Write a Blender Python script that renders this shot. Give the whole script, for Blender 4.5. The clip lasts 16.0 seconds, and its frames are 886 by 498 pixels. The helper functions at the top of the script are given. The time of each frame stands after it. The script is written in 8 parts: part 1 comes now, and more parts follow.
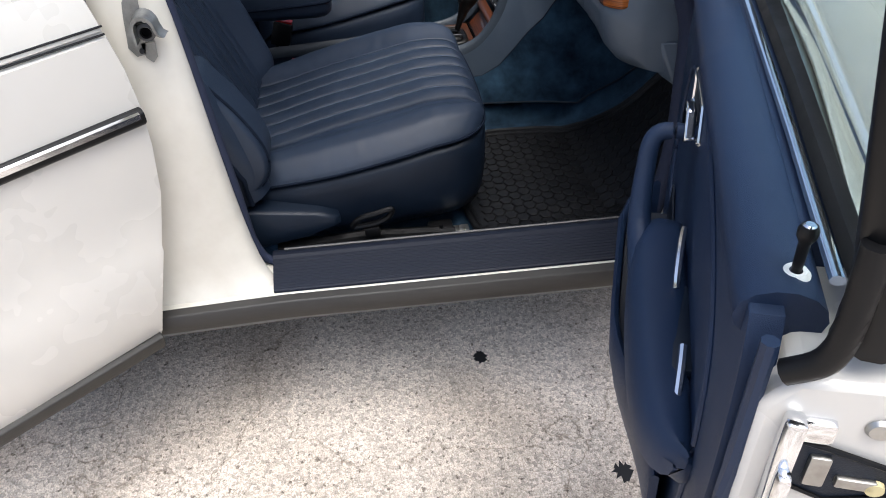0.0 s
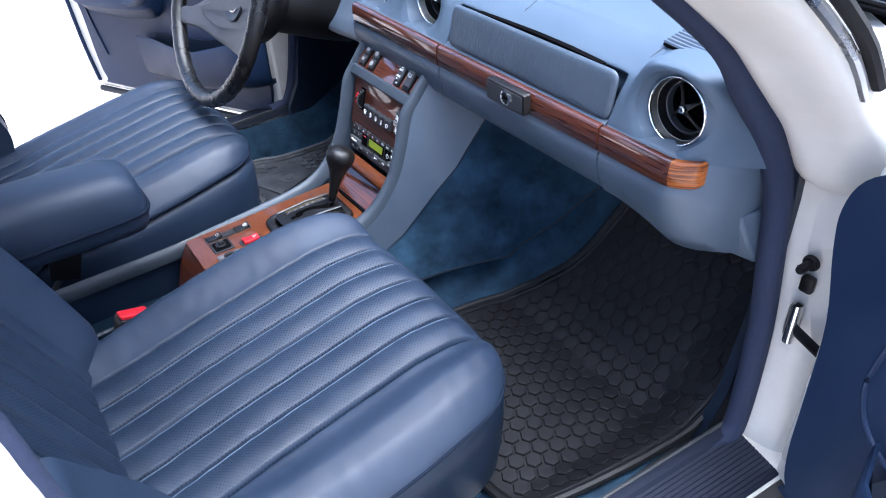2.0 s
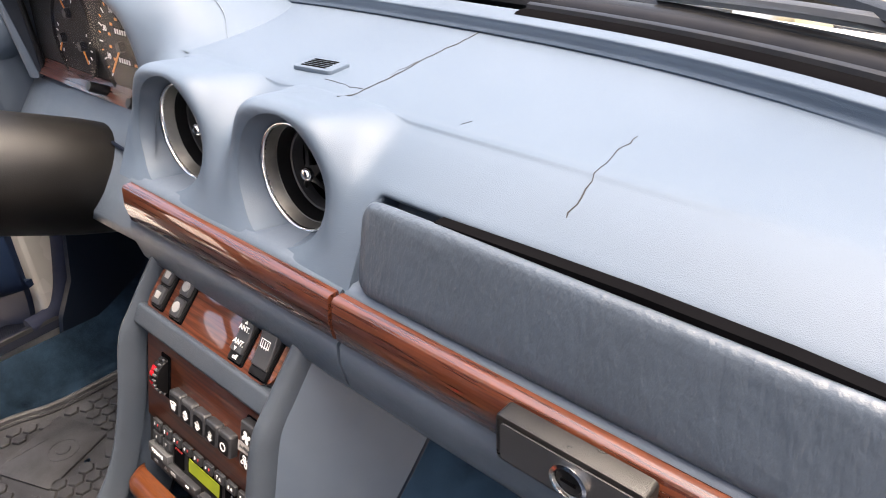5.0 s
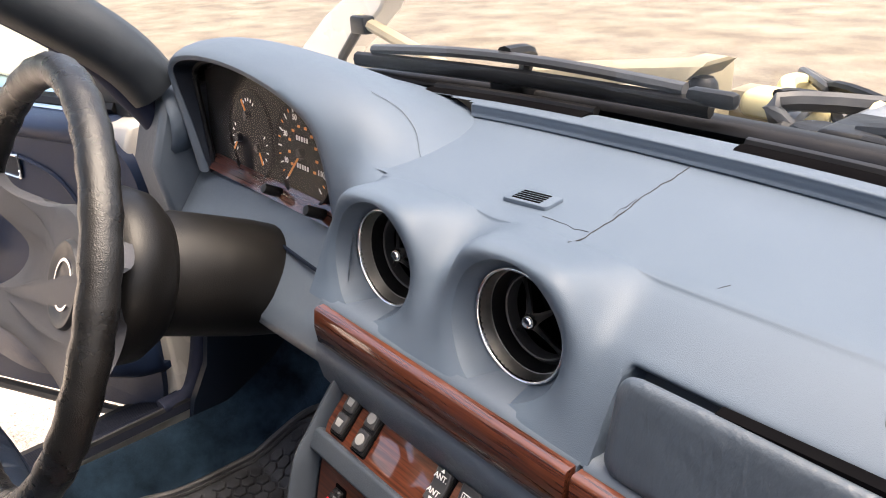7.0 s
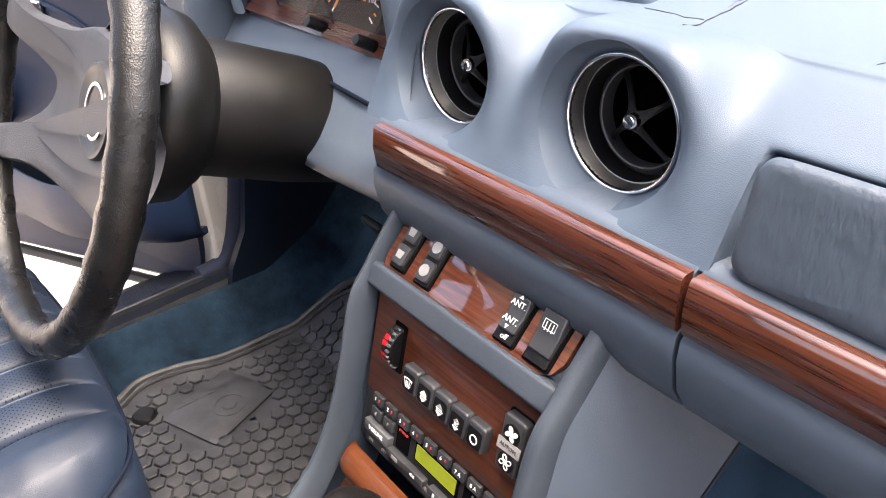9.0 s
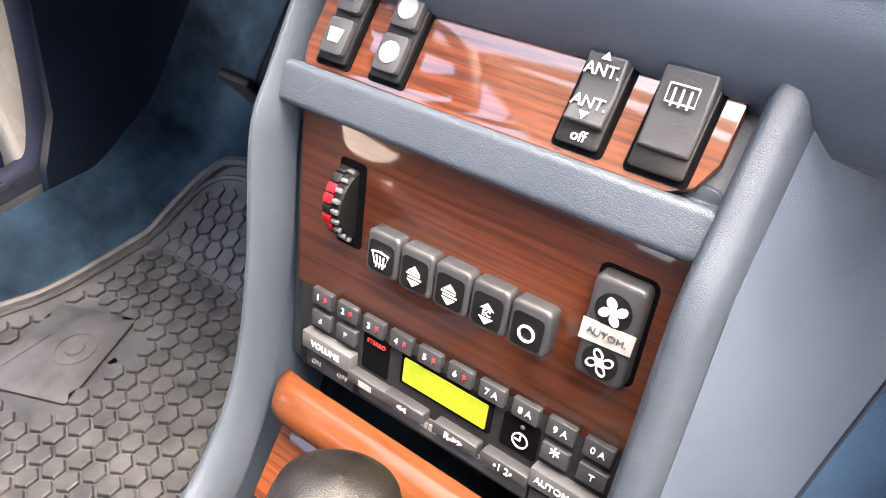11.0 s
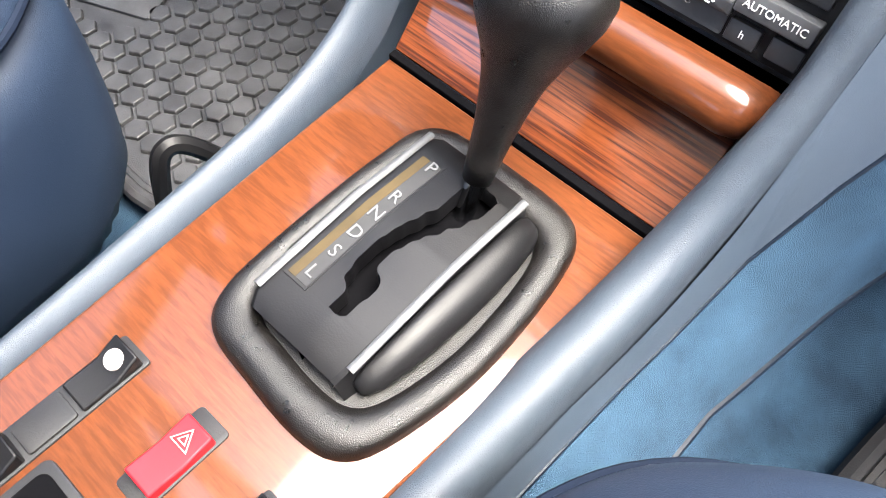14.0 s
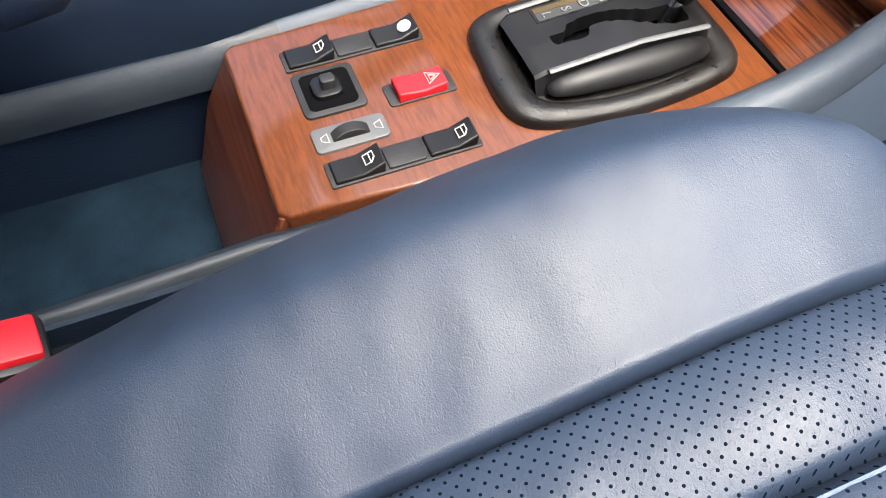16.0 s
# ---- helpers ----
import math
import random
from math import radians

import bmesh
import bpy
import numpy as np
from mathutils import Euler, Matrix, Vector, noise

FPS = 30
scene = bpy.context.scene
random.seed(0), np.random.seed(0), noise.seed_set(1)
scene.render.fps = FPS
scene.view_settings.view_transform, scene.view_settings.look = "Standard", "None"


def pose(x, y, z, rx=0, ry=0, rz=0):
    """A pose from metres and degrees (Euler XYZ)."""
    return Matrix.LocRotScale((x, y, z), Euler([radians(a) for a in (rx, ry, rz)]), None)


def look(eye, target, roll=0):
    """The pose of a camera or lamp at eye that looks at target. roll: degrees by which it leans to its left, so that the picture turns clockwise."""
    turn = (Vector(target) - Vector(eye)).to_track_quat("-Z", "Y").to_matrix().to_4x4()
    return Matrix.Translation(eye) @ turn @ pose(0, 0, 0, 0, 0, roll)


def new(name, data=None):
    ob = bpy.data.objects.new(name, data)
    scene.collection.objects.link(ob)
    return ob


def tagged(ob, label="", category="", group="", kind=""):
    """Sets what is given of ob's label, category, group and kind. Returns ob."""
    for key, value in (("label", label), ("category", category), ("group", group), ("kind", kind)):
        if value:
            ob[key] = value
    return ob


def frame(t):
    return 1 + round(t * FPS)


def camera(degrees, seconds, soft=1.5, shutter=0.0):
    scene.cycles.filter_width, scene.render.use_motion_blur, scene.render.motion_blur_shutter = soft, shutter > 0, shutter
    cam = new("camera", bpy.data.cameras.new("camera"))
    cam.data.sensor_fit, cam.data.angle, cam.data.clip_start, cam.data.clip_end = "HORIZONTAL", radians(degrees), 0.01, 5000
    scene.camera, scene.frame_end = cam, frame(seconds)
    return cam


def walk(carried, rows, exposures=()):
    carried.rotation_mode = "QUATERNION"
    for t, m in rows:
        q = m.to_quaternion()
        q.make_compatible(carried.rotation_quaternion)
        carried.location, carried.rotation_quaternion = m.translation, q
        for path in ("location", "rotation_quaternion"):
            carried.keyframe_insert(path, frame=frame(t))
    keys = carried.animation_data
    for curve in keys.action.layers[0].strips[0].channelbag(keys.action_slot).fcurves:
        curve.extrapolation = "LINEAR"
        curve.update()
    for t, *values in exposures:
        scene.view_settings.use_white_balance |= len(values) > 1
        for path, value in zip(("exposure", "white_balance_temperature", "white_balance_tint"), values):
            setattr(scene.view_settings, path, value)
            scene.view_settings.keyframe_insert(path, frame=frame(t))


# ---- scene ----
cam = camera(62.0, 16.0, soft=1.0)

PATH = [
    (0, (1.794, -0.424, 1.236), (0.235, -0.258, -0.005), -3.9),
    (0.5, (1.617, -0.526, 1.236), (0.083, -0.149, 0.009), -4.0),
    (1, (1.428, -0.583, 1.238), (-0.061, -0.023, 0.026), -4.0),
    (1.5, (1.244, -0.641, 1.244), (-0.182, 0.086, 0.047), -3.5),
    (2, (1.09, -0.612, 1.242), (-0.261, 0.251, 0.047), -3.6),
    (2.5, (0.932, -0.517, 1.239), (-0.34, 0.465, 0.047), -3.8),
    (3, (0.787, -0.405, 1.176), (-0.409, 0.694, 0.009), -3.6),
    (3.2, (0.729, -0.361, 1.155), (-0.436, 0.77, -0.012), -3.6),
    (5.3, (0.454, -0.234, 1.066), (-0.755, 1.021, 0.085), -3.0),
    (5.5, (0.435, -0.236, 1.067), (-0.799, 1.01, 0.106), -3.0),
    (6, (0.4, -0.245, 1.081), (-0.901, 0.973, 0.174), -3.0),
    (6.5, (0.378, -0.257, 1.1), (-0.985, 0.929, 0.242), -2.7),
    (7, (0.369, -0.264, 1.103), (-1.03, 0.898, 0.27), -2.4),
    (7.5, (0.367, -0.267, 1.104), (-1.044, 0.873, 0.261), -2.1),
    (8, (0.363, -0.268, 1.102), (-1.044, 0.842, 0.214), -2.1),
    (8.5, (0.345, -0.279, 1.068), (-1.044, 0.781, 0.095), -2.1),
    (9, (0.324, -0.277, 1.014), (-1.034, 0.753, -0.032), -2.7),
    (9.2, (0.316, -0.282, 0.987), (-1.034, 0.736, -0.083), -3.1),
    (11.3, (0.131, -0.214, 0.838), (-0.771, 0.984, -0.485), -2.0),
    (11.5, (0.126, -0.213, 0.832), (-0.737, 0.977, -0.524), -1.7),
    (12, (0.118, -0.222, 0.819), (-0.657, 0.897, -0.647), -0.9),
    (12.5, (0.122, -0.243, 0.803), (-0.595, 0.762, -0.771), -0.9),
    (13, (0.12, -0.263, 0.792), (-0.551, 0.661, -0.85), -0.2),
    (13.5, (0.128, -0.281, 0.775), (-0.557, 0.552, -0.909), -0.6),
    (14, (0.131, -0.309, 0.768), (-0.557, 0.449, -0.95), 0.8),
    (14.5, (0.143, -0.338, 0.775), (-0.605, 0.329, -0.955), 0.9),
    (15, (0.172, -0.403, 0.794), (-0.678, 0.155, -0.929), 0.2),
    (15.5, (0.242, -0.434, 0.808), (-0.705, 0.037, -0.89), 0.4),
    (16, (0.293, -0.428, 0.793), (-0.704, 0.008, -0.885), 2.1),
]
EXPOSURES = [(0.0, 0.80, 5900, 8), (0.7, 1.32, 5600, 10), (1.5, 1.85, 5150, 11), (2.1, 2.4, 5150, 11), (2.5, 2.5, 5750, 10), (3.0, 2.45, 7200, 15), (5.5, 2.6, 7300, 15), (7.0, 2.12, 7300, 14), (8.5, 2.38, 7100, 15), (9.2, 2.98, 6900, 15), (11.3, 4.05, 7200, 14), (12.5, 4.25, 6350, 10), (13.5, 3.75, 6300, 10), (14.2, 3.5, 6300, 8), (15.0, 3.25, 6300, 7), (16.0, 2.9, 6450, 8)]
walk(cam, [(t, look(eye, target, roll)) for t, eye, target, roll in PATH], EXPOSURES)

# ---- sky and sun ----
world = bpy.data.worlds.new("sky")
scene.world = world
world.use_nodes = True
wn = world.node_tree
sky = wn.nodes.new("ShaderNodeTexSky")
sky.sky_type = "NISHITA"
sky.sun_disc = False
sky.sun_elevation, sky.sun_rotation = radians(72), radians(67)
sky.altitude, sky.air_density, sky.dust_density = 50, 1.0, 7.0
wn.nodes["Background"].inputs["Strength"].default_value = 0.15
wn.links.new(sky.outputs["Color"], wn.nodes["Background"].inputs["Color"])
sun = new("sun", bpy.data.lights.new("sun", "SUN"))
sun.data.energy, sun.data.angle, sun.data.color = 1.5, radians(48), (1.0, 0.95, 0.88)
sun.matrix_world = look((1.35, 0.57, 4.6), (0, 0, 0))


# ---- materials ----
def mat(name, c1, c2=None, rough=0.5, metal=0.0, vscale=8.0, detail=4.0, bump=0.0, bscale=300.0, bkind="noise", coat=0.0, rvar=0.08, stretch=(1, 1, 1), specular=0.5, sheen=0.0, bump2=0.0, b2scale=30.0, island=0.0):
    m = bpy.data.materials.new(name)
    m.use_nodes = True
    nt = m.node_tree
    p = nt.nodes["Principled BSDF"]
    co = nt.nodes.new("ShaderNodeTexCoord")
    mp = nt.nodes.new("ShaderNodeMapping")
    mp.inputs["Scale"].default_value = stretch
    nt.links.new(co.outputs["Object"], mp.inputs["Vector"])
    nz = nt.nodes.new("ShaderNodeTexNoise")
    nz.inputs["Scale"].default_value, nz.inputs["Detail"].default_value = vscale, detail
    nz.inputs["Roughness"].default_value = 0.65
    nt.links.new(mp.outputs["Vector"], nz.inputs["Vector"])
    c2 = c2 or tuple(0.8 * v for v in c1)
    ramp = nt.nodes.new("ShaderNodeValToRGB")
    ramp.color_ramp.elements[0].position, ramp.color_ramp.elements[1].position = 0.32, 0.68
    ramp.color_ramp.elements[0].color, ramp.color_ramp.elements[1].color = (*c2, 1), (*c1, 1)
    nt.links.new(nz.outputs["Fac"], ramp.inputs["Fac"])
    nt.links.new(ramp.outputs["Color"], p.inputs["Base Color"])
    rr = nt.nodes.new("ShaderNodeMapRange")
    rr.inputs["To Min"].default_value, rr.inputs["To Max"].default_value = max(0.02, rough - rvar), min(1, rough + rvar)
    rr.inputs["From Min"].default_value, rr.inputs["From Max"].default_value = 0.3, 0.7
    nt.links.new(nz.outputs["Fac"], rr.inputs["Value"])
    nt.links.new(rr.outputs["Result"], p.inputs["Roughness"])
    p.inputs["Metallic"].default_value = metal
    p.inputs["Coat Weight"].default_value = coat
    p.inputs["Coat Roughness"].default_value = 0.05
    p.inputs["Specular IOR Level"].default_value = specular
    p.inputs["Sheen Weight"].default_value = sheen
    p.inputs["Sheen Tint"].default_value = (0.24, 0.44, 0.68, 1)
    if bump:
        bp = nt.nodes.new("ShaderNodeBump")
        bp.inputs["Strength"].default_value, bp.inputs["Distance"].default_value = bump, 0.002
        if bkind == "voronoi":
            tx = nt.nodes.new("ShaderNodeTexVoronoi")
            tx.feature = "DISTANCE_TO_EDGE"
            out = "Distance"
        else:
            tx = nt.nodes.new("ShaderNodeTexNoise")
            tx.inputs["Detail"].default_value = 3
            out = "Fac"
        tx.inputs["Scale"].default_value = bscale
        nt.links.new(mp.outputs["Vector"], tx.inputs["Vector"])
        nt.links.new(tx.outputs[out], bp.inputs["Height"])
        last = bp
        if bump2:
            t2 = nt.nodes.new("ShaderNodeTexNoise")
            t2.inputs["Scale"].default_value, t2.inputs["Detail"].default_value = b2scale, 5
            b2 = nt.nodes.new("ShaderNodeBump")
            b2.inputs["Strength"].default_value, b2.inputs["Distance"].default_value = bump2, 0.01
            nt.links.new(mp.outputs["Vector"], t2.inputs["Vector"])
            nt.links.new(t2.outputs["Fac"], b2.inputs["Height"])
            nt.links.new(bp.outputs["Normal"], b2.inputs["Normal"])
            last = b2
        nt.links.new(last.outputs["Normal"], p.inputs["Normal"])
    return m


def creased(m, scale=130.0, strength=0.13):
    """Adds a net of fine folds to a leather."""
    nt = m.node_tree
    p = nt.nodes["Principled BSDF"]
    co, mp = nt.nodes.new("ShaderNodeTexCoord"), nt.nodes.new("ShaderNodeMapping")
    mp.inputs["Scale"].default_value = (1.0, 2.3, 1.6)
    mp.inputs["Rotation"].default_value = (0, 0, 0.5)
    nt.links.new(co.outputs["Object"], mp.inputs["Vector"])
    last = p.inputs["Normal"].links[0].from_socket
    for sc, st in ((scale, strength), (scale * 2.7, strength * 0.6)):
        nz = nt.nodes.new("ShaderNodeTexNoise")
        nz.inputs["Scale"].default_value, nz.inputs["Detail"].default_value, nz.inputs["Distortion"].default_value = sc, 3, 0.6
        nt.links.new(mp.outputs["Vector"], nz.inputs["Vector"])
        sb, ab = nt.nodes.new("ShaderNodeMath"), nt.nodes.new("ShaderNodeMath")
        sb.operation, ab.operation = "SUBTRACT", "ABSOLUTE"
        sb.inputs[1].default_value = 0.5
        nt.links.new(nz.outputs["Fac"], sb.inputs[0])
        nt.links.new(sb.outputs["Value"], ab.inputs[0])
        mr = nt.nodes.new("ShaderNodeMapRange")
        mr.inputs["From Max"].default_value = 0.035
        nt.links.new(ab.outputs["Value"], mr.inputs["Value"])
        b = nt.nodes.new("ShaderNodeBump")
        b.inputs["Strength"].default_value, b.inputs["Distance"].default_value = st, 0.0012
        nt.links.new(mr.outputs["Result"], b.inputs["Height"])
        nt.links.new(last, b.inputs["Normal"])
        last = b.outputs["Normal"]
    nt.links.new(last, p.inputs["Normal"])
    return m


def perforated(base, axes):
    """Leather with a regular grid of pin holes, laid out along two axes."""
    m = base.copy()
    nt = m.node_tree
    p = nt.nodes["Principled BSDF"]
    co = nt.nodes.new("ShaderNodeTexCoord")
    sp, cb = nt.nodes.new("ShaderNodeSeparateXYZ"), nt.nodes.new("ShaderNodeCombineXYZ")
    nt.links.new(co.outputs["Object"], sp.inputs["Vector"])
    nt.links.new(sp.outputs[axes[0]], cb.inputs["X"])
    nt.links.new(sp.outputs[axes[1]], cb.inputs["Y"])
    vo = nt.nodes.new("ShaderNodeTexVoronoi")
    vo.voronoi_dimensions = "2D"
    vo.inputs["Scale"].default_value, vo.inputs["Randomness"].default_value = 270, 0.0
    rot = nt.nodes.new("ShaderNodeMapping")
    rot.inputs["Rotation"].default_value = (0, 0, radians(45))
    nt.links.new(cb.outputs["Vector"], rot.inputs["Vector"])
    nt.links.new(rot.outputs["Vector"], vo.inputs["Vector"])
    lt = nt.nodes.new("ShaderNodeMath")
    lt.operation = "LESS_THAN"
    lt.inputs[1].default_value = 0.15
    nt.links.new(vo.outputs["Distance"], lt.inputs[0])
    mx = nt.nodes.new("ShaderNodeMixRGB")
    tone = p.inputs["Base Color"].links[0].from_socket
    nt.links.new(lt.outputs["Value"], mx.inputs["Fac"])
    nt.links.new(tone, mx.inputs["Color1"])
    mx.inputs["Color2"].default_value = (0.0035, 0.0065, 0.012, 1)
    nt.links.new(mx.outputs["Color"], p.inputs["Base Color"])
    dull = nt.nodes.new("ShaderNodeMapRange")
    dull.inputs["To Min"].default_value, dull.inputs["To Max"].default_value = p.inputs["Specular IOR Level"].default_value, 0.0
    nt.links.new(lt.outputs["Value"], dull.inputs["Value"])
    nt.links.new(dull.outputs["Result"], p.inputs["Specular IOR Level"])
    return m


def wood_mat(name, along, light, dark, rough=0.22, grain=95.0, run=0.035, coat=1.0):
    """Lacquered veneer whose fine dark lines run along one axis."""
    m = bpy.data.materials.new(name)
    m.use_nodes = True
    nt = m.node_tree
    p = nt.nodes["Principled BSDF"]
    co, mp = nt.nodes.new("ShaderNodeTexCoord"), nt.nodes.new("ShaderNodeMapping")
    sc = [1.0, 1.0, 1.0]
    for axis in along:
        sc["xyz".index(axis)] = run
    mp.inputs["Scale"].default_value = sc
    nt.links.new(co.outputs["Object"], mp.inputs["Vector"])
    n1 = nt.nodes.new("ShaderNodeTexNoise")
    n1.inputs["Scale"].default_value, n1.inputs["Detail"].default_value, n1.inputs["Distortion"].default_value = grain * 2.0, 5, 0.4
    nt.links.new(mp.outputs["Vector"], n1.inputs["Vector"])
    ramp = nt.nodes.new("ShaderNodeValToRGB")
    e = ramp.color_ramp.elements
    e[0].position, e[0].color = 0.40, (*dark, 1)
    e[1].position, e[1].color = 0.60, (*light, 1)
    mid = e.new(0.49)
    mid.color = (*[0.45 * a + 0.55 * b for a, b in zip(dark, light)], 1)
    nt.links.new(n1.outputs["Fac"], ramp.inputs["Fac"])
    n2 = nt.nodes.new("ShaderNodeTexNoise")
    n2.inputs["Scale"].default_value, n2.inputs["Detail"].default_value = 22, 3
    nt.links.new(co.outputs["Object"], n2.inputs["Vector"])
    mr = nt.nodes.new("ShaderNodeMapRange")
    mr.inputs["To Min"].default_value, mr.inputs["To Max"].default_value = 0.78, 1.15
    nt.links.new(n2.outputs["Fac"], mr.inputs["Value"])
    n3 = nt.nodes.new("ShaderNodeTexNoise")
    n3.inputs["Scale"].default_value, n3.inputs["Detail"].default_value = 1400, 2
    mp3 = nt.nodes.new("ShaderNodeMapping")
    sc3 = [1.0, 1.0, 1.0]
    for axis in along:
        sc3["xyz".index(axis)] = 0.12
    mp3.inputs["Scale"].default_value = sc3
    nt.links.new(co.outputs["Object"], mp3.inputs["Vector"])
    nt.links.new(mp3.outputs["Vector"], n3.inputs["Vector"])
    mr3 = nt.nodes.new("ShaderNodeMapRange")
    mr3.inputs["To Min"].default_value, mr3.inputs["To Max"].default_value = 0.8, 1.2
    nt.links.new(n3.outputs["Fac"], mr3.inputs["Value"])
    mu = nt.nodes.new("ShaderNodeMath")
    mu.operation = "MULTIPLY"
    nt.links.new(mr.outputs["Result"], mu.inputs[0])
    nt.links.new(mr3.outputs["Result"], mu.inputs[1])
    mx = nt.nodes.new("ShaderNodeVectorMath")
    mx.operation = "SCALE"
    nt.links.new(ramp.outputs["Color"], mx.inputs[0])
    nt.links.new(mu.outputs["Value"], mx.inputs["Scale"])
    nt.links.new(mx.outputs["Vector"], p.inputs["Base Color"])
    p.inputs["Roughness"].default_value = rough + 0.15
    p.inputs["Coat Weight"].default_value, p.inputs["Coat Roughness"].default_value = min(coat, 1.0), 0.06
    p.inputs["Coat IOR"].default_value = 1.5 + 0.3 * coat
    p.inputs["Specular IOR Level"].default_value = 0.12
    b = nt.nodes.new("ShaderNodeBump")
    b.inputs["Strength"].default_value, b.inputs["Distance"].default_value = 0.06, 0.001
    nt.links.new(n1.outputs["Fac"], b.inputs["Height"])
    nt.links.new(b.outputs["Normal"], p.inputs["Normal"])
    return m


PAINT = mat("white_paint", (0.60, 0.58, 0.54), (0.57, 0.55, 0.505), rough=0.28, coat=0.6, vscale=3, bump=0.02, bscale=40)
PAINT_IN = mat("white_jamb_paint", (0.585, 0.565, 0.51), (0.51, 0.487, 0.43), rough=0.38, coat=0.2, vscale=9, bump=0.08, bscale=60)
CREAM = mat("cream_engine_paint", (0.27, 0.235, 0.16), (0.18, 0.152, 0.10), rough=0.5, vscale=14)
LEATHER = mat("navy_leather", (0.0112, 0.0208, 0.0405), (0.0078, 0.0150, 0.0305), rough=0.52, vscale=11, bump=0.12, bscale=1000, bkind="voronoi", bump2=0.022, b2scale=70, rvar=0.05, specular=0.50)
creased(LEATHER)
LEATHER_P = perforated(LEATHER, ("X", "Y"))
LEATHER_B = perforated(LEATHER, ("X", "Z"))
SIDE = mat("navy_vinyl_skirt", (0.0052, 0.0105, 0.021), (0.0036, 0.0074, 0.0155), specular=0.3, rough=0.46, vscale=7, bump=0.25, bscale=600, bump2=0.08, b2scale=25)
DASH = mat("blue_grey_dash_vinyl", (0.062, 0.086, 0.118), (0.051, 0.073, 0.102), rough=0.56, specular=0.38, vscale=5, bump=0.20, bscale=1300, bkind="voronoi", rvar=0.06)
DASH_D = mat("blue_grey_console_vinyl", (0.066, 0.086, 0.113), (0.053, 0.071, 0.096), rough=0.40, vscale=9, bump=0.2, bscale=1300, bkind="voronoi", bump2=0.06, b2scale=60)
GLOVE = mat("worn_glove_vinyl", (0.033, 0.046, 0.063), (0.043, 0.058, 0.078), rough=0.48, vscale=16, detail=8, bump=0.35, bscale=260, bump2=0.1, b2scale=90, stretch=(1, 1, 0.35))
PANEL = mat("navy_door_vinyl", (0.0115, 0.0245, 0.060), (0.0090, 0.0195, 0.048), rough=0.50, specular=0.3, vscale=6, bump=0.25, bscale=800, bkind="voronoi")
SEAL = mat("navy_fabric_seal", (0.010, 0.016, 0.042), (0.007, 0.012, 0.032), rough=0.85, vscale=120, bump=0.4, bscale=700)
CARPET = mat("navy_velour_carpet", (0.0270, 0.0580, 0.094), (0.0022, 0.0056, 0.0130), specular=0.1, rough=0.95, vscale=15, detail=9, bump=0.8, bscale=1500, sheen=0.28)
STEP = mat("navy_ridged_step_plastic", (0.0060, 0.0090, 0.019), (0.0045, 0.0065, 0.014), rough=0.6, specular=0.25, vscale=9, detail=7, stretch=(1, 0.2, 1), bump=0.15, bscale=500)
CONS = mat("blue_grey_rail_vinyl", (0.040, 0.051, 0.065), (0.029, 0.038, 0.050), rough=0.46, specular=0.36, vscale=9, bump=0.20, bscale=1300, bkind="voronoi", bump2=0.06, b2scale=60)
creased(CONS, 130, 0.10)
BINV = mat("dark_slate_bin_vinyl", (0.015, 0.0205, 0.027), (0.010, 0.0140, 0.019), rough=0.46, vscale=9, bump=0.15, bscale=1500, bkind="voronoi", bump2=0.06, b2scale=60)
# driver's mat: dust, plus the stronger light on that side, in the colour
DUSTY = mat("dusty_lit_rubber_mat", (0.056, 0.057, 0.060), (0.015, 0.015, 0.017), rough=0.50, vscale=26, detail=7, bump=0.25, bscale=900)
RUBBER = mat("black_rubber_mat", (0.0060, 0.0060, 0.0068), (0.0038, 0.0038, 0.0046), rough=0.55, specular=0.28, vscale=10, bump=0.25, bscale=900)
BLACK = mat("black_plastic", (0.0055, 0.0055, 0.006), (0.0035, 0.0035, 0.004), specular=0.25, rough=0.42, vscale=25, bump=0.05, bscale=1200)
BLACK_G = mat("black_grained_plastic", (0.0055, 0.0048, 0.0042), (0.0030, 0.0027, 0.0025), specular=0.42, rough=0.36, rvar=0.12, vscale=90, detail=6, bump=0.24, bscale=1300, bkind="voronoi")
WHEEL = mat("worn_black_wheel_rim", (0.008, 0.0076, 0.0072), (0.004, 0.0038, 0.0036), rough=0.30, vscale=22, bump=0.35, bscale=850, bump2=0.08, b2scale=160)
HUBPAD = mat("faded_grey_hub_pad", (0.058, 0.059, 0.066), (0.044, 0.045, 0.050), rough=0.55, vscale=14, bump=0.3, bscale=900)
SHROUD = mat("worn_brownish_black_shroud", (0.0052, 0.0050, 0.0049), (0.0026, 0.0025, 0.0025), specular=0.28, rough=0.42, vscale=9, detail=7, bump=0.12, bscale=700, bump2=0.05, b2scale=25)
GREYP = mat("grey_switch_plastic", (0.066, 0.068, 0.071), (0.048, 0.050, 0.053), rough=0.5, vscale=40, bump=0.1, bscale=900)
SLATE = mat("dark_slate_plastic", (0.032, 0.033, 0.036), (0.023, 0.024, 0.026), rough=0.42, vscale=35, bump=0.1, bscale=900)
RED = mat("red_plastic", (0.38, 0.006, 0.012), (0.31, 0.005, 0.010), rough=0.45, specular=0.3, vscale=30)
REDTEXT = mat("red_print", (0.42, 0.03, 0.03), (0.38, 0.02, 0.02), rough=0.6)
WHITEP = mat("white_print", (0.78, 0.78, 0.76), (0.70, 0.70, 0.68), rough=0.6, vscale=60)
FADED = mat("faded_white_print", (0.27, 0.27, 0.265), (0.19, 0.19, 0.19), rough=0.6, vscale=60)
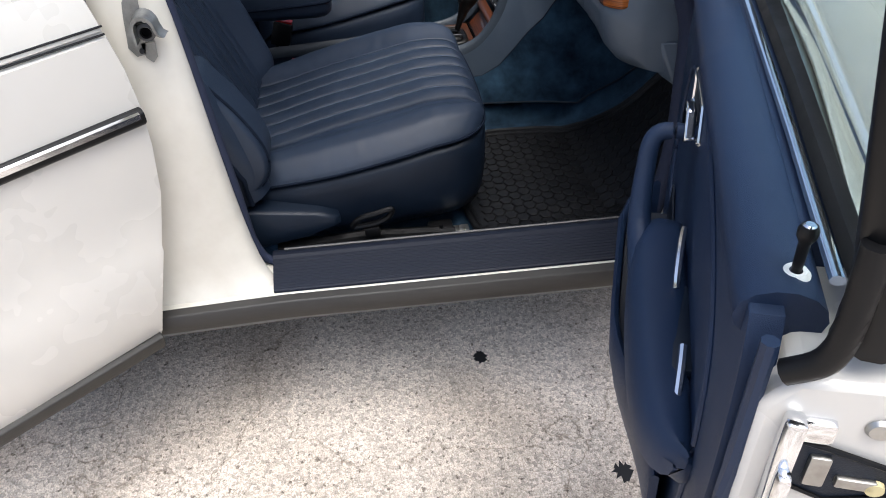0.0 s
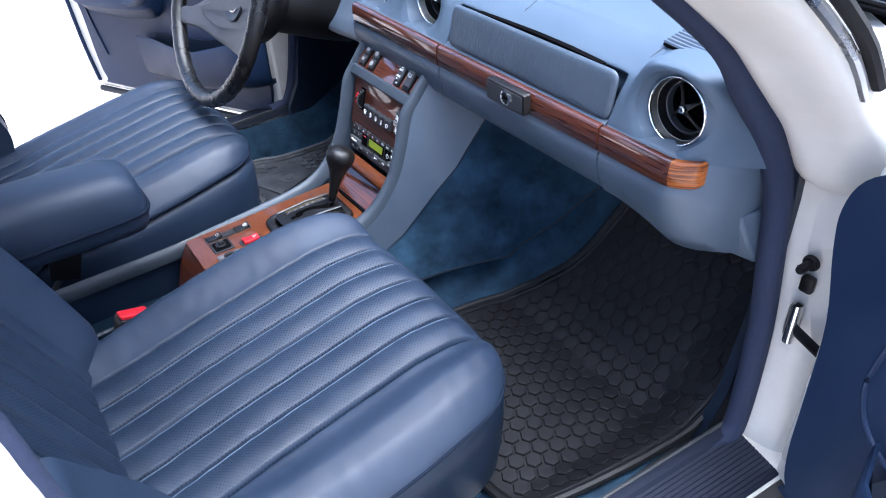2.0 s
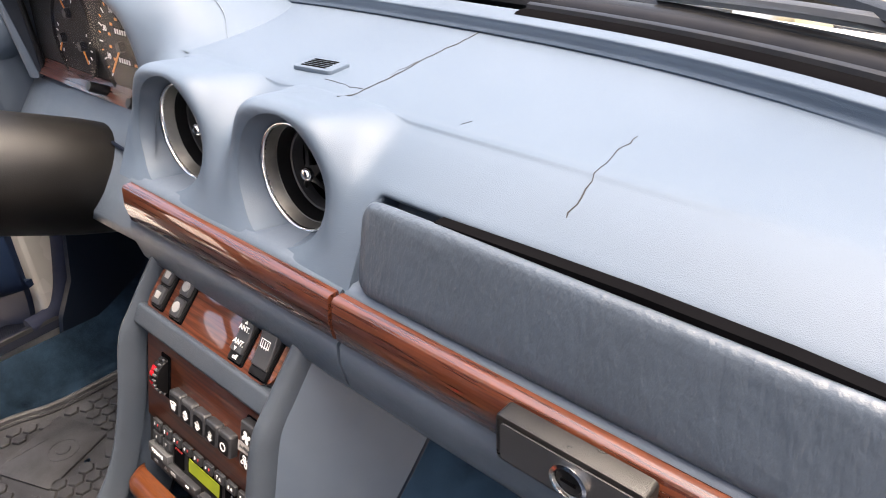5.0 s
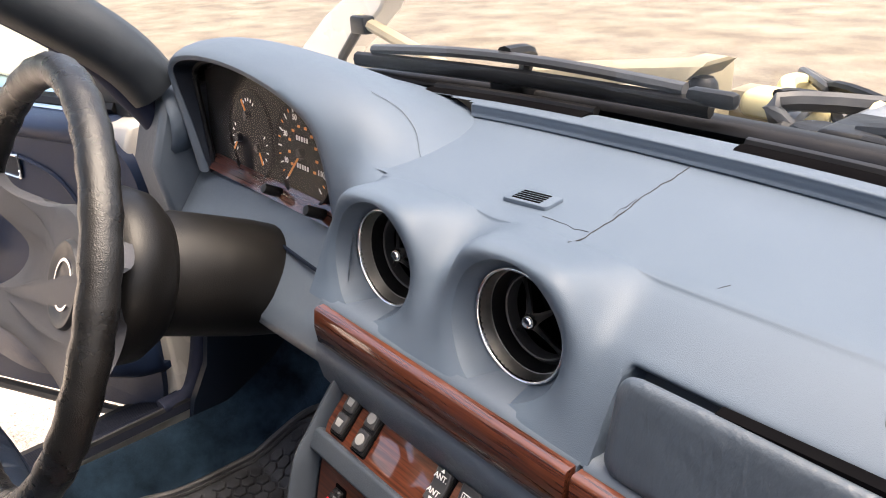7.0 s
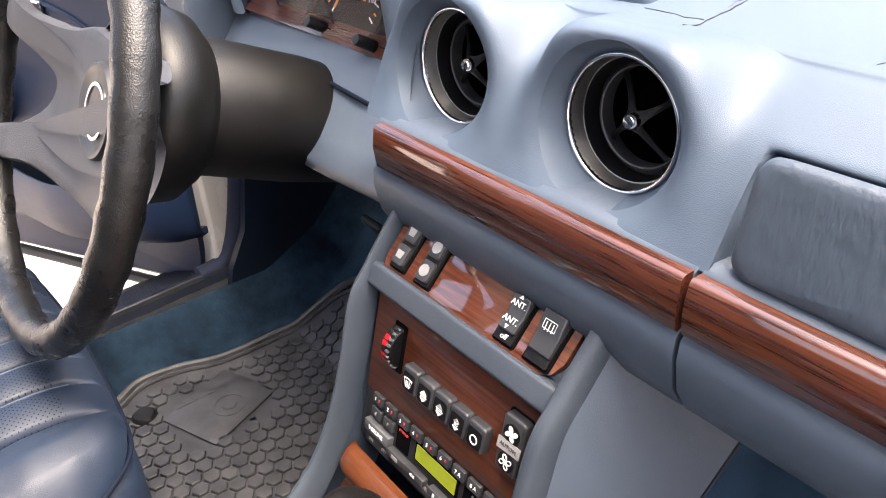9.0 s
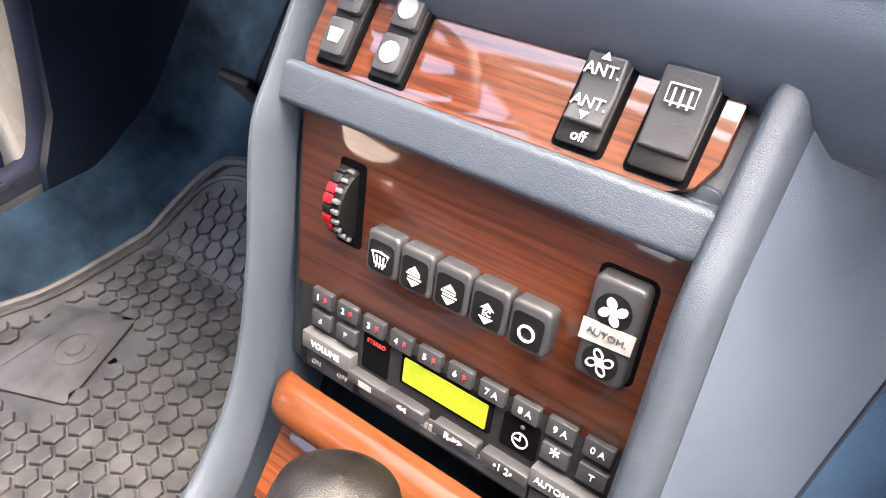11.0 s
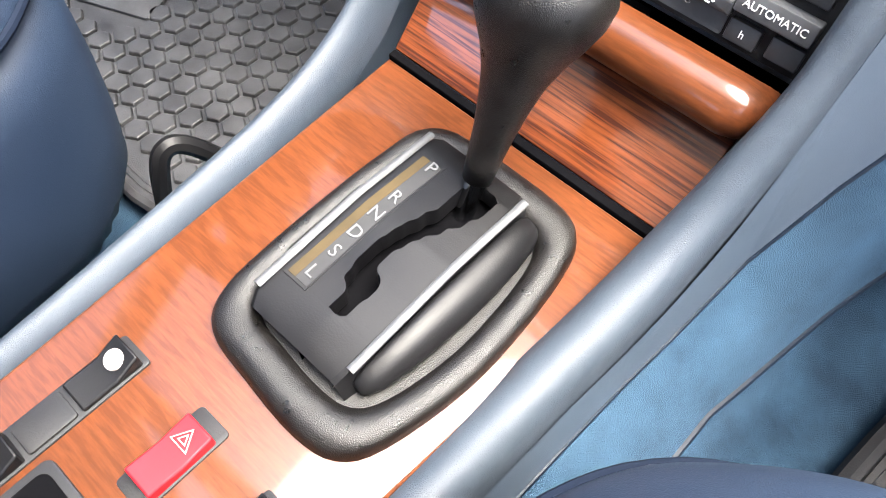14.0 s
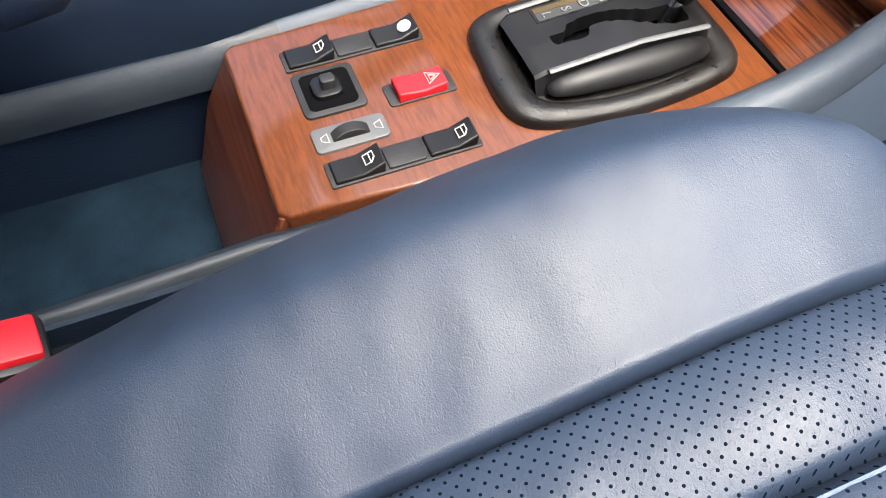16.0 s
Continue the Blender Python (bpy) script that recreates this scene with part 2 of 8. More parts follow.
CHROME = mat("chrome", (0.78, 0.79, 0.80), (0.70, 0.71, 0.72), rough=0.12, metal=1.0, vscale=20, rvar=0.05)
STEEL = mat("dull_zinc_steel", (0.50, 0.50, 0.48), (0.32, 0.31, 0.29), rough=0.38, metal=1.0, vscale=30, bump=0.1, bscale=200)
ZINC = mat("aged_zinc", (0.24, 0.245, 0.24), (0.13, 0.133, 0.128), rough=0.42, metal=0.6, vscale=35, bump=0.15, bscale=300)
SATIN = mat("satin_aluminium", (0.66, 0.66, 0.65), (0.58, 0.58, 0.57), rough=0.3, metal=1.0, vscale=30)
TRIM = mat("dirty_grey_sill_rubber", (0.028, 0.026, 0.0235), (0.015, 0.0138, 0.0125), rough=0.6, vscale=10, detail=8, bump=0.2, bscale=200, stretch=(1, 0.25, 1))
UNDER = mat("grey_underbody_coat", (0.16, 0.165, 0.175), (0.11, 0.115, 0.12), rough=0.7, vscale=20, bump=0.4, bscale=300)
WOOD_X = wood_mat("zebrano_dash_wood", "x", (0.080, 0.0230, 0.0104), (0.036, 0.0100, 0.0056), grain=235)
# same veneer as the strip, sunlight put into its brighter orange
WOOD_SUNLIT = wood_mat("zebrano_sunlit_end_wood", "xy", (0.34, 0.105, 0.022), (0.10, 0.026, 0.009), grain=235, coat=0.35)
WOOD_Y = wood_mat("zebrano_console_wood", "x", (0.088, 0.0255, 0.0078), (0.064, 0.0180, 0.0058), grain=230, run=0.12, coat=0.42)
WOOD_S = wood_mat("zebrano_switch_wood", "x", (0.120, 0.034, 0.015), (0.052, 0.015, 0.008), grain=190, coat=1.0)
WOOD_A = wood_mat("zebrano_ashtray_wood", "x", (0.125, 0.0330, 0.0095), (0.034, 0.0088, 0.0045), grain=260, run=0.028, coat=0.7)
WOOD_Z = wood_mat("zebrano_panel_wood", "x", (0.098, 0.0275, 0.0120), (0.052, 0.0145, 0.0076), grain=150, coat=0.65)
LIME = mat("lime_lcd", (0.25, 0.30, 0.018), (0.19, 0.245, 0.016), rough=0.35, vscale=90)
AMBER = mat("orange_needle", (0.75, 0.26, 0.02), (0.65, 0.2, 0.02), rough=0.5)
DIAL = mat("charcoal_dial", (0.013, 0.0125, 0.0125), (0.010, 0.0095, 0.0095), rough=0.75, specular=0.12, vscale=20)
HEADLINER = mat("pale_headliner", (0.62, 0.61, 0.60), (0.56, 0.55, 0.54), rough=0.9, vscale=30, bump=0.4, bscale=500)
STITCH = mat("navy_thread", (0.11, 0.14, 0.20), (0.075, 0.10, 0.15), rough=0.6, vscale=60)
PIPING = mat("dark_navy_piping", (0.006, 0.010, 0.021), (0.004, 0.007, 0.014), rough=0.8, specular=0.1, vscale=20)
FASCIA = mat("dusty_black_radio_plastic", (0.0150, 0.0150, 0.0155), (0.0095, 0.0095, 0.0100), rough=0.5, specular=0.3, vscale=30, bump=0.08, bscale=900)
CRACK = mat("dark_crack", (0.012, 0.012, 0.014), (0.008, 0.008, 0.009), rough=0.9)
# dead black, mostly standing for the darkness in holes, slots and gaps
VOID = mat("unlit_hollow_black", (0.004, 0.004, 0.0045), (0.0025, 0.0025, 0.003), rough=0.95, specular=0.0)
STRAP = mat("white_worn_label", (0.36, 0.34, 0.32), (0.25, 0.235, 0.22), rough=0.6, vscale=160)
TRAY = mat("dark_navy_tray_carpet", (0.0090, 0.0200, 0.032), (0.0032, 0.0075, 0.0135), specular=0.05, rough=0.95, vscale=30, detail=6, bump=0.7, bscale=1500)
BAR = mat("yellowed_bar", (0.050, 0.037, 0.019), (0.036, 0.027, 0.014), rough=0.85, specular=0.1, vscale=60)
GATEWIN = mat("hazy_grey_window", (0.030, 0.0305, 0.032), (0.022, 0.0225, 0.024), rough=0.75, specular=0.15, vscale=60)
LETTER = mat("faded_gate_print", (0.12, 0.123, 0.127), (0.085, 0.088, 0.09), rough=0.8, specular=0.1, vscale=60)
TAN = mat("tan_plastic_cap", (0.62, 0.55, 0.30), (0.5, 0.42, 0.22), rough=0.5, vscale=20)


def concrete_mat():
    m = bpy.data.materials.new("worn_concrete")
    m.use_nodes = True
    nt = m.node_tree
    p = nt.nodes["Principled BSDF"]
    co = nt.nodes.new("ShaderNodeTexCoord")

    def tex(kind, scale, detail=4):
        n = nt.nodes.new(kind)
        n.inputs["Scale"].default_value = scale
        if kind == "ShaderNodeTexNoise":
            n.inputs["Detail"].default_value = detail
        nt.links.new(co.outputs["Object"], n.inputs["Vector"])
        return n

    def ramp(src, a, b, pa, pb):
        r = nt.nodes.new("ShaderNodeValToRGB")
        r.color_ramp.elements[0].position, r.color_ramp.elements[1].position = pa, pb
        r.color_ramp.elements[0].color, r.color_ramp.elements[1].color = (*a, 1), (*b, 1)
        nt.links.new(src, r.inputs["Fac"])
        return r.outputs["Color"]

    def mul(a, b):
        x = nt.nodes.new("ShaderNodeMixRGB")
        x.blend_type, x.inputs["Fac"].default_value = "MULTIPLY", 1.0
        nt.links.new(a, x.inputs["Color1"])
        nt.links.new(b, x.inputs["Color2"])
        return x.outputs["Color"]

    big = ramp(tex("ShaderNodeTexNoise", 2.2, 8).outputs["Fac"], (0.37, 0.334, 0.295), (0.76, 0.718, 0.66), 0.33, 0.66)
    grit = tex("ShaderNodeTexVoronoi", 170)
    pebble = ramp(grit.outputs["Color"], (0.60, 0.58, 0.56), (1.20, 1.17, 1.13), 0.1, 0.8)
    fine = ramp(tex("ShaderNodeTexNoise", 320, 3).outputs["Fac"], (0.66, 0.63, 0.60), (1.16, 1.15, 1.14), 0.36, 0.62)
    dots = ramp(tex("ShaderNodeTexNoise", 75, 2).outputs["Fac"], (0.35, 0.33, 0.31), (1, 1, 1), 0.30, 0.37)
    cr = tex("ShaderNodeTexVoronoi", 1.6)
    cr.feature = "DISTANCE_TO_EDGE"
    wob = nt.nodes.new("ShaderNodeMixRGB")
    wob.blend_type, wob.inputs["Fac"].default_value = "ADD", 0.35
    nt.links.new(co.outputs["Object"], wob.inputs["Color1"])
    nt.links.new(tex("ShaderNodeTexNoise", 5, 5).outputs["Color"], wob.inputs["Color2"])
    nt.links.new(wob.outputs["Color"], cr.inputs["Vector"])
    crack = ramp(cr.outputs["Distance"], (0.55, 0.52, 0.48), (1, 1, 1), 0.0, 0.005)
    col = mul(mul(mul(mul(big, pebble), fine), dots), crack)
    # darker and browner ahead of the car
    sep = nt.nodes.new("ShaderNodeSeparateXYZ")
    nt.links.new(wob.outputs["Color"], sep.inputs["Vector"])
    tone = ramp(sep.outputs["Y"], (1, 1, 1), (0.30, 0.285, 0.25), 0.0, 1.0)
    mr = nt.nodes.new("ShaderNodeMapRange")
    mr.inputs["From Min"].default_value, mr.inputs["From Max"].default_value = 1.2, 2.2
    nt.links.new(sep.outputs["Y"], mr.inputs["Value"])
    nt.links.new(mr.outputs["Result"], tone.node.inputs["Fac"])
    col = mul(col, tone)
    st = tex("ShaderNodeTexNoise", 1.0, 6)
    mpp = nt.nodes.new("ShaderNodeMapping")
    mpp.inputs["Scale"].default_value = (0.5, 1.2, 1)
    nt.links.new(co.outputs["Object"], mpp.inputs["Vector"])
    nt.links.new(mpp.outputs["Vector"], st.inputs["Vector"])
    col = mul(col, ramp(st.outputs["Fac"], (0.88, 0.87, 0.86), (1.06, 1.06, 1.06), 0.36, 0.62))
    nt.links.new(col, p.inputs["Base Color"])
    p.inputs["Roughness"].default_value = 0.85
    b = nt.nodes.new("ShaderNodeBump")
    b.inputs["Strength"].default_value, b.inputs["Distance"].default_value = 0.5, 0.003
    nt.links.new(grit.outputs["Distance"], b.inputs["Height"])
    nt.links.new(b.outputs["Normal"], p.inputs["Normal"])
    return m


CONCRETE = concrete_mat()


def glass_mat(name, tint=(1, 1, 1), rough=0.0):
    m = bpy.data.materials.new(name)
    m.use_nodes = True
    p = m.node_tree.nodes["Principled BSDF"]
    p.inputs["Base Color"].default_value = (*tint, 1)
    p.inputs["Roughness"].default_value = rough
    p.inputs["Transmission Weight"].default_value = 1.0
    p.inputs["IOR"].default_value = 1.45
    return m


def pane_mat(name, tint=(1, 1, 1), gloss=1.0):
    """Thin clear sheet: lets light pass, mirrors at a slant."""
    m = bpy.data.materials.new(name)
    m.use_nodes = True
    nt = m.node_tree
    out = nt.nodes["Material Output"]
    tr, gl = nt.nodes.new("ShaderNodeBsdfTransparent"), nt.nodes.new("ShaderNodeBsdfGlossy")
    tr.inputs["Color"].default_value = (*tint, 1)
    gl.inputs["Roughness"].default_value = 0.03
    lw, mx = nt.nodes.new("ShaderNodeLayerWeight"), nt.nodes.new("ShaderNodeMixShader")
    lw.inputs["Blend"].default_value = 0.5
    pw, ma = nt.nodes.new("ShaderNodeMath"), nt.nodes.new("ShaderNodeMath")
    pw.operation, ma.operation = "POWER", "MULTIPLY_ADD"
    pw.inputs[1].default_value, ma.inputs[1].default_value, ma.inputs[2].default_value = 5.0, 0.7 * gloss, 0.03 * gloss
    nt.links.new(lw.outputs["Facing"], pw.inputs[0])
    nt.links.new(pw.outputs["Value"], ma.inputs[0])
    nt.links.new(ma.outputs["Value"], mx.inputs["Fac"])
    nt.links.new(tr.outputs["BSDF"], mx.inputs[1])
    nt.links.new(gl.outputs["BSDF"], mx.inputs[2])
    nt.links.new(mx.outputs["Shader"], out.inputs["Surface"])
    return m


PANE = pane_mat("clear_pane", (0.96, 0.98, 0.97))
LENS = pane_mat("matt_clear_lens", (0.90, 0.90, 0.92), 0.22)
GREEN_GLASS = glass_mat("green_tinted_glass", (0.80, 0.97, 0.92))


# ---- mesh helpers ----
def thing(name, label, category, at=(0, 0, 0), group="", kind=""):
    ob = new(name)
    ob.location = at
    ob.empty_display_size = 0.05
    return tagged(ob, label, category, group, kind)


def part(name, bm, material, parent=None, label="", smooth=True, sharp=40, bevel=0.0, subsurf=0):
    """Links a bmesh as one mesh object, under a thing or a part."""
    bmesh.ops.recalc_face_normals(bm, faces=bm.faces)
    me = bpy.data.meshes.new(name)
    bm.to_mesh(me)
    bm.free()
    me.materials.append(material)
    if smooth:
        me.polygons.foreach_set("use_smooth", [True] * len(me.polygons))
        me.set_sharp_from_angle(angle=radians(sharp))
    ob = new(name, me)
    if parent is not None:
        ob.parent = parent
        ob.matrix_parent_inverse = Matrix.Translation(-parent.location) if parent.type == "EMPTY" else Matrix()
    if bevel:
        b = ob.modifiers.new("bevel", "BEVEL")
        b.width, b.segments, b.limit_method, b.angle_limit = bevel, 2, "ANGLE", radians(35)
    if subsurf:
        s = ob.modifiers.new("subsurf", "SUBSURF")
        s.levels = s.render_levels = subsurf
    if label:
        ob["label"] = label
    return ob


def merged(*bms):
    out = bmesh.new()
    for b in bms:
        me = bpy.data.meshes.new("tmp")
        b.to_mesh(me)
        b.free()
        out.from_mesh(me)
        bpy.data.meshes.remove(me)
    return out


def box(center, size, bevel=0.0, seg=2, m=None, taper=None):
    bm = bmesh.new()
    bmesh.ops.create_cube(bm, size=1.0)
    for v in bm.verts:
        v.co = Vector((v.co.x * size[0], v.co.y * size[1], v.co.z * size[2]))
        if taper and v.co.z > 0:
            v.co.x *= taper[0]
            v.co.y *= taper[1]
    if bevel:
        bmesh.ops.bevel(bm, geom=list(bm.edges), offset=bevel, segments=seg, profile=0.5, affect="EDGES", clamp_overlap=True)
    for v in bm.verts:
        v.co += Vector(center)
        if m is not None:
            v.co = m @ v.co
    return bm


def loft(rings, closed=True, caps=True, loop=False):
    bm = bmesh.new()
    vs = [[bm.verts.new(p) for p in r] for r in rings]
    n = len(rings[0])
    pairs = list(zip(vs, vs[1:])) + ([(vs[-1], vs[0])] if loop else [])
    for a, b in pairs:
        for i in range(n if closed else n - 1):
            j = (i + 1) % n
            bm.faces.new((a[i], a[j], b[j], b[i]))
    if caps and closed and not loop:
        bm.faces.new(vs[0][::-1])
        bm.faces.new(vs[-1])
    return bm


def smooth_path(pts, n=8, loop=False):
    """Catmull-Rom through the points."""
    P = [Vector(p) for p in pts]
    out, m = [], len(P)
    for i in range(m if loop else m - 1):
        a, b, c, d = (P[(i + k) % m] if loop else P[min(max(i + k, 0), m - 1)] for k in (-1, 0, 1, 2))
        for k in range(n):
            t = k / n
            out.append(0.5 * ((2 * b) + (c - a) * t + (2 * a - 5 * b + 4 * c - d) * t * t + (3 * b - a - 3 * c + d) * t**3))
    return out if loop else out + [P[-1]]


def tube(pts, r, seg=10, loop=False, caps=True, flat=1.0, up=(0, 0, 1), radii=None):
    """A round or flattened rod along points."""
    P = [Vector(p) for p in pts]
    rings, m = [], len(P)
    for i, p in enumerate(P):
        a, b = (P[(i - 1) % m], P[(i + 1) % m]) if loop else (P[max(i - 1, 0)], P[min(i + 1, m - 1)])
        d = (b - a).normalized()
        u = Vector(up) - d * d.dot(Vector(up))
        u = u.normalized() if u.length > 1e-4 else d.orthogonal().normalized()
        w = d.cross(u)
        rr = radii[i] if radii else r
        rings.append([p + rr * (math.cos(2 * math.pi * k / seg) * w + flat * math.sin(2 * math.pi * k / seg) * u) for k in range(seg)])
    return loft(rings, True, caps, loop)


def lathe(profile, seg=40, m=None, caps=False):
    """Turns a profile of (radius, height) round the z axis of m."""
    m = m or Matrix()
    rings = [[m @ Vector((r * math.cos(2 * math.pi * k / seg), r * math.sin(2 * math.pi * k / seg), h)) for k in range(seg)] for r, h in profile]
    return loft(rings, True, caps)


def surf(f, nu, nv, keep=None):
    """A sheet of f(u, v) over 0..1; keep drops cells by their middle."""
    bm = bmesh.new()
    vs = [[bm.verts.new(f(i / nu, j / nv)) for j in range(nv + 1)] for i in range(nu + 1)]
    for i in range(nu):
        for j in range(nv):
            q = (vs[i][j], vs[i + 1][j], vs[i + 1][j + 1], vs[i][j + 1])
            if keep is None or keep((q[0].co + q[1].co + q[2].co + q[3].co) / 4, (i + 0.5) / nu, (j + 0.5) / nv):
                bm.faces.new(q)
    lone = [v for v in bm.verts if not v.link_faces]
    bmesh.ops.delete(bm, geom=lone, context="VERTS")
    return bm


def thicken(bm, t):
    bmesh.ops.recalc_face_normals(bm, faces=bm.faces)
    bmesh.ops.solidify(bm, geom=list(bm.faces), thickness=t)
    return bm


def plate(outline, h, m=None, bevel=0.0, seg=2):
    """A flat piece from an outline in x, y, of height h along z of m."""
    bm = bmesh.new()
    lo = [bm.verts.new((x, y, 0)) for x, y in outline]
    hi = [bm.verts.new((x, y, h)) for x, y in outline]
    n = len(outline)
    bm.faces.new(lo[::-1])
    top = bm.faces.new(hi)
    for i in range(n):
        bm.faces.new((lo[i], lo[(i + 1) % n], hi[(i + 1) % n], hi[i]))
    if bevel:
        bmesh.ops.bevel(bm, geom=list(top.edges), offset=bevel, segments=seg, profile=0.5, affect="EDGES", clamp_overlap=True)
    if m is not None:
        bm.transform(m)
    return bm


def rrect(w, h, r, n=5, cx=0.0, cy=0.0):
    """The outline of a rectangle with round corners."""
    out = []
    for sx, sy, a0 in ((1, 1, 0), (-1, 1, 90), (-1, -1, 180), (1, -1, 270)):
        for k in range(n + 1):
            a = radians(a0 + 90 * k / n)
            out.append((cx + sx * (w / 2 - r) + r * math.cos(a), cy + sy * (h / 2 - r) + r * math.sin(a)))
    return out


def interp(x, xs, ys):
    return float(np.interp(x, xs, ys))


def sstep(a, b, x):
    t = min(1, max(0, (x - a) / (b - a)))
    return t * t * (3 - 2 * t)


def text(words, size, m, material, parent, name="lettering", depth=0.0003):
    """Lettering in the built-in font, lying in the x, y plane of m, centred."""
    cu = bpy.data.curves.new("tmp_text", "FONT")
    cu.body, cu.size, cu.align_x, cu.align_y, cu.extrude = words, size, "CENTER", "CENTER", depth
    cu.resolution_u = 3
    ob = new("tmp_text", cu)
    me = bpy.data.meshes.new_from_object(ob.evaluated_get(bpy.context.evaluated_depsgraph_get()))
    bpy.data.objects.remove(ob)
    bm = bmesh.new()
    bm.from_mesh(me)
    bpy.data.meshes.remove(me)
    bm.transform(m)
    return part(name, bm, material, parent, smooth=False)


def basis(origin, x, y):
    """A frame at origin with the given x and (nearly) y directions."""
    x = Vector(x).normalized()
    y = Vector(y)
    y = (y - x * x.dot(y)).normalized()
    z = x.cross(y)
    return Matrix(((x.x, y.x, z.x, origin[0]), (x.y, y.y, z.y, origin[1]), (x.z, y.z, z.z, origin[2]), (0, 0, 0, 1)))


# ---- ground ----
def build_ground():
    bm = bmesh.new()
    n, near = 60, 3.0
    xs = [near * math.sinh(4.6 * (i / n * 2 - 1)) * 40 / math.sinh(4.6) * 2.5 for i in range(n + 1)]
    vs = [[bm.verts.new((x, y, 0)) for y in xs] for x in xs]
    for i in range(n):
        for j in range(n):
            bm.faces.new((vs[i][j], vs[i + 1][j], vs[i + 1][j + 1], vs[i][j + 1]))
    g = part("ground", bm, CONCRETE, smooth=False)
    tagged(g, "worn pale concrete yard with grit and fine cracks", "ground", kind="structure")
    sp = plate([(0.016 * (1 + 0.35 * math.sin(3.1 * k) + 0.2 * math.sin(7 * k)) * math.cos(k * 0.314), 0.014 * (1 + 0.3 * math.cos(2.3 * k)) * math.sin(k * 0.314)) for k in range(20)], 0.0012, pose(0.65, -0.234, 0.0))
    part("tar_spot", sp, CRACK, g)
    s2 = plate([(0.020 * (1 + 0.4 * math.sin(2.7 * k) + 0.25 * math.cos(6 * k)) * math.cos(k * 0.314), 0.017 * (1 + 0.35 * math.cos(3.3 * k)) * math.sin(k * 0.314)) for k in range(20)], 0.0012, pose(0.995, -0.02, 0.0))
    part("tar_spot", s2, CRACK, g)


build_ground()

def floor_p(x, y):
    """Height of the passenger floor and toe board."""
    z = 0.325 + 0.035 * sstep(0.60, 0.685, x)
    return z + interp(y, (-0.3, 0.05, 0.10, 0.20, 0.32, 0.40), (0.0, 0.0, 0.025, 0.115, 0.255, 0.40))


def floor_d(x, y):
    return 0.258 + interp(y, (-0.3, 0.12, 0.22, 0.32, 0.40), (0.0, 0.0, 0.05, 0.16, 0.30))


# ---- car body ----
body = thing("car_body", "white sedan body shell with open doors and navy door seals", "car body", (0, -0.3, 0.0), kind="structure")


def mir(bm):
    for v in bm.verts:
        v.co.x = -v.co.x
    bmesh.ops.reverse_faces(bm, faces=bm.faces)
    return bm


def sill(side):
    """Rocker, ridged step cover and rubber strip of one side."""
    dz = 0.0 if side > 0 else -0.045
    fix = (lambda b: b) if side > 0 else mir

    def run(profile, y0, y1, n=12):
        rings = []
        for i in range(n + 1):
            y = y0 + (y1 - y0) * i / n
            rings.append([Vector((x + 0.060 * max(0.0, y + 0.62), y, z + dz)) for x, z in profile])
        return fix(loft(rings, True, True))

    part("rocker_panel", run([(0.688, 0.336), (0.688, 0.382), (0.70, 0.385), (0.772, 0.3755), (0.7815, 0.3755), (0.7825, 0.370), (0.782, 0.336)], -2.1, 0.16), PAINT_IN, body, "white painted sill", bevel=0.003)
    ridged = [(0.678, 0.388), (0.684, 0.402), (0.694, 0.4045), (0.701, 0.4035)]
    for k in range(11):
        x = 0.706 + k * 0.0060
        z = 0.4015 - (x - 0.697) * 0.26
        ridged += [(x, z - 0.0006), (x + 0.0007, z + 0.0006), (x + 0.0044, z - 0.0004), (x + 0.0051, z - 0.0016)]
    ridged += [(0.7745, 0.3800), (0.7755, 0.3768), (0.69, 0.384)]
    part("step_cover", run(ridged, -0.622, 0.078), STEP, body, "ridged navy plastic step cover", sharp=25)
    part("step_edge_strip", run([(0.683, 0.400), (0.684, 0.4065), (0.687, 0.4075), (0.6895, 0.4060), (0.689, 0.400)], -0.60, 0.075), SLATE, body, "worn metal edge strip")
    part("sill_rubber", run([(0.7800, 0.3765), (0.797, 0.3735), (0.803, 0.362), (0.801, 0.340), (0.793, 0.330), (0.780, 0.330)], -0.86, 0.16), TRIM, body, "dirty rubber sill strip", bevel=0.002)
    part("rocker_underside", run([(0.62, 0.22), (0.62, 0.30), (0.776, 0.329), (0.745, 0.300), (0.70, 0.240)], -2.1, 0.16), UNDER, body, bevel=0.006)


sill(1)
sill(-1)


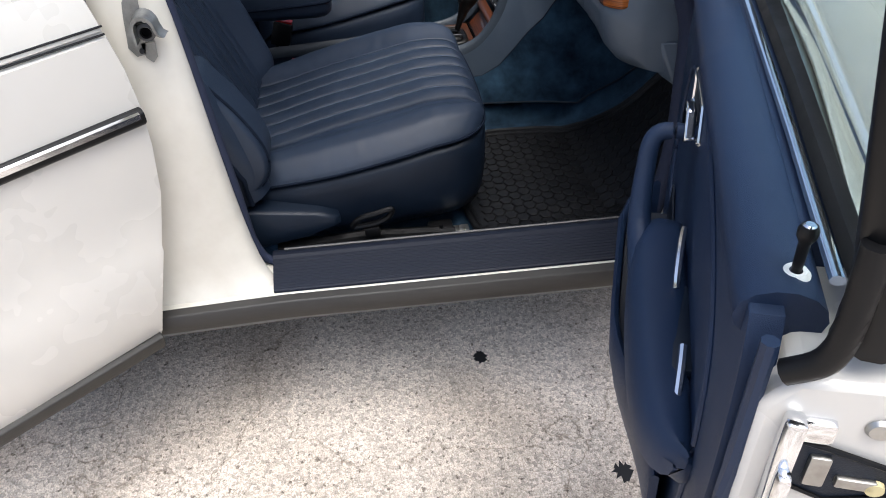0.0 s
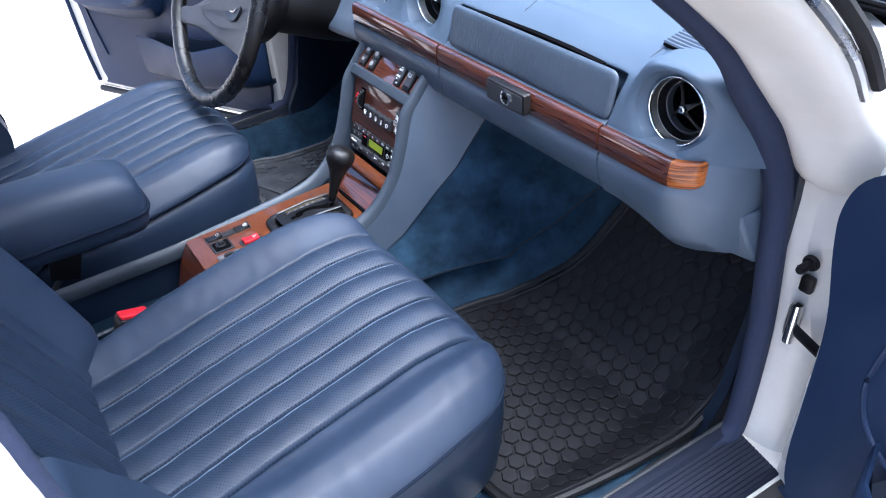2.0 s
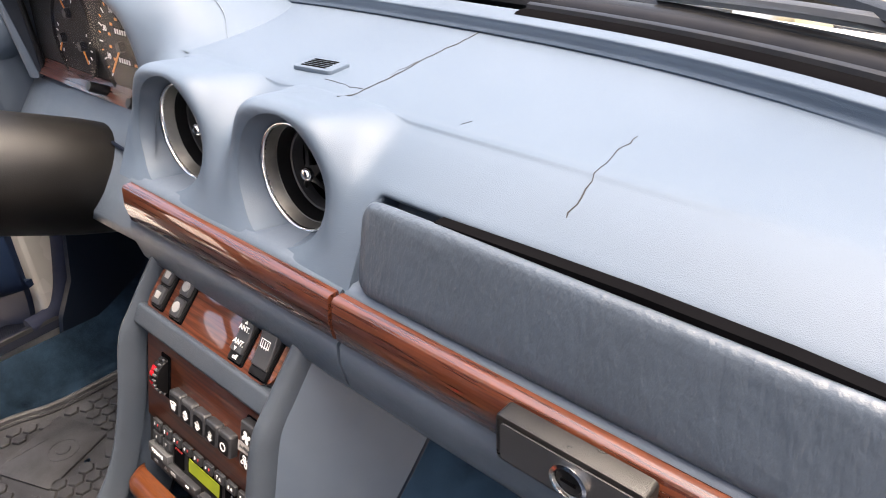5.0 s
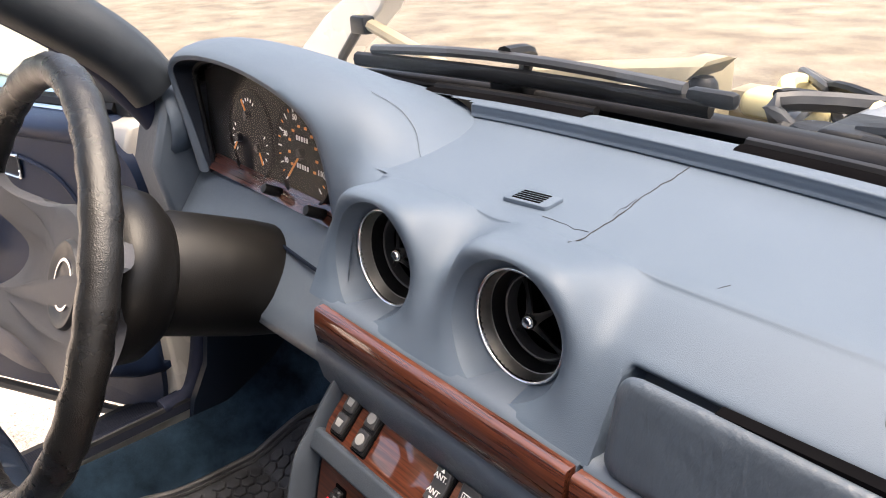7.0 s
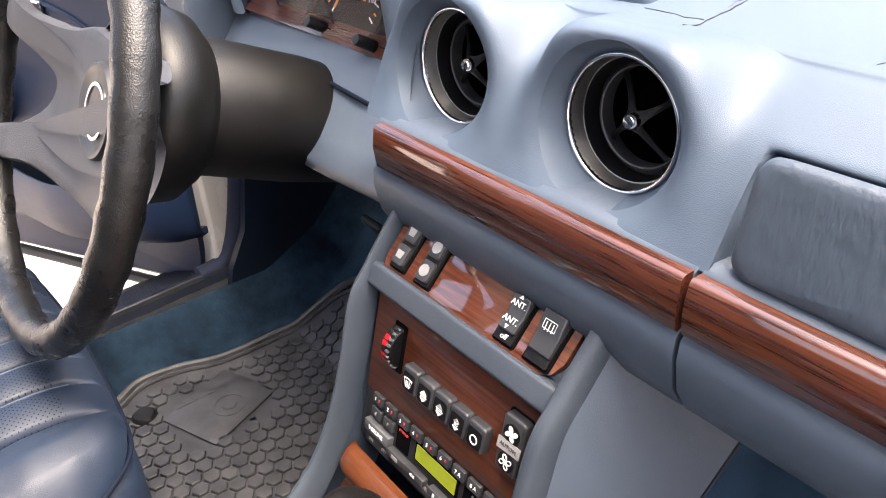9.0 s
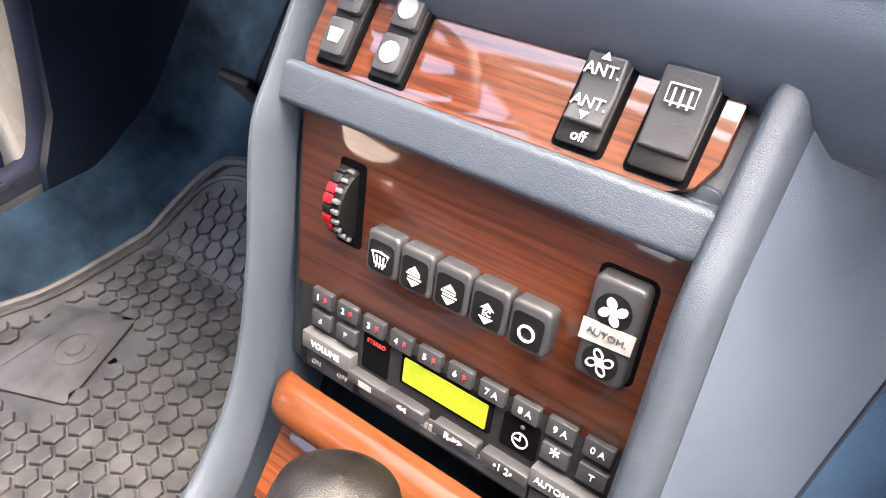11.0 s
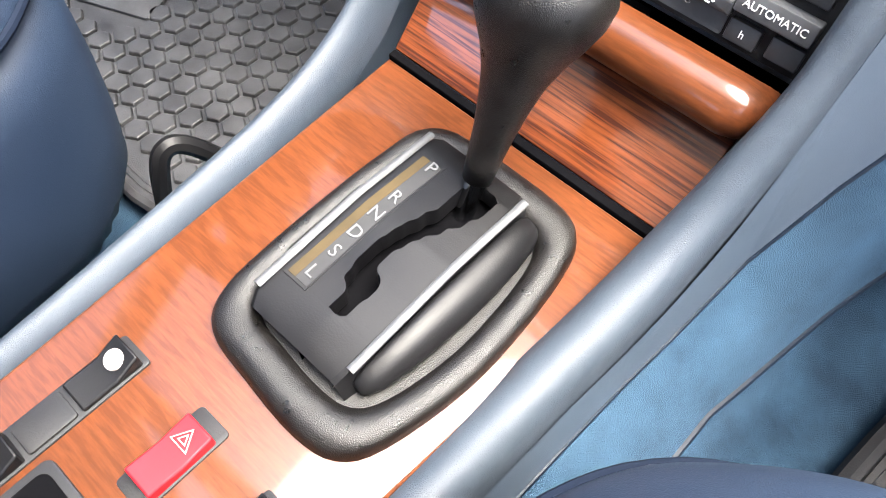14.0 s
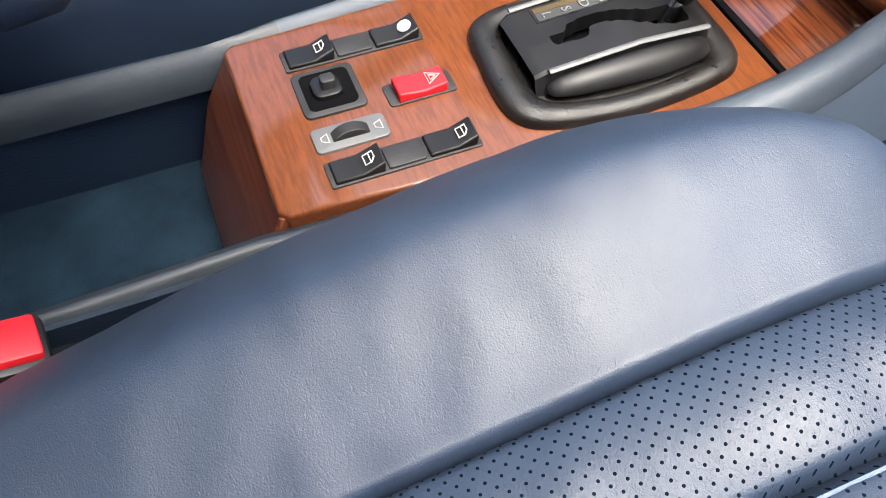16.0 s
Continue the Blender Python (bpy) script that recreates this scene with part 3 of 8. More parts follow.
def b_pillar(side):
    fix = (lambda b: b) if side > 0 else mir
    dz = 0.0 if side > 0 else -0.04
    # bottom to top: z, front edge y, rear edge y, outer x
    st = [(0.360, -0.60, -0.90, 0.778), (0.382, -0.622, -0.87, 0.762), (0.41, -0.640, -0.85, 0.747), (0.50, -0.652, -0.825, 0.738), (0.62, -0.660, -0.80, 0.738), (0.75, -0.667, -0.785, 0.737), (0.90, -0.676, -0.785, 0.730), (1.05, -0.70, -0.80, 0.70), (1.22, -0.73, -0.83, 0.65), (1.36, -0.76, -0.86, 0.60)]
    rings = []
    for z, yf, yr, x in st:
        rings.append([Vector((x - 0.052, yf - 0.02, z + dz)), Vector((x - 0.036, yf + 0.002, z + dz)), Vector((x - 0.012, yf - 0.004, z + dz)), Vector((x - 0.002, yf - 0.02, z + dz)), Vector((x + 0.002, yf - 0.045, z + dz)), Vector((x + 0.004, yr + 0.03, z + dz)), Vector((x - 0.004, yr, z + dz)), Vector((x - 0.052, yr, z + dz))])
    part("b_pillar", fix(loft(rings, True, True)), PAINT_IN, body, "white painted centre pillar", sharp=60, subsurf=1)
    pts = smooth_path([(0.69, -0.50, 0.388 + dz), (0.697, -0.58, 0.386 + dz), (0.70, -0.625, 0.392 + dz), (0.70, -0.648, 0.44 + dz), (0.70, -0.655, 0.55 + dz), (0.699, -0.668, 0.75 + dz), (0.695, -0.680, 0.90 + dz), (0.66, -0.70, 1.06), (0.60, -0.74, 1.25), (0.565, -0.70, 1.36)], 6)
    part("b_pillar_seal", fix(tube(pts, 0.008, 10, flat=1.0)), SEAL, body, "navy fabric door seal")
    inner = loft([[Vector((0.70, y0 - 0.01, z)), Vector((0.688, y0 - 0.01, z)), Vector((0.688, y0 - 0.12, z)), Vector((0.70, y0 - 0.12, z))] for z, y0 in ((0.37 + dz, -0.648), (0.6, -0.665), (0.9, -0.685), (1.05, -0.71))])
    part("b_pillar_trim", fix(inner), PANEL, body)


b_pillar(1)
b_pillar(-1)


def striker():
    b = thing("door_striker", "bent zinc steel door latch striker on the white pillar", "striker", (0.735, -0.71, 0.82))
    bp = plate([(-0.010, 0.050), (0.004, 0.058), (0.012, 0.040), (0.014, 0.02), (0.016, -0.025), (0.006, -0.038), (-0.006, -0.034), (-0.010, -0.01)], 0.003, basis((0.7385, -0.722, 0.856), (0, -1, 0.1), (0, 0.12, 1)), 0.001)
    part("base_plate", bp, ZINC, b)
    arc = [(-0.017, -0.020)] + [(-0.017 * math.cos(a), 0.004 + 0.020 * math.sin(a)) for a in np.linspace(0, math.pi, 13)] + [(0.020, -0.006), (0.026, -0.010)]
    inn = [(y * 0.80, z * 0.80 - 0.0010) for y, z in arc]
    rings = []
    for x, k in ((0.7385, 1.06), (0.744, 1.0), (0.762, 0.98), (0.7665, 0.94)):
        rings.append([Vector((x, -0.706 + y * k, 0.862 + z * k)) for y, z in arc] + [Vector((x, -0.706 + y * k, 0.862 + z * k)) for y, z in inn[::-1]])
    part("latch_arch", loft(rings), ZINC, b, "bent zinc arch", sharp=50)
    part("latch_web", lathe([(0.0130, 0.0), (0.0130, 0.002), (0.0085, 0.004), (0.0075, 0.002), (0.0075, 0.0)], 24, basis((0.751, -0.706, 0.858), (0, 1, 0), (0, 0, 1))), GREYP, b)
    part("fixing_tab", plate([(-0.010, 0.0), (0.010, 0.0), (0.008, -0.022), (0.0, -0.030), (-0.008, -0.022)], 0.003, basis((0.7385, -0.712, 0.838), (0, -1, 0.0), (0, 0.05, 1)), 0.001), ZINC, b)
    part("latch_hole", lathe([(0.0075, 0.0), (0.0075, 0.003), (0.005, 0.003), (0.005, -0.002), (0.0, -0.002)], 20, basis((0.7535, -0.706, 0.858), (0, 1, 0), (0, 0, 1))), VOID, b)
    part("screw", lathe([(0.0, 0.003), (0.003, 0.003), (0.004, 0.001), (0.004, 0)], 14, basis((0.742, -0.722, 0.828), (0, 1, 0), (0, 0, 1))), CRACK, b)


striker()


def a_pillar(side):
    fix = (lambda b: b) if side > 0 else mir
    dz = 0.0 if side > 0 else -0.03
    seal = [(0.736, 0.02, 0.386 + dz), (0.740, 0.064, 0.392 + dz), (0.734, 0.090, 0.43 + dz), (0.719, 0.114, 0.55 + dz), (0.703, 0.122, 0.66 + dz), (0.689, 0.122, 0.76), (0.673, 0.094, 0.838), (0.664, 0.056, 0.895), (0.658, 0.0, 0.964), (0.652, -0.17, 1.094), (0.630, -0.33, 1.215), (0.600, -0.46, 1.305), (0.58, -0.54, 1.355)]
    sp = smooth_path(seal, 8)
    part("a_pillar_seal", fix(tube(sp, 0.02, 12, up=(1, 0, 0.2), radii=[interp(p.z, (0.4, 0.75, 0.85, 0.95), (0.0155, 0.0175, 0.0205, 0.0175)) for p in sp])), SEAL, body, "thick navy fabric door seal")
    # white jamb outside the seal
    ix = 0.682 if side > 0 else 0.716
    jam = [(0.335, 0.080), (0.37, 0.088), (0.45, 0.112), (0.55, 0.140), (0.68, 0.152), (0.80, 0.150), (0.88, 0.115)]
    rings = []
    for z, y in jam:
        o = 0.026 * sstep(0.62, 0.38, z)
        rings.append([Vector((x + o, y + b, z + dz)) for x, b in ((ix, 0.02), (ix + 0.012, -0.010), (0.735, 0.002), (0.752, 0.006), (0.776, 0.020), (0.792, 0.045), (0.796, 0.14), (ix, 0.14))])
    part("hinge_jamb", fix(loft(rings)), PAINT_IN, body, "white painted hinge jamb", sharp=50, subsurf=1)
    # outer pillar skin beside the windscreen
    rings = []
    at = [Vector(p) for p in seal[5 if side > 0 else 7:]]
    for i, p in enumerate(at):
        t = at[min(i + 1, len(at) - 1)] - at[max(i - 1, 0)]
        f = Vector((0, t.z, -t.y)).normalized()
        low = sstep(0.95, 0.76, p.z)
        wide = 1.0 + 0.25 * low
        rings.append([p + Vector((x * wide, 0, 0)) + f * (n + 0.016 * low) for x, n in ((0.0, 0.012), (0.012, -0.004), (0.034, -0.008), (0.040, -0.003), (0.085, 0.006), (0.104, 0.014), (0.110, 0.028), (0.106, 0.060), (0.012, 0.050))])
    rings = [[a.lerp(b, k / 3) for a, b in zip(r, q)] for r, q in zip(rings, rings[1:]) for k in range(3)] + [rings[-1]]
    part("pillar_skin", fix(loft(rings)), PAINT_IN, body, "white outer pillar skin", sharp=60, subsurf=1)
    drip = [p + Vector((0.112, 0.020, 0.022)) for p in at[2:]]
    part("drip_strip", fix(tube(smooth_path(drip, 4), 0.006, 8)), SATIN, body, "bright drip rail strip")
    part("drip_rubber", fix(tube(smooth_path([p + Vector((0.004, 0.012, 0.010)) for p in drip], 4), 0.008, 8)), BLACK, body)
    if side < 0:
        inn = [Vector(p) + Vector((-0.006, 0.030, 0.006)) for p in seal[7:]]
        part("pillar_trim", fix(tube(smooth_path(inn, 6), 0.040, 12, up=(1, 0, 0.3))), BINV, body, "blue-grey vinyl pillar trim")


a_pillar(1)
a_pillar(-1)


def hinge_gear():
    h = thing("door_check", "steel door check strap bolted on the white jamb", "door check", (0.745, 0.12, 0.58))
    part("bracket", box((0.748, 0.135, 0.578), (0.016, 0.012, 0.05), 0.002), STEEL, h)
    part("pin", lathe([(0.0, 0.032), (0.006, 0.032), (0.007, 0.028), (0.007, -0.03), (0.0, -0.03)], 14, pose(0.752, 0.126, 0.580)), CHROME, h)
    part("strap", tube([(0.755, 0.125, 0.575), (0.80, 0.113, 0.572), (0.86, 0.09, 0.572)], 0.010, 8, flat=0.3, up=(0.4, 0.9, 0)), BLACK, h)
    s = thing("door_light_switch", "black rubber door light push switch on the jamb", "switch", (0.74, 0.138, 0.66))
    part("base", lathe([(0.0, 0.006), (0.009, 0.006), (0.011, 0.003), (0.011, 0)], 16, basis((0.746, 0.140, 0.668), (1, 0, 0), (0, 0, 1))), BLACK, s)
    part("plunger", lathe([(0.0, 0.026), (0.005, 0.026), (0.0065, 0.022), (0.0055, 0.008), (0.0055, 0)], 14, basis((0.746, 0.140, 0.668), (1, 0, 0), (0, 0, 1))), BLACK, s)
    g = thing("rubber_plug", "square black rubber plug in the white jamb", "plug", (0.745, 0.138, 0.605))
    part("plug", box((0.749, 0.140, 0.636), (0.018, 0.012, 0.024), 0.004), BLACK, g)
    for z in (0.505, 0.72):
        b = thing("jamb_bolt", "white painted bolt head on the hinge jamb", "bolt", (0.775, 0.16, z), group="jamb bolts")
        part("head", lathe([(0.0, 0.008), (0.008, 0.008), (0.010, 0.004), (0.010, -0.004)], 12, basis((0.778, 0.163, z), (1, 0.4, 0), (0, 0, 1))), PAINT_IN, b)


hinge_gear()


def roof_and_shell():
    rings = []
    for y, w, z in ((-0.42, 0.60, 1.375), (-0.6, 0.62, 1.40), (-1.0, 0.63, 1.415), (-1.5, 0.61, 1.40), (-1.85, 0.56, 1.36)):
        r = []
        for k in range(13):
            a = -1 + k / 6
            r.append(Vector((w * a, y, z + 0.035 * (1 - a * a) - 0.02 * abs(a) ** 6)))
        rings.append(r + [v + Vector((0, 0, -0.03)) for v in r[::-1]])
    part("roof_skin", loft(rings), PAINT, body)
    rings = [[v + Vector((0, 0.0, -0.034)) for v in r[:13]] for r in rings]
    bm = loft(rings, False, False)
    part("headliner", thicken(bm, 0.006), HEADLINER, body)
    for s in (1, -1):
        rail = smooth_path([(s * 0.60, -0.40, 1.345), (s * 0.615, -0.75, 1.375), (s * 0.62, -1.2, 1.385), (s * 0.60, -1.6, 1.36), (s * 0.58, -1.9, 1.25), (s * 0.64, -2.1, 0.98)], 6)
        part("roof_rail", tube(rail, 0.035, 10), PAINT, body)
    part("windscreen_header", tube(smooth_path([(-0.60, -0.42, 1.345), (-0.3, -0.36, 1.375), (0, -0.345, 1.385), (0.3, -0.36, 1.375), (0.60, -0.42, 1.345)], 6), 0.03, 10), PAINT, body)
    # floor, tunnel and toe boards under carpet
    def carpet(u, v):
        x, y = -0.69 + 1.38 * u, -1.6 + 1.98 * v
        base = floor_p(x, y) if x > 0 else floor_d(x, y)
        base -= 0.008
        if x < 0:
            base += 0.098 * sstep(-0.655, -0.688, x)
        front = sstep(0.06, 0.22, y) if x > 0 else sstep(-0.15, 0.15, y)
        top = 0.365 + 0.255 * front
        foot = 0.185 + 0.110 * front if x > 0 else 0.265 + 0.012 * front
        hump = base + (top - base) * sstep(foot, (0.125 if x > 0 else 0.145) + 0.02 * front, abs(x)) if top > base else base
        return Vector((x, y, hump))
    part("floor_carpet", surf(carpet, 110, 120), CARPET, body, "dark navy velour carpet", sharp=80)
    part("firewall", box((0, 0.40, 0.60), (1.38, 0.02, 0.56), 0.0), VOID, body)
    part("floor_pan", box((0, -0.85, 0.235), (1.30, 2.4, 0.02)), UNDER, body)
    part("rear_bulkhead", box((0, -2.05, 0.62), (1.30, 0.04, 0.75), 0.02), SIDE, body)
    # cowl side trims
    for s in (1, -1):
        part("kick_panel", loft([[Vector((s * x, y, z)) for x, y in ((0.692, front), (0.708, front), (0.705, 0.38), (0.69, 0.38))] for z, front in ((0.30, 0.045), (0.37, 0.062), (0.43, 0.095), (0.55, 0.118), (0.72, 0.135), (0.84, 0.12))]), SIDE, body)


roof_and_shell()


def nose():
    """Wings, cowl, windscreen and engine bay in front of it."""
    def wing(side):
        rings = []
        for y, x0, x1, z in ((0.15, 0.71, 0.80, 0.90), (0.35, 0.70, 0.83, 0.905), (0.8, 0.69, 0.86, 0.895), (1.3, 0.67, 0.86, 0.87), (1.75, 0.63, 0.83, 0.83)):
            rings.append([Vector((side * a, y, b)) for a, b in ((x0, z - 0.06), (x0, z), (x0 + 0.03, z + 0.012), (x1 - 0.03, z + 0.006), (x1, z - 0.03), (x1 + 0.02, z - 0.15), (x1 + 0.02, z - 0.42), (x1 - 0.04, z - 0.5))])
        part("front_wing", loft(rings, True, True), PAINT, body, sharp=50)
    wing(1)
    rings = []
    for k in range(21):
        x = -0.66 + 1.32 * k / 20
        y = 0.405 - 0.22 * (abs(x) / 0.66) ** 2.6
        d = 0.075 + 0.09 * sstep(-0.2, 0.6, x)
        rings.append([Vector((x, y + 0.00, 0.885)), Vector((x, y + 0.02, 0.893)), Vector((x, y + d - 0.01, 0.885)), Vector((x, y + d, 0.86)), Vector((x, y + d, 0.72)), Vector((x, y + 0.05, 0.72))])
    part("cowl_panel", loft(rings, True, True), PAINT_IN, body, "white painted scuttle panel", sharp=40)
    # slatted air intake by the wing
    gr = part("cowl_grille", box((0.565, 0.405, 0.9045), (0.19, 0.15, 0.006), 0.002, m=pose(0, 0, 0, 0, 0, 0)), VOID, body, "black slatted air intake")
    for k in range(11):
        part("slat", box((0.565, 0.342 + 0.0128 * k, 0.911), (0.185, 0.006, 0.007), 0.0015), BLACK, gr)
    # rubber at the foot of the screen
    pts = []
    for k in range(25):
        x = -0.665 + 1.33 * k / 24
        pts.append((x, 0.372 - 0.22 * (abs(x) / 0.66) ** 2.6, 0.908))
    part("windscreen_rubber", tube(pts, 0.019, 10, flat=0.6), BLACK, body, "black windscreen rubber")

    def screen(u, v):
        x = -1 + 2 * u
        foot = Vector((0.655 * x, 0.345 - 0.22 * abs(x) ** 2.6, 0.922))
        head = Vector((0.585 * x, -0.335 - 0.075 * abs(x) ** 2.6, 1.375 - 0.03 * abs(x) ** 2.4))
        return foot.lerp(head, v) + Vector((0, 0.012, 0.018)) * math.sin(math.pi * v)
    w = thing("windscreen", "clear curved car windscreen", "windscreen", (0, 0.3, 0.93), kind="structure")
    g = part("glass", surf(screen, 24, 10), PANE, w)
    g.visible_shadow = False

    # engine bay
    eb = thing("engine_bay", "cream painted engine bay with dark hoses and boxes", "engine bay", (0, 1.0, 0.4))
    for s in (1, -1):
        part("inner_wing", box((s * 0.62, 1.02, 0.60), (0.10, 0.95, 0.30), 0.02), CREAM, eb)
    part("radiator_support", box((0, 1.56, 0.62), (1.20, 0.10, 0.09), 0.02), CREAM, eb)
    part("bay_floor", box((0, 1.05, 0.42), (1.15, 1.1, 0.05), 0.0), VOID, eb)
    part("engine_block", box((0.02, 1.05, 0.56), (0.46, 0.8, 0.30), 0.05, 3), STEEL, eb)
    rings = []
    for k in range(17):
        x = -0.76 + 0.44 * k / 16
        e = max(0.0, (x + 0.37) / 0.05)
        zt, h = 0.792 + 0.055 * (x + 0.73) / 0.4, 0.034 * math.sqrt(max(0.04, 1 - e * e))
        rings.append([Vector((x, y, z)) for y, z in ((0.90, zt - h), (0.905, zt - 0.006), (0.92, zt), (0.99, zt), (1.01, zt - 0.006), (1.02, zt - h))])
    part("suspension_turret", loft(rings), CREAM, eb, "cream painted inner wing turret", sharp=60, bevel=0.004)
    part("valve_cover", box((0.03, 1.0, 0.785), (0.16, 0.62, 0.07), 0.02, 3), STEEL, eb)
    part("air_filter", lathe([(0.0, 0.06), (0.13, 0.06), (0.15, 0.05), (0.155, 0.0), (0.0, 0.0)], 30, pose(0.22, 1.0, 0.72)), SLATE, eb)
    part("expansion_tank", box((0.47, 0.78, 0.82), (0.15, 0.22, 0.12), 0.03, 3), TAN, eb)
    part("fluid_reservoir", box((-0.21, 1.02, 0.77), (0.16, 0.08, 0.05), 0.02, 3), TAN, eb, "yellowed fluid reservoir")
    part("turret_cap", lathe([(0.0, 0.03), (0.018, 0.03), (0.026, 0.02), (0.03, 0.0)], 18, pose(-0.33, 0.93, 0.79)), BLACK, eb)
    part("relay_box", box((0.06, 0.66, 0.83), (0.10, 0.09, 0.06), 0.014, 3), BLACK, eb)
    rnd = random.Random(4)
    for k in range(14):
        x, y = rnd.uniform(-0.24, 0.30), rnd.uniform(0.80, 1.2)
        q = [(x, y, 0.74), (x + rnd.uniform(-0.08, 0.08), y + rnd.uniform(-0.05, 0.1), rnd.uniform(0.77, 0.82)), (x + rnd.uniform(-0.2, 0.2), y + rnd.uniform(-0.1, 0.2), rnd.uniform(0.74, 0.80)), (x + rnd.uniform(-0.25, 0.25), y + rnd.uniform(0, 0.3), 0.70)]
        part("hose", tube(smooth_path(q, 6), rnd.choice((0.006, 0.010, 0.016)), 8), rnd.choice((BLACK, BLACK, SLATE, TAN)), eb)
    for k in range(7):
        x, y = rnd.uniform(-0.16, 0.25), rnd.uniform(0.80, 1.1)
        part("canister", lathe([(0.0, 0.09), (0.03, 0.09), (0.04, 0.08), (0.042, 0.0), (0, 0)], 18, pose(x, y, rnd.uniform(0.66, 0.72))), rnd.choice((BLACK, STEEL, TAN)), eb)
    loop = [(-0.02 + 0.13 * math.cos(a), 1.35, 0.90 + 0.075 * math.sin(a)) for a in np.linspace(0, 2 * math.pi, 24)[:-1]]
    part("wire_loop", tube(loop, 0.0018, 6, loop=True), TAN, eb, "thin tan wire loop")


nose()


def lifted_panel():
    b = thing("bonnet_corner", "white lifted bonnet corner with a cream hinge strut", "bonnet", (-0.95, 0.62, 0.72))
    q = [(-1.36, 0.66, 0.74), (-1.10, 0.64, 0.90), (-0.90, 0.63, 1.00), (-0.80, 0.62, 1.02), (-0.86, 0.62, 0.93), (-1.00, 0.63, 0.84), (-1.16, 0.65, 0.74)]
    part("panel", loft([[Vector(p) for p in q], [Vector(p) + Vector((0.01, 0.05, 0.0)) for p in q]]), PAINT, b, "white painted panel edge", bevel=0.006)
    part("hinge_strut", tube([(-0.90, 0.60, 0.915), (-0.78, 0.60, 0.885), (-0.62, 0.60, 0.845), (-0.60, 0.60, 0.80)], 0.016, 8, flat=0.7), CREAM, b, "cream hinge strut")
    part("hinge_bolt", box((-0.885, 0.595, 0.905), (0.05, 0.03, 0.035), 0.006), BLACK, b)
    part("hinge_link", tube([(-0.90, 0.60, 0.90), (-0.99, 0.61, 0.83), (-1.04, 0.62, 0.76)], 0.010, 8), BLACK, b)


lifted_panel()


def wiper(x0, x1, y0, y1, hub):
    w = thing("windscreen_wiper", "black windscreen wiper resting at the foot of the screen", "wiper", (x0, y0, 0.92), group="wipers")
    a, b = Vector((x0, y0, hub[2] + 0.012)), Vector((x1, y1, hub[2] + 0.012))
    part("blade", tube([a.lerp(b, t) + Vector((0, 0.0, 0.004 * math.sin(3.1 * t))) for t in np.linspace(0, 1, 8)], 0.008, 8, flat=1.2), BLACK, w)
    part("blade_frame", tube([a.lerp(b, t) + Vector((0, 0.004, 0.012 + 0.012 * math.sin(math.pi * t))) for t in np.linspace(0.06, 0.94, 10)], 0.008, 8, flat=0.8), SLATE, w)
    m = a.lerp(b, 0.5) + Vector((0, 0.004, 0.028))
    part("arm", tube(smooth_path([m, m.lerp(Vector(hub), 0.35) + Vector((0, 0.03, 0.01)), Vector(hub) + Vector((0, 0.01, 0.012))], 6), 0.011, 8, flat=0.7), BLACK, w)
    part("hub_cap", box((hub[0], hub[1], hub[2]), (0.06, 0.04, 0.03), 0.008, 3), BLACK, w)
    part("blade_tip", box((b.x, b.y, b.z + 0.01), (0.050, 0.016, 0.016), 0.006, 2), BLACK, w)


wiper(-0.46, 0.022, 0.292, 0.348, (-0.225, 0.352, 0.918))
wiper(0.14, 0.60, 0.390, 0.262, (0.12, 0.425, 0.898))

# ---- doors ----
# where each front door stands: a point of its panel, its run from hinge to latch, its inward normal
DOORS = {1: (Vector((0.985, -0.001, 0)), Vector((0.9304, -0.3665, 0)), Vector((-0.3665, -0.9304, 0))),
         -1: (Vector((0.900, -0.047, 0)), Vector((0.878, -0.476, 0)), Vector((-0.476, -0.878, 0)))}


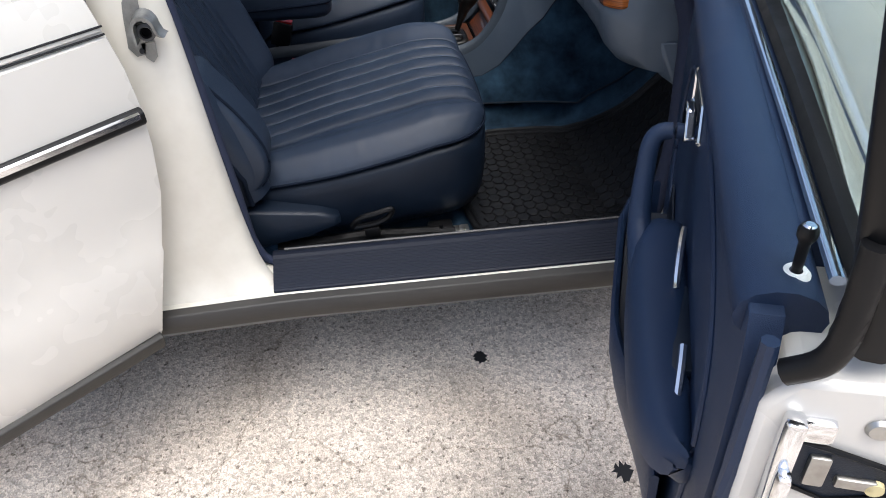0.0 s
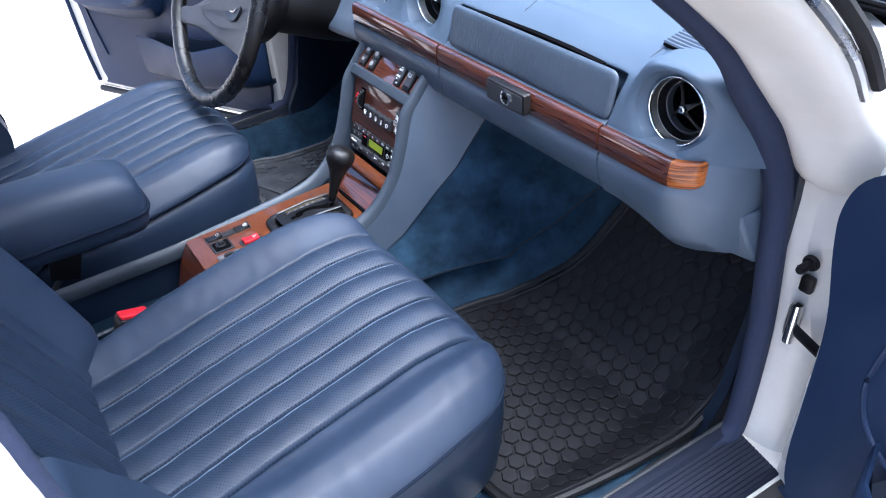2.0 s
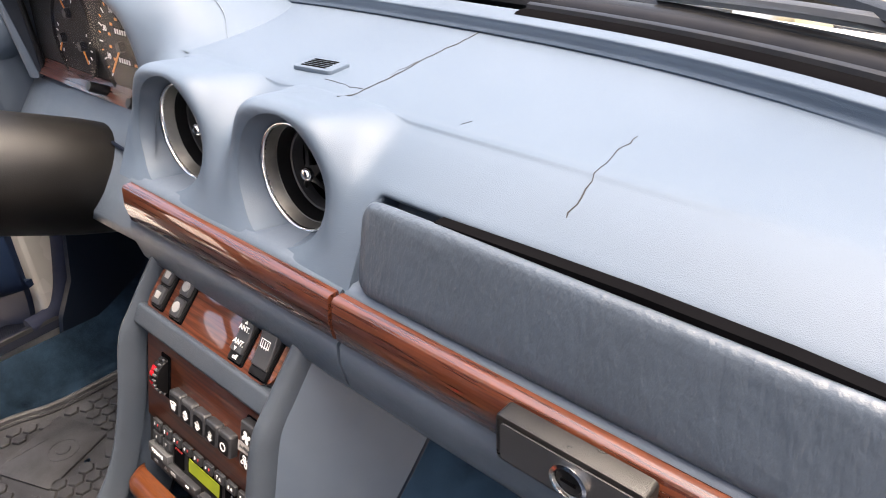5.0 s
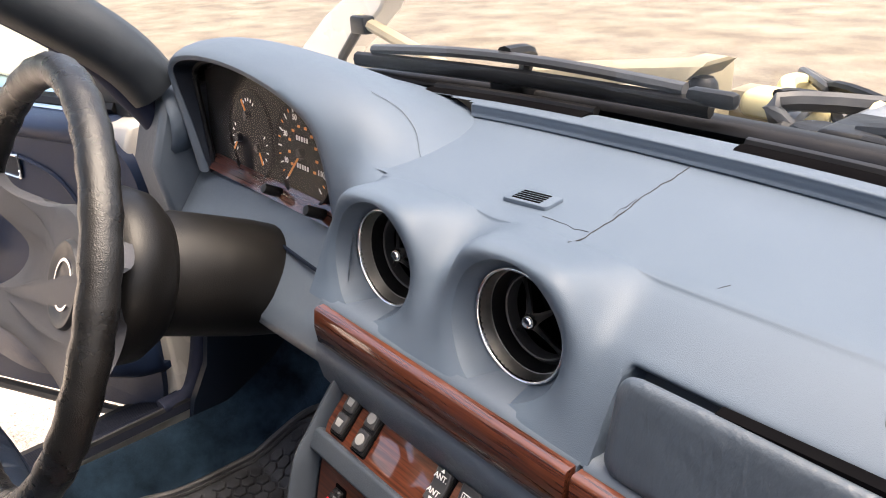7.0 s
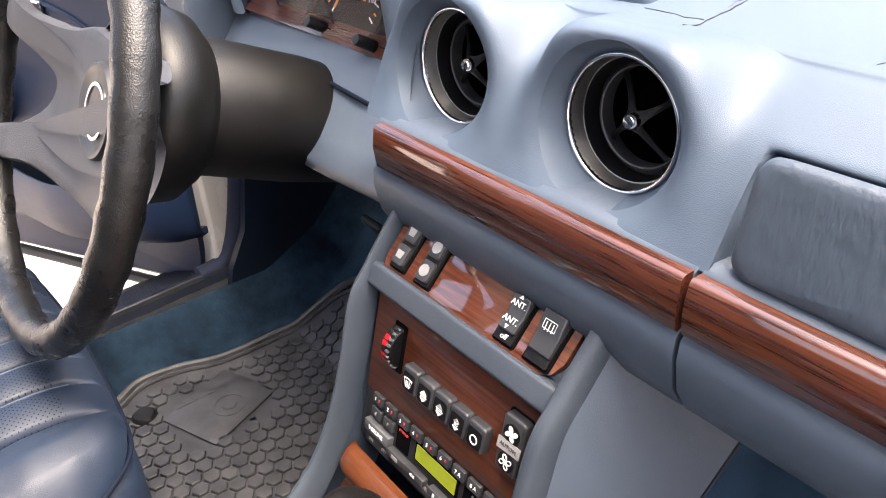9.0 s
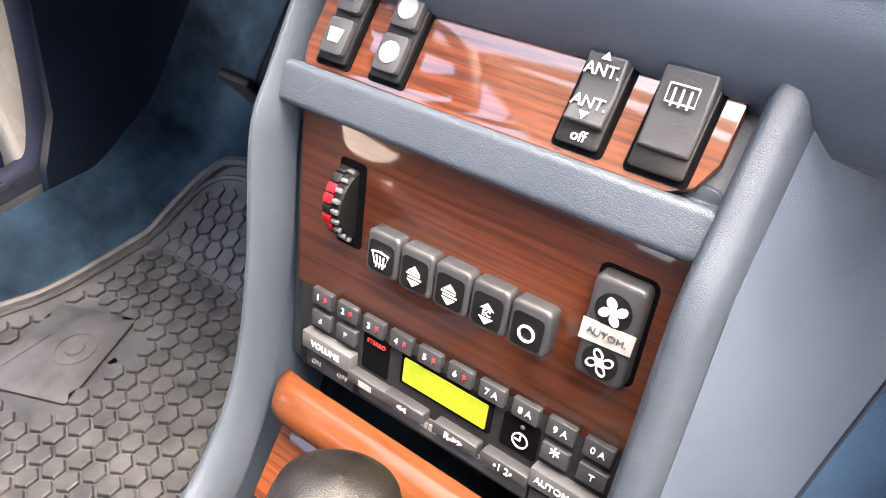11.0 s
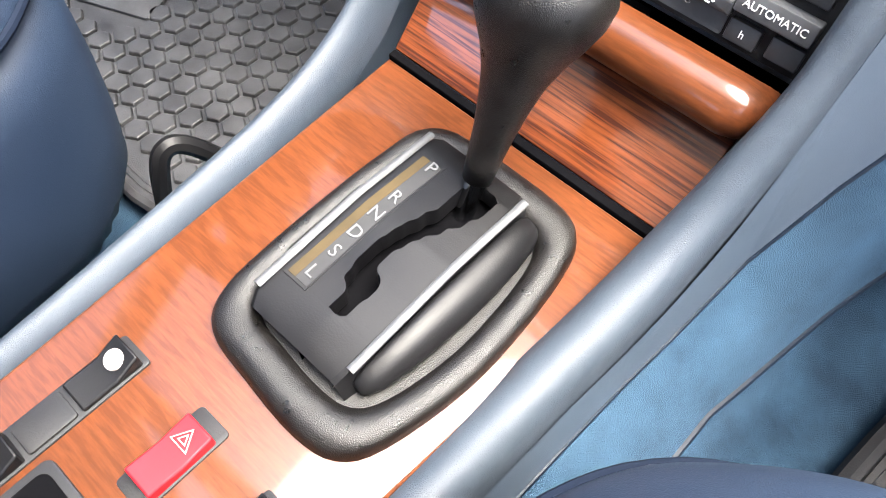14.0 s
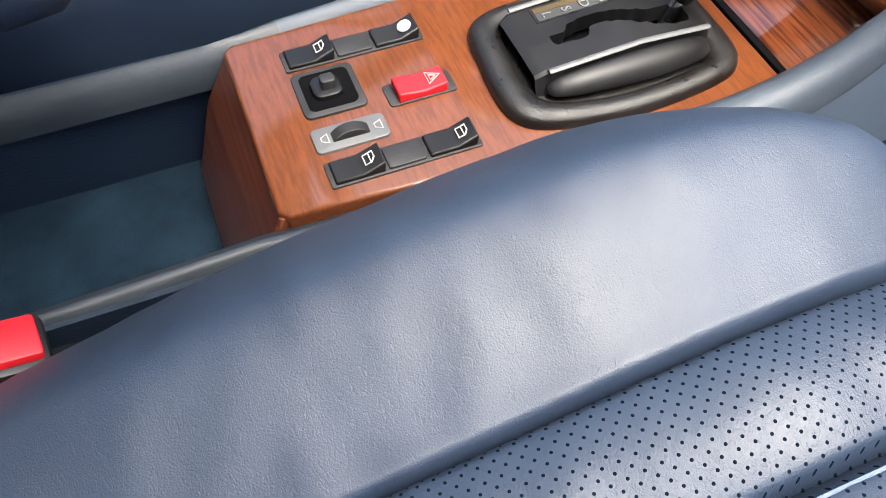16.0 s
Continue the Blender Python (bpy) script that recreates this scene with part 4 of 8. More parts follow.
def front_door(side):
    """s runs from hinge to latch, o into the car, z up."""
    dz = 0.0 if side > 0 else -0.045
    at, run, inward = DOORS[side]

    def P(s, o, z):
        p = at + s * run + o * inward
        return Vector((side * p.x, p.y, z + dz))

    def lift(bm):
        for v in bm.verts:
            v.co = P(*v.co)
        return bm

    shift = 0.0 if side > 0 else -0.15  # the driver's pocket sits nearer the hinge
    who = "passenger" if side > 0 else "driver"
    base = P(-0.2, -0.05, 0.33)
    d = thing("front_door", "open white %s door with navy vinyl inner panel" % who, "car door", base, group="front doors")

    # white shell, open section swept from hinge to latch
    prof = [(-0.012, 0.36), (-0.012, 0.60), (-0.012, 0.85), (-0.03, 0.878), (-0.105, 0.882), (-0.128, 0.865), (-0.150, 0.76), (-0.150, 0.60), (-0.140, 0.42), (-0.125, 0.345), (-0.09, 0.335), (-0.03, 0.34)]
    part("door_shell", lift(loft([[Vector((s, o, z)) for o, z in prof] for s in (-0.195, -0.18, 0.0, 0.3, 0.52, 0.565)])), PAINT, d, "white painted door shell", sharp=50, bevel=0.006)
    part("bottom_seal", lift(tube([(-0.19, -0.02, 0.335), (0.0, -0.02, 0.332), (0.55, -0.02, 0.336)], 0.010, 8)), TRIM, d)
    # vinyl panel
    out = []
    top = [(-0.206, 0.745), (-0.212, 0.795), (-0.194, 0.840), (-0.148, 0.872), (-0.08, 0.885), (0.1, 0.892), (0.3, 0.897), (0.50, 0.900), (0.535, 0.885), (0.548, 0.80), (0.545, 0.70), (0.520, 0.655), (0.50, 0.60), (0.495, 0.45), (0.48, 0.385), (0.44, 0.372), (-0.12, 0.372), (-0.155, 0.385), (-0.172, 0.44), (-0.177, 0.55), (-0.183, 0.66)]
    out = smooth_path([(a, b, 0) for a, b in top], 4, loop=True)
    bm = plate([(p.x, p.y) for p in out], 0.022, None, 0.008, 3)
    for v in bm.verts:
        v.co = Vector((v.co.x, -0.022 + v.co.z, v.co.y))
    part("inner_panel", lift(bm), PANEL, d, "navy vinyl inner panel")
    # padded roll under the window
    part("belt_roll", lift(tube([(-0.13, -0.020, 0.868), (0.1, -0.018, 0.880), (0.3, -0.02, 0.885), (0.52, -0.022, 0.888)], 0.030, 14, flat=0.75)), PANEL, d)
    seam = smooth_path([(0.02, 0.001, 0.560), (-0.073, 0.001, 0.585), (-0.105, 0.001, 0.630), (-0.101, 0.001, 0.695), (-0.082, 0.001, 0.765), (-0.03, 0.001, 0.811), (0.1, 0.001, 0.842), (0.28, 0.001, 0.842), (0.43, 0.001, 0.80), (0.475, 0.001, 0.72), (0.47, 0.001, 0.60), (0.44, 0.001, 0.47)], 8)
    part("panel_seam", lift(tube(seam, 0.0035, 8)), PANEL, d)
    part("chrome_belt_strip", lift(tube([(-0.11, -0.047, 0.889), (0.1, -0.049, 0.899), (0.3, -0.052, 0.906), (0.50, -0.055, 0.908)], 0.0055, 8, flat=0.8)), CHROME, d, "bright window ledge strip")
    part("window_ledge", lift(tube([(-0.14, -0.075, 0.893), (0.2, -0.080, 0.903), (0.53, -0.082, 0.908)], 0.020, 8, flat=0.6)), BLACK, d)
    # navy ledge and quarter light trim on top of the shell
    part("ledge_trim", lift(loft([[Vector((s, o, z + drop)) for o, z in ((-0.020, 0.865), (-0.024, 0.884), (-0.045, 0.892), (-0.112, 0.890), (-0.122, 0.870))] for s, drop in ((-0.175, -0.022), (-0.14, -0.008), (-0.05, -0.001), (0.1, 0.004), (0.25, 0.008), (0.45, 0.010))])), PANEL, d, "navy vinyl ledge trim", sharp=60)
    tri = [(-0.165, 0.880), (-0.030, 0.888), (-0.030, 1.055), (-0.055, 1.040), (-0.150, 0.945)]
    bm = plate(tri, 0.014, None, 0.003, 2)
    for v in bm.verts:
        v.co = Vector((v.co.x, -0.078 + v.co.z, v.co.y))
    part("quarter_trim", lift(bm), BINV, d, "dark blue-grey quarter light trim")
    # pocket bin
    rings = []
    for s in np.linspace(-0.050, 0.42, 15):
        t = (s + 0.050) / 0.470
        deep = 0.074 * min(1, math.sin(math.pi * min(0.5, 0.12 + t * 3.0))) * (1 - 0.72 * sstep(0.45, 1.0, t))
        zt = 0.622 - 0.062 * min(1, t * 2.2)
        zb = 0.478 - 0.035 * min(1, t * 2.2)
        rings.append([Vector((s + shift, o, z)) for o, z in ((0.0, zb), (deep * 0.55, zb), (deep * 0.92, zb + 0.02), (deep, zb + 0.05), (deep + 0.003, zt - 0.008), (deep - 0.001, zt), (deep - 0.007, zt - 0.004), (deep - 0.008, zb + 0.05), (deep * 0.5, zb + 0.014), (0.0, zb + 0.012))])
    part("door_pocket", lift(loft(rings)), PANEL, d, "navy moulded door pocket", sharp=60)
    # darker sheet laid inside the pocket in place of its shade
    pocket_dark = []
    for s in np.linspace(-0.036, 0.36, 12):
        t = (s + 0.050) / 0.470
        deep = 0.074 * min(1, math.sin(math.pi * min(0.5, 0.12 + t * 3.0))) * (1 - 0.72 * sstep(0.45, 1.0, t))
        zt = 0.622 - 0.062 * min(1, t * 2.2)
        pocket_dark.append([Vector((s + shift, o, z)) for o, z in ((0.002, zt + 0.008), (0.0045, zt + 0.008), (0.006, zt - 0.045), (deep - 0.010, zt - 0.045), (deep - 0.009, zt - 0.012), (deep - 0.0085, zt - 0.050), (0.002, zt - 0.050))])
    part("pocket_shade", lift(loft(pocket_dark)), SIDE, d, "dark sheet for the shade inside the pocket", sharp=60)
    # armrest below the pull cup, running down into the pocket
    rings = []
    for s, w, zt, zb in ((0.148, 0.050, 0.704, 0.62), (0.162, 0.060, 0.704, 0.61), (0.24, 0.066, 0.700, 0.60), (0.33, 0.063, 0.694, 0.60), (0.40, 0.057, 0.692, 0.60), (0.445, 0.049, 0.690, 0.605), (0.475, 0.035, 0.690, 0.62), (0.488, 0.014, 0.688, 0.64)):
        rings.append([Vector((s, o, z)) for o, z in ((-0.004, zb), (w * 0.6, zb + 0.01), (w * 0.95, zb + 0.06), (w, zt - 0.06), (w, zt - 0.022), (w - 0.010, zt - 0.006), (w - 0.022, zt), (0.012, zt - 0.004), (-0.004, zt - 0.008))])
    part("armrest", lift(loft(rings)), PANEL, d, "padded navy armrest", sharp=60, subsurf=1)
    grip = smooth_path([(0.118, 0.002, 0.797), (0.118, 0.030, 0.799), (0.119, 0.046, 0.794), (0.122, 0.053, 0.778), (0.130, 0.055, 0.752), (0.142, 0.056, 0.722), (0.160, 0.055, 0.692), (0.195, 0.050, 0.672), (0.25, 0.045, 0.665)], 6)
    rad = [interp(i / (len(grip) - 1), (0, 0.15, 0.5, 0.75, 1), (0.008, 0.0105, 0.0115, 0.014, 0.018)) for i in range(len(grip))]
    part("grab_handle", lift(tube(grip, 0.015, 12, radii=rad, up=(0, 1, 0))), PANEL, d, "padded navy pull handle")
    # inside opener in a chrome surround
    ring = smooth_path([(0.012, 0.002, 0.824), (0.018, 0.002, 0.827), (0.065, 0.002, 0.831), (0.120, 0.002, 0.835), (0.127, 0.002, 0.832), (0.142, 0.002, 0.803), (0.136, 0.002, 0.797), (0.075, 0.002, 0.796), (0.045, 0.002, 0.794), (0.022, 0.002, 0.790), (0.017, 0.002, 0.795)], 4, loop=True)
    op = part("door_opener", lift(tube(ring, 0.0032, 8, loop=True)), CHROME, d, "chrome door opener")
    part("recess", lift(loft([[Vector((p.x, -0.004, p.z)) for p in ring], [Vector((p.x, 0.0012, p.z)) for p in ring]])), SIDE, op)
    part("lever", lift(loft([[Vector((s, o + 0.004, z)) for s, z in ((0.074, 0.797), (0.084, 0.822), (0.112, 0.824), (0.134, 0.796), (0.122, 0.786))] for o in (0.002, 0.014)])), CHROME, op, bevel=0.003)
    # pull cup strips
    part("cup_strip", lift(tube(smooth_path([(0.205, 0.008, 0.724), (0.225, 0.011, 0.720), (0.262, 0.014, 0.708), (0.272, 0.014, 0.694)], 5), 0.0042, 8)), CHROME, d, "bright cup edge strip")
    part("cup_strip", lift(tube(smooth_path([(0.372, 0.010, 0.706), (0.40, 0.012, 0.696), (0.448, 0.016, 0.660)], 5), 0.0042, 8)), CHROME, d, "bright cup edge strip")
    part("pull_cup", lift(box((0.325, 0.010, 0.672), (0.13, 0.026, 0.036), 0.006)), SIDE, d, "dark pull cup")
    # lock pin
    pin = part("lock_pin", lift(lathe([(0.0, 0.072), (0.0085, 0.072), (0.011, 0.066), (0.0105, 0.058), (0.0065, 0.050), (0.0055, 0.01), (0.0055, 0.0)], 16, pose(0.495, -0.030, 0.902) @ Matrix.Scale(0.62, 4))), BLACK, d, "black lock pin")
    part("ferrule", lift(lathe([(0.0055, 0.006), (0.009, 0.007), (0.0125, 0.003), (0.013, -0.004)], 18, pose(0.495, -0.030, 0.905) @ Matrix.Scale(0.8, 4))), WHITEP, pin)
    part("cap", lift(lathe([(0.0, 0.0738), (0.005, 0.0738), (0.008, 0.071)], 14, pose(0.495, -0.030, 0.902) @ Matrix.Scale(0.62, 4))), CHROME, pin)
    # window frame and glass
    fr = smooth_path([(-0.19, -0.085, 0.90), (-0.16, -0.083, 0.94), (0.0, -0.06, 1.10), (0.17, -0.02, 1.26), (0.25, -0.005, 1.315), (0.40, 0.005, 1.34), (0.52, 0.005, 1.335), (0.545, 0.0, 1.30), (0.548, -0.035, 1.10), (0.548, -0.070, 0.90)], 6)
    part("window_frame", lift(tube(fr, 0.016, 10, flat=1.1, up=(0, 1, 0))), BLACK, d, "black window frame")
    part("frame_seal", lift(tube([p + Vector((0, -0.02, 0)) for p in fr], 0.013, 8, up=(0, 1, 0))), PAINT if side < 0 else STEEL, d)
    part("quarter_bar", lift(tube([(-0.055, -0.078, 0.90), (-0.045, -0.06, 1.05)], 0.010, 8)), BLACK, d)

    def pane(u, v):
        s = -0.15 + 0.69 * u
        zt = interp(s, (-0.15, 0.0, 0.17, 0.25, 0.54), (0.945, 1.10, 1.26, 1.312, 1.33))
        z = 0.89 + (zt - 0.89) * v
        return Vector((s, interp(z, (0.89, 1.34), (-0.085, 0.0)), z))
    g = part("window_glass", lift(surf(pane, 16, 6)), GREEN_GLASS, d)
    g.modifiers.new("solidify", "SOLIDIFY").thickness = 0.004
    g.visible_shadow = False
    # mirror foot triangle and outer rub strip
    lt = part("latch", lift(merged(box((0.572, -0.034, 0.800), (0.016, 0.014, 0.105), 0.004), box((0.585, -0.034, 0.782), (0.014, 0.010, 0.060), 0.004), box((0.566, -0.050, 0.838), (0.012, 0.022, 0.020), 0.004))), CHROME, d, "bright door latch")
    # flat dark plate stands for the shaded opening round the latch
    rec = [(-0.042, 0.826), (-0.060, 0.822), (-0.112, 0.806), (-0.108, 0.782), (-0.070, 0.768), (-0.046, 0.778), (-0.041, 0.800)]
    bm = plate(rec, 0.010, None, 0.0)
    for v in bm.verts:
        v.co = Vector((0.5575 + v.co.z, v.co.x, v.co.y))
    part("latch_recess", lift(bm), SIDE, d, "dark plate for the shaded latch recess")
    part("recess_rim", lift(tube([(0.568, a, b) for a, b in rec], 0.0022, 6, loop=True)), BLACK, d)
    part("latch_claw", lift(merged(box((0.569, -0.058, 0.800), (0.006, 0.014, 0.030), 0.002), box((0.569, -0.084, 0.792), (0.006, 0.026, 0.010), 0.002))), STEEL, lt)
    part("latch_pawl", lift(lathe([(0.0, 0.004), (0.006, 0.004), (0.007, 0.0)], 14, basis((0.568, -0.096, 0.790), (0, 1, 0), (0, 0, 1)))), TAN, lt)
    part("end_screw", lift(lathe([(0.0, 0.003), (0.007, 0.003), (0.009, 0)], 14, basis((0.566, -0.085, 0.845), (0, 1, 0), (0, 0, 1)))), STEEL, d)
    part("end_seal", lift(tube(smooth_path([(0.562, -0.045, 0.985), (0.566, -0.045, 0.93), (0.566, -0.040, 0.90), (0.560, -0.022, 0.88)], 5), 0.009, 10)), BLACK, d)
    part("edge_seal", lift(tube(smooth_path([(0.555, -0.010, 0.90), (0.558, -0.008, 0.70), (0.55, -0.008, 0.50), (0.53, -0.008, 0.37)], 5), 0.006, 8)), PANEL, d)
    return d


front_door(1)
front_door(-1)


def rear_door():
    R0, E, N = Vector((0.780, -0.737, 0)), Vector((0.6112, -0.7915, 0)), Vector((0.7915, 0.6112, 0))

    def lift(bm):
        for v in bm.verts:
            v.co = R0 + v.co.x * E + v.co.y * N + Vector((0, 0, v.co.z))
        return bm

    d = thing("rear_door", "open white rear door with chrome and rubber rub strip", "car door", R0 + Vector((0, 0, 0.33)))
    st = [(0.335, 0.085, -0.035), (0.36, 0.080, -0.020), (0.42, 0.066, -0.010), (0.52, 0.037, -0.001), (0.528, 0.036, -0.0035), (0.62, 0.010, 0.000), (0.70, 0.000, 0.002), (0.76, -0.002, 0.003), (0.82, 0.002, 0.001), (0.868, 0.010, -0.003), (0.871, 0.011, -0.0065), (0.876, 0.012, -0.0065), (0.879, 0.012, -0.004), (0.915, 0.018, -0.010), (0.94, 0.024, -0.018)]
    rings = []
    for z, s0, o in st:
        rings.append([Vector((s0 + 0.002, o - 0.10, z)), Vector((s0, o - 0.010, z)), Vector((s0 + 0.003, o - 0.002, z)), Vector((s0 + 0.012, o, z)), Vector((s0 + 0.25, o + 0.004, z)), Vector((0.80, o, z)), Vector((0.80, o - 0.10, z))])
    part("door_skin", lift(loft(rings)), PAINT, d, "white painted outer skin", sharp=25)
    rub = part("rub_strip", lift(loft([[Vector((s, 0.003 + o, 0.7525 + z)) for o, z in ((-0.002, -0.0135), (0.007, -0.0135), (0.013, -0.008), (0.013, 0.006), (0.007, 0.0125), (-0.002, 0.0125))] for s in (0.004, 0.010, 0.3, 0.78)])), BLACK, d, "dark rubber rub strip", bevel=0.002)
    part("bright_insert", lift(loft([[Vector((s, 0.017 + o, 0.757 + z)) for o, z in ((-0.003, -0.006), (0.0, -0.005), (0.0, 0.003), (-0.004, 0.005))] for s in (0.012, 0.3, 0.78)])), CHROME, rub, "bright insert")
    for z in (0.874, 0.885):
        part("crease_line", lift(tube([(0.014, -0.0038, z), (0.4, -0.001, z + 0.003), (0.78, -0.003, z + 0.003)], 0.0016, 6)), BLACK, d)
    part("bottom_trim", lift(loft([[Vector((s, o, z)) for o, z in ((-0.03, 0.326), (-0.02, 0.326), (-0.012, 0.338), (-0.008, 0.356), (-0.016, 0.362), (-0.03, 0.362))] for s in (0.088, 0.3, 0.78)])), TRIM, d, "grey bottom trim", bevel=0.002)
    part("inner_panel", lift(box((0.44, -0.12, 0.60), (0.66, 0.03, 0.50), 0.012)), PANEL, d)
    part("window_frame", lift(tube(smooth_path([(0.03, -0.05, 0.93), (0.045, -0.09, 1.15), (0.08, -0.13, 1.33), (0.35, -0.14, 1.36), (0.55, -0.13, 1.30), (0.72, -0.06, 0.98)], 6), 0.016, 8)), BLACK, d)


rear_door()

# ---- seats ----
def cover(name, bm, inside, punched, seat):
    """One leather cover with a perforated middle."""
    ob = part(name, bm, LEATHER, seat, "navy leather cover with perforated pleats", sharp=80)
    ob.data.materials.append(punched)
    ob.data.polygons.foreach_set("material_index", [1 if inside(q.center) else 0 for q in ob.data.polygons])
    return ob


def front_seat(side):
    dz = 0.0 if side > 0 else -0.01
    cx = 0.376 if side > 0 else -0.394
    who = "passenger" if side > 0 else "driver"
    seat = thing("front_seat", "navy leather %s seat with stitched perforated pleats" % who, "car seat", (cx, -0.45, 0.33), group="front seats")
    W, Y0, Y1 = (0.252, -0.665, -0.185) if side > 0 else (0.240, -0.685, -0.208)
    YC, L = (Y0 + Y1) / 2, (Y1 - Y0) / 2
    seams = [0.048 * (k - 3) for k in range(7)]

    def inset(a, half):
        """Even strips over the pleats, the rest spread to the edge."""
        return a / 0.7 * 0.170 if a < 0.7 else 0.170 + (a - 0.7) / 0.3 * (half - 0.170)

    def spread(a):
        """The passenger cushion reaches further towards the console."""
        return 1.062 if side > 0 and a < 0 else 1.0

    def edge(a, b):
        """Where the outline lies for a, b in -1..1."""
        k = 0.16
        half = math.sqrt(1 - k * b * b) * (W + 0.006 * b) * (1 - 0.085 * max(0, b) ** 9) * spread(a)
        x = math.copysign(inset(abs(a), half), a)
        y = b * math.sqrt(1 - 0.13 * a * a) * L * (1 - 0.075 * abs(a) ** 8)
        return x, y

    def rim(y):
        return interp(y, (Y0, -0.5, -0.30, Y1), (0.482, 0.507, 0.545, 0.552)) + dz

    def top(u, v):
        a, b = -1 + 2 * u, -1 + 2 * v
        x, y = edge(a, b)
        hx = abs(x) / (math.sqrt(1 - 0.16 * b * b) * (W + 0.006 * b) * (1 - 0.085 * max(0, b) ** 9) * spread(a))
        hx = min(hx, 1)
        ea, eb = 1 - hx**5, 1 - max(0, b) ** 7
        h = 0.043 * (max(ea, 0) ** 0.55) * (max(eb, 0) ** 0.6)
        h += 0.024 * sstep(0.53, 0.82, hx) * sstep(1.04, 0.78, hx) if side > 0 and a < 0 else 0.013 * sstep(0.62, 0.78, hx) * sstep(1.0, 0.86, hx)
        h -= 0.012 * sstep(-0.2, -0.9, b) * (1 - hx**4)
        sx = x
        if abs(sx) < 0.172:
            fade = sstep(0.985, 0.86, b)
            d = min(abs(sx - s) for s in seams)
            h -= (0.0085 * math.exp(-((d / 0.0020) ** 2)) - (0.0065 * (1 - (1 - min(d / 0.025, 1)) ** 2) if abs(sx) < 0.144 else 0.0)) * fade * sstep(0.172, 0.152, abs(sx))
        x2, y2 = cx + x, YC + y
        # creases of use
        h += 0.0012 * noise.noise(Vector((x2 * 30, y2 * 60, 3.1)))
        return Vector((x2, y2, rim(y2) + h))

    cover("cushion_cover", surf(top, 300, 80), lambda p: abs(p.x - cx) < 0.144 and p.y < Y1 - 0.045, LEATHER_P, seat)
    # stitches beside each seam
    for s in seams[1:-1]:
        pts = []
        for k in range(31):
            b = -0.95 + 1.82 * k / 30
            a = (s + 0.0042) / 0.170 * 0.7
            p = top((a + 1) / 2, (b + 1) / 2)
            pts.append(p + Vector((0, 0, 0.0004)))
        part("stitching", tube(pts, 0.0006, 5), STITCH, seat)
    per = [edge(*ab) for ab in [(1, -1 + 2 * t / 30) for t in range(30)] + [(1 - 2 * t / 30, 1) for t in range(30)] + [(-1, 1 - 2 * t / 30) for t in range(30)] + [(-1 + 2 * t / 30, -1) for t in range(30)]]
    rimpts = [Vector((cx + x, YC + y, rim(YC + y))) for x, y in per]
    part("piping", tube(smooth_path(rimpts, 2, loop=True), 0.0025, 8, loop=True), PIPING, seat, "dark navy piping")
    # skirt
    rings = []
    for f, out, zz in ((0.0, -0.001, None), (0.08, 0.0005, None), (0.35, 0.001, None), (0.7, -0.006, None), (1.0, -0.022, None)):
        r = []
        for x, y in per:
            n = Vector((x / W, y / L, 0))
            n.normalize()
            zt = rim(YC + y)
            zb = 0.345 + dz
            wob = 0.003 * noise.noise(Vector((x * 14, y * 14, f * 3)))
            r.append(Vector((cx + x + (out + wob) * n.x, YC + y + (out + wob) * n.y, zt + (zb - zt) * f)))
        rings.append(r)
    # driver's skirt takes the lighter leather for light from the passenger door
    part("cushion_skirt", loft(rings, True, True), SIDE if side > 0 else LEATHER, seat, "plain navy skirt, driver's one lighter for the light on it", sharp=80, subsurf=1)

    # backrest
    lean = Vector((0, -0.44, 1.0)).normalized()
    fwd = Vector((0, 1.0, 0.44)).normalized()
    B0 = Vector((cx + 0.014 * side, Y0 + 0.003, 0.475 + dz))
    H, BW = 0.62, 0.283

    def back(u, v):
        a, b = -1 + 2 * u, v
        w = BW * interp(b, (0, 0.25, 0.7, 1), (0.90, 1.0, 1.04, 0.86))
        x = math.copysign(inset(abs(a), w), a)
        hx = abs(x) / w
        wing = sstep(0.58, 0.90, hx)
        f = 0.030 + 0.052 * wing + 0.020 * math.sin(math.pi * min(b, 0.55) / 0.55 * 0.5 + 0.2)
        f *= 0.45 + 0.55 * max(0, 1 - hx**9) ** 0.5
        f *= max(0.05, 1 - max(0, (b - 0.86) / 0.14) ** 2 * 0.75)
        if abs(x) < 0.170:
            d = min(abs(x - s) for s in seams)
            f -= 0.0130 * math.exp(-((d / 0.0030) ** 2)) - 0.0085 * (1 - (1 - min(d / 0.025, 1)) ** 2)
        f -= 0.020 * sstep(0.10, 0.0, b)
        return B0 + Vector((x, 0, 0)) + lean * (H * b) + fwd * f

    def edge_f(b):
        return (back(1.0, b) - B0 - lean * (H * b)).dot(fwd)

    cover("backrest_cover", surf(back, 260, 60), lambda p: abs(p.x - B0.x) < 0.144 and (p - B0).dot(lean) < 0.86 * H, LEATHER_B, seat)
    for s in seams:
        pts = [back(0.5 + (s + 0.0042) / 0.170 * 0.35, b) + fwd * 0.0004 for b in np.linspace(0.03, 0.85, 24)]
        part("stitching", tube(pts, 0.0009, 5), STITCH, seat)
    for q in (1, -1):
        pts = [B0 + Vector((q * BW * interp(b, (0, 0.25, 0.7, 1), (0.90, 1.0, 1.04, 0.86)), 0, 0)) + lean * (H * b) + fwd * edge_f(b) for b in np.linspace(0.0, 1, 24)]
        part("piping", tube(pts, 0.005, 8), PIPING, seat, "dark navy piping")
    rings = []
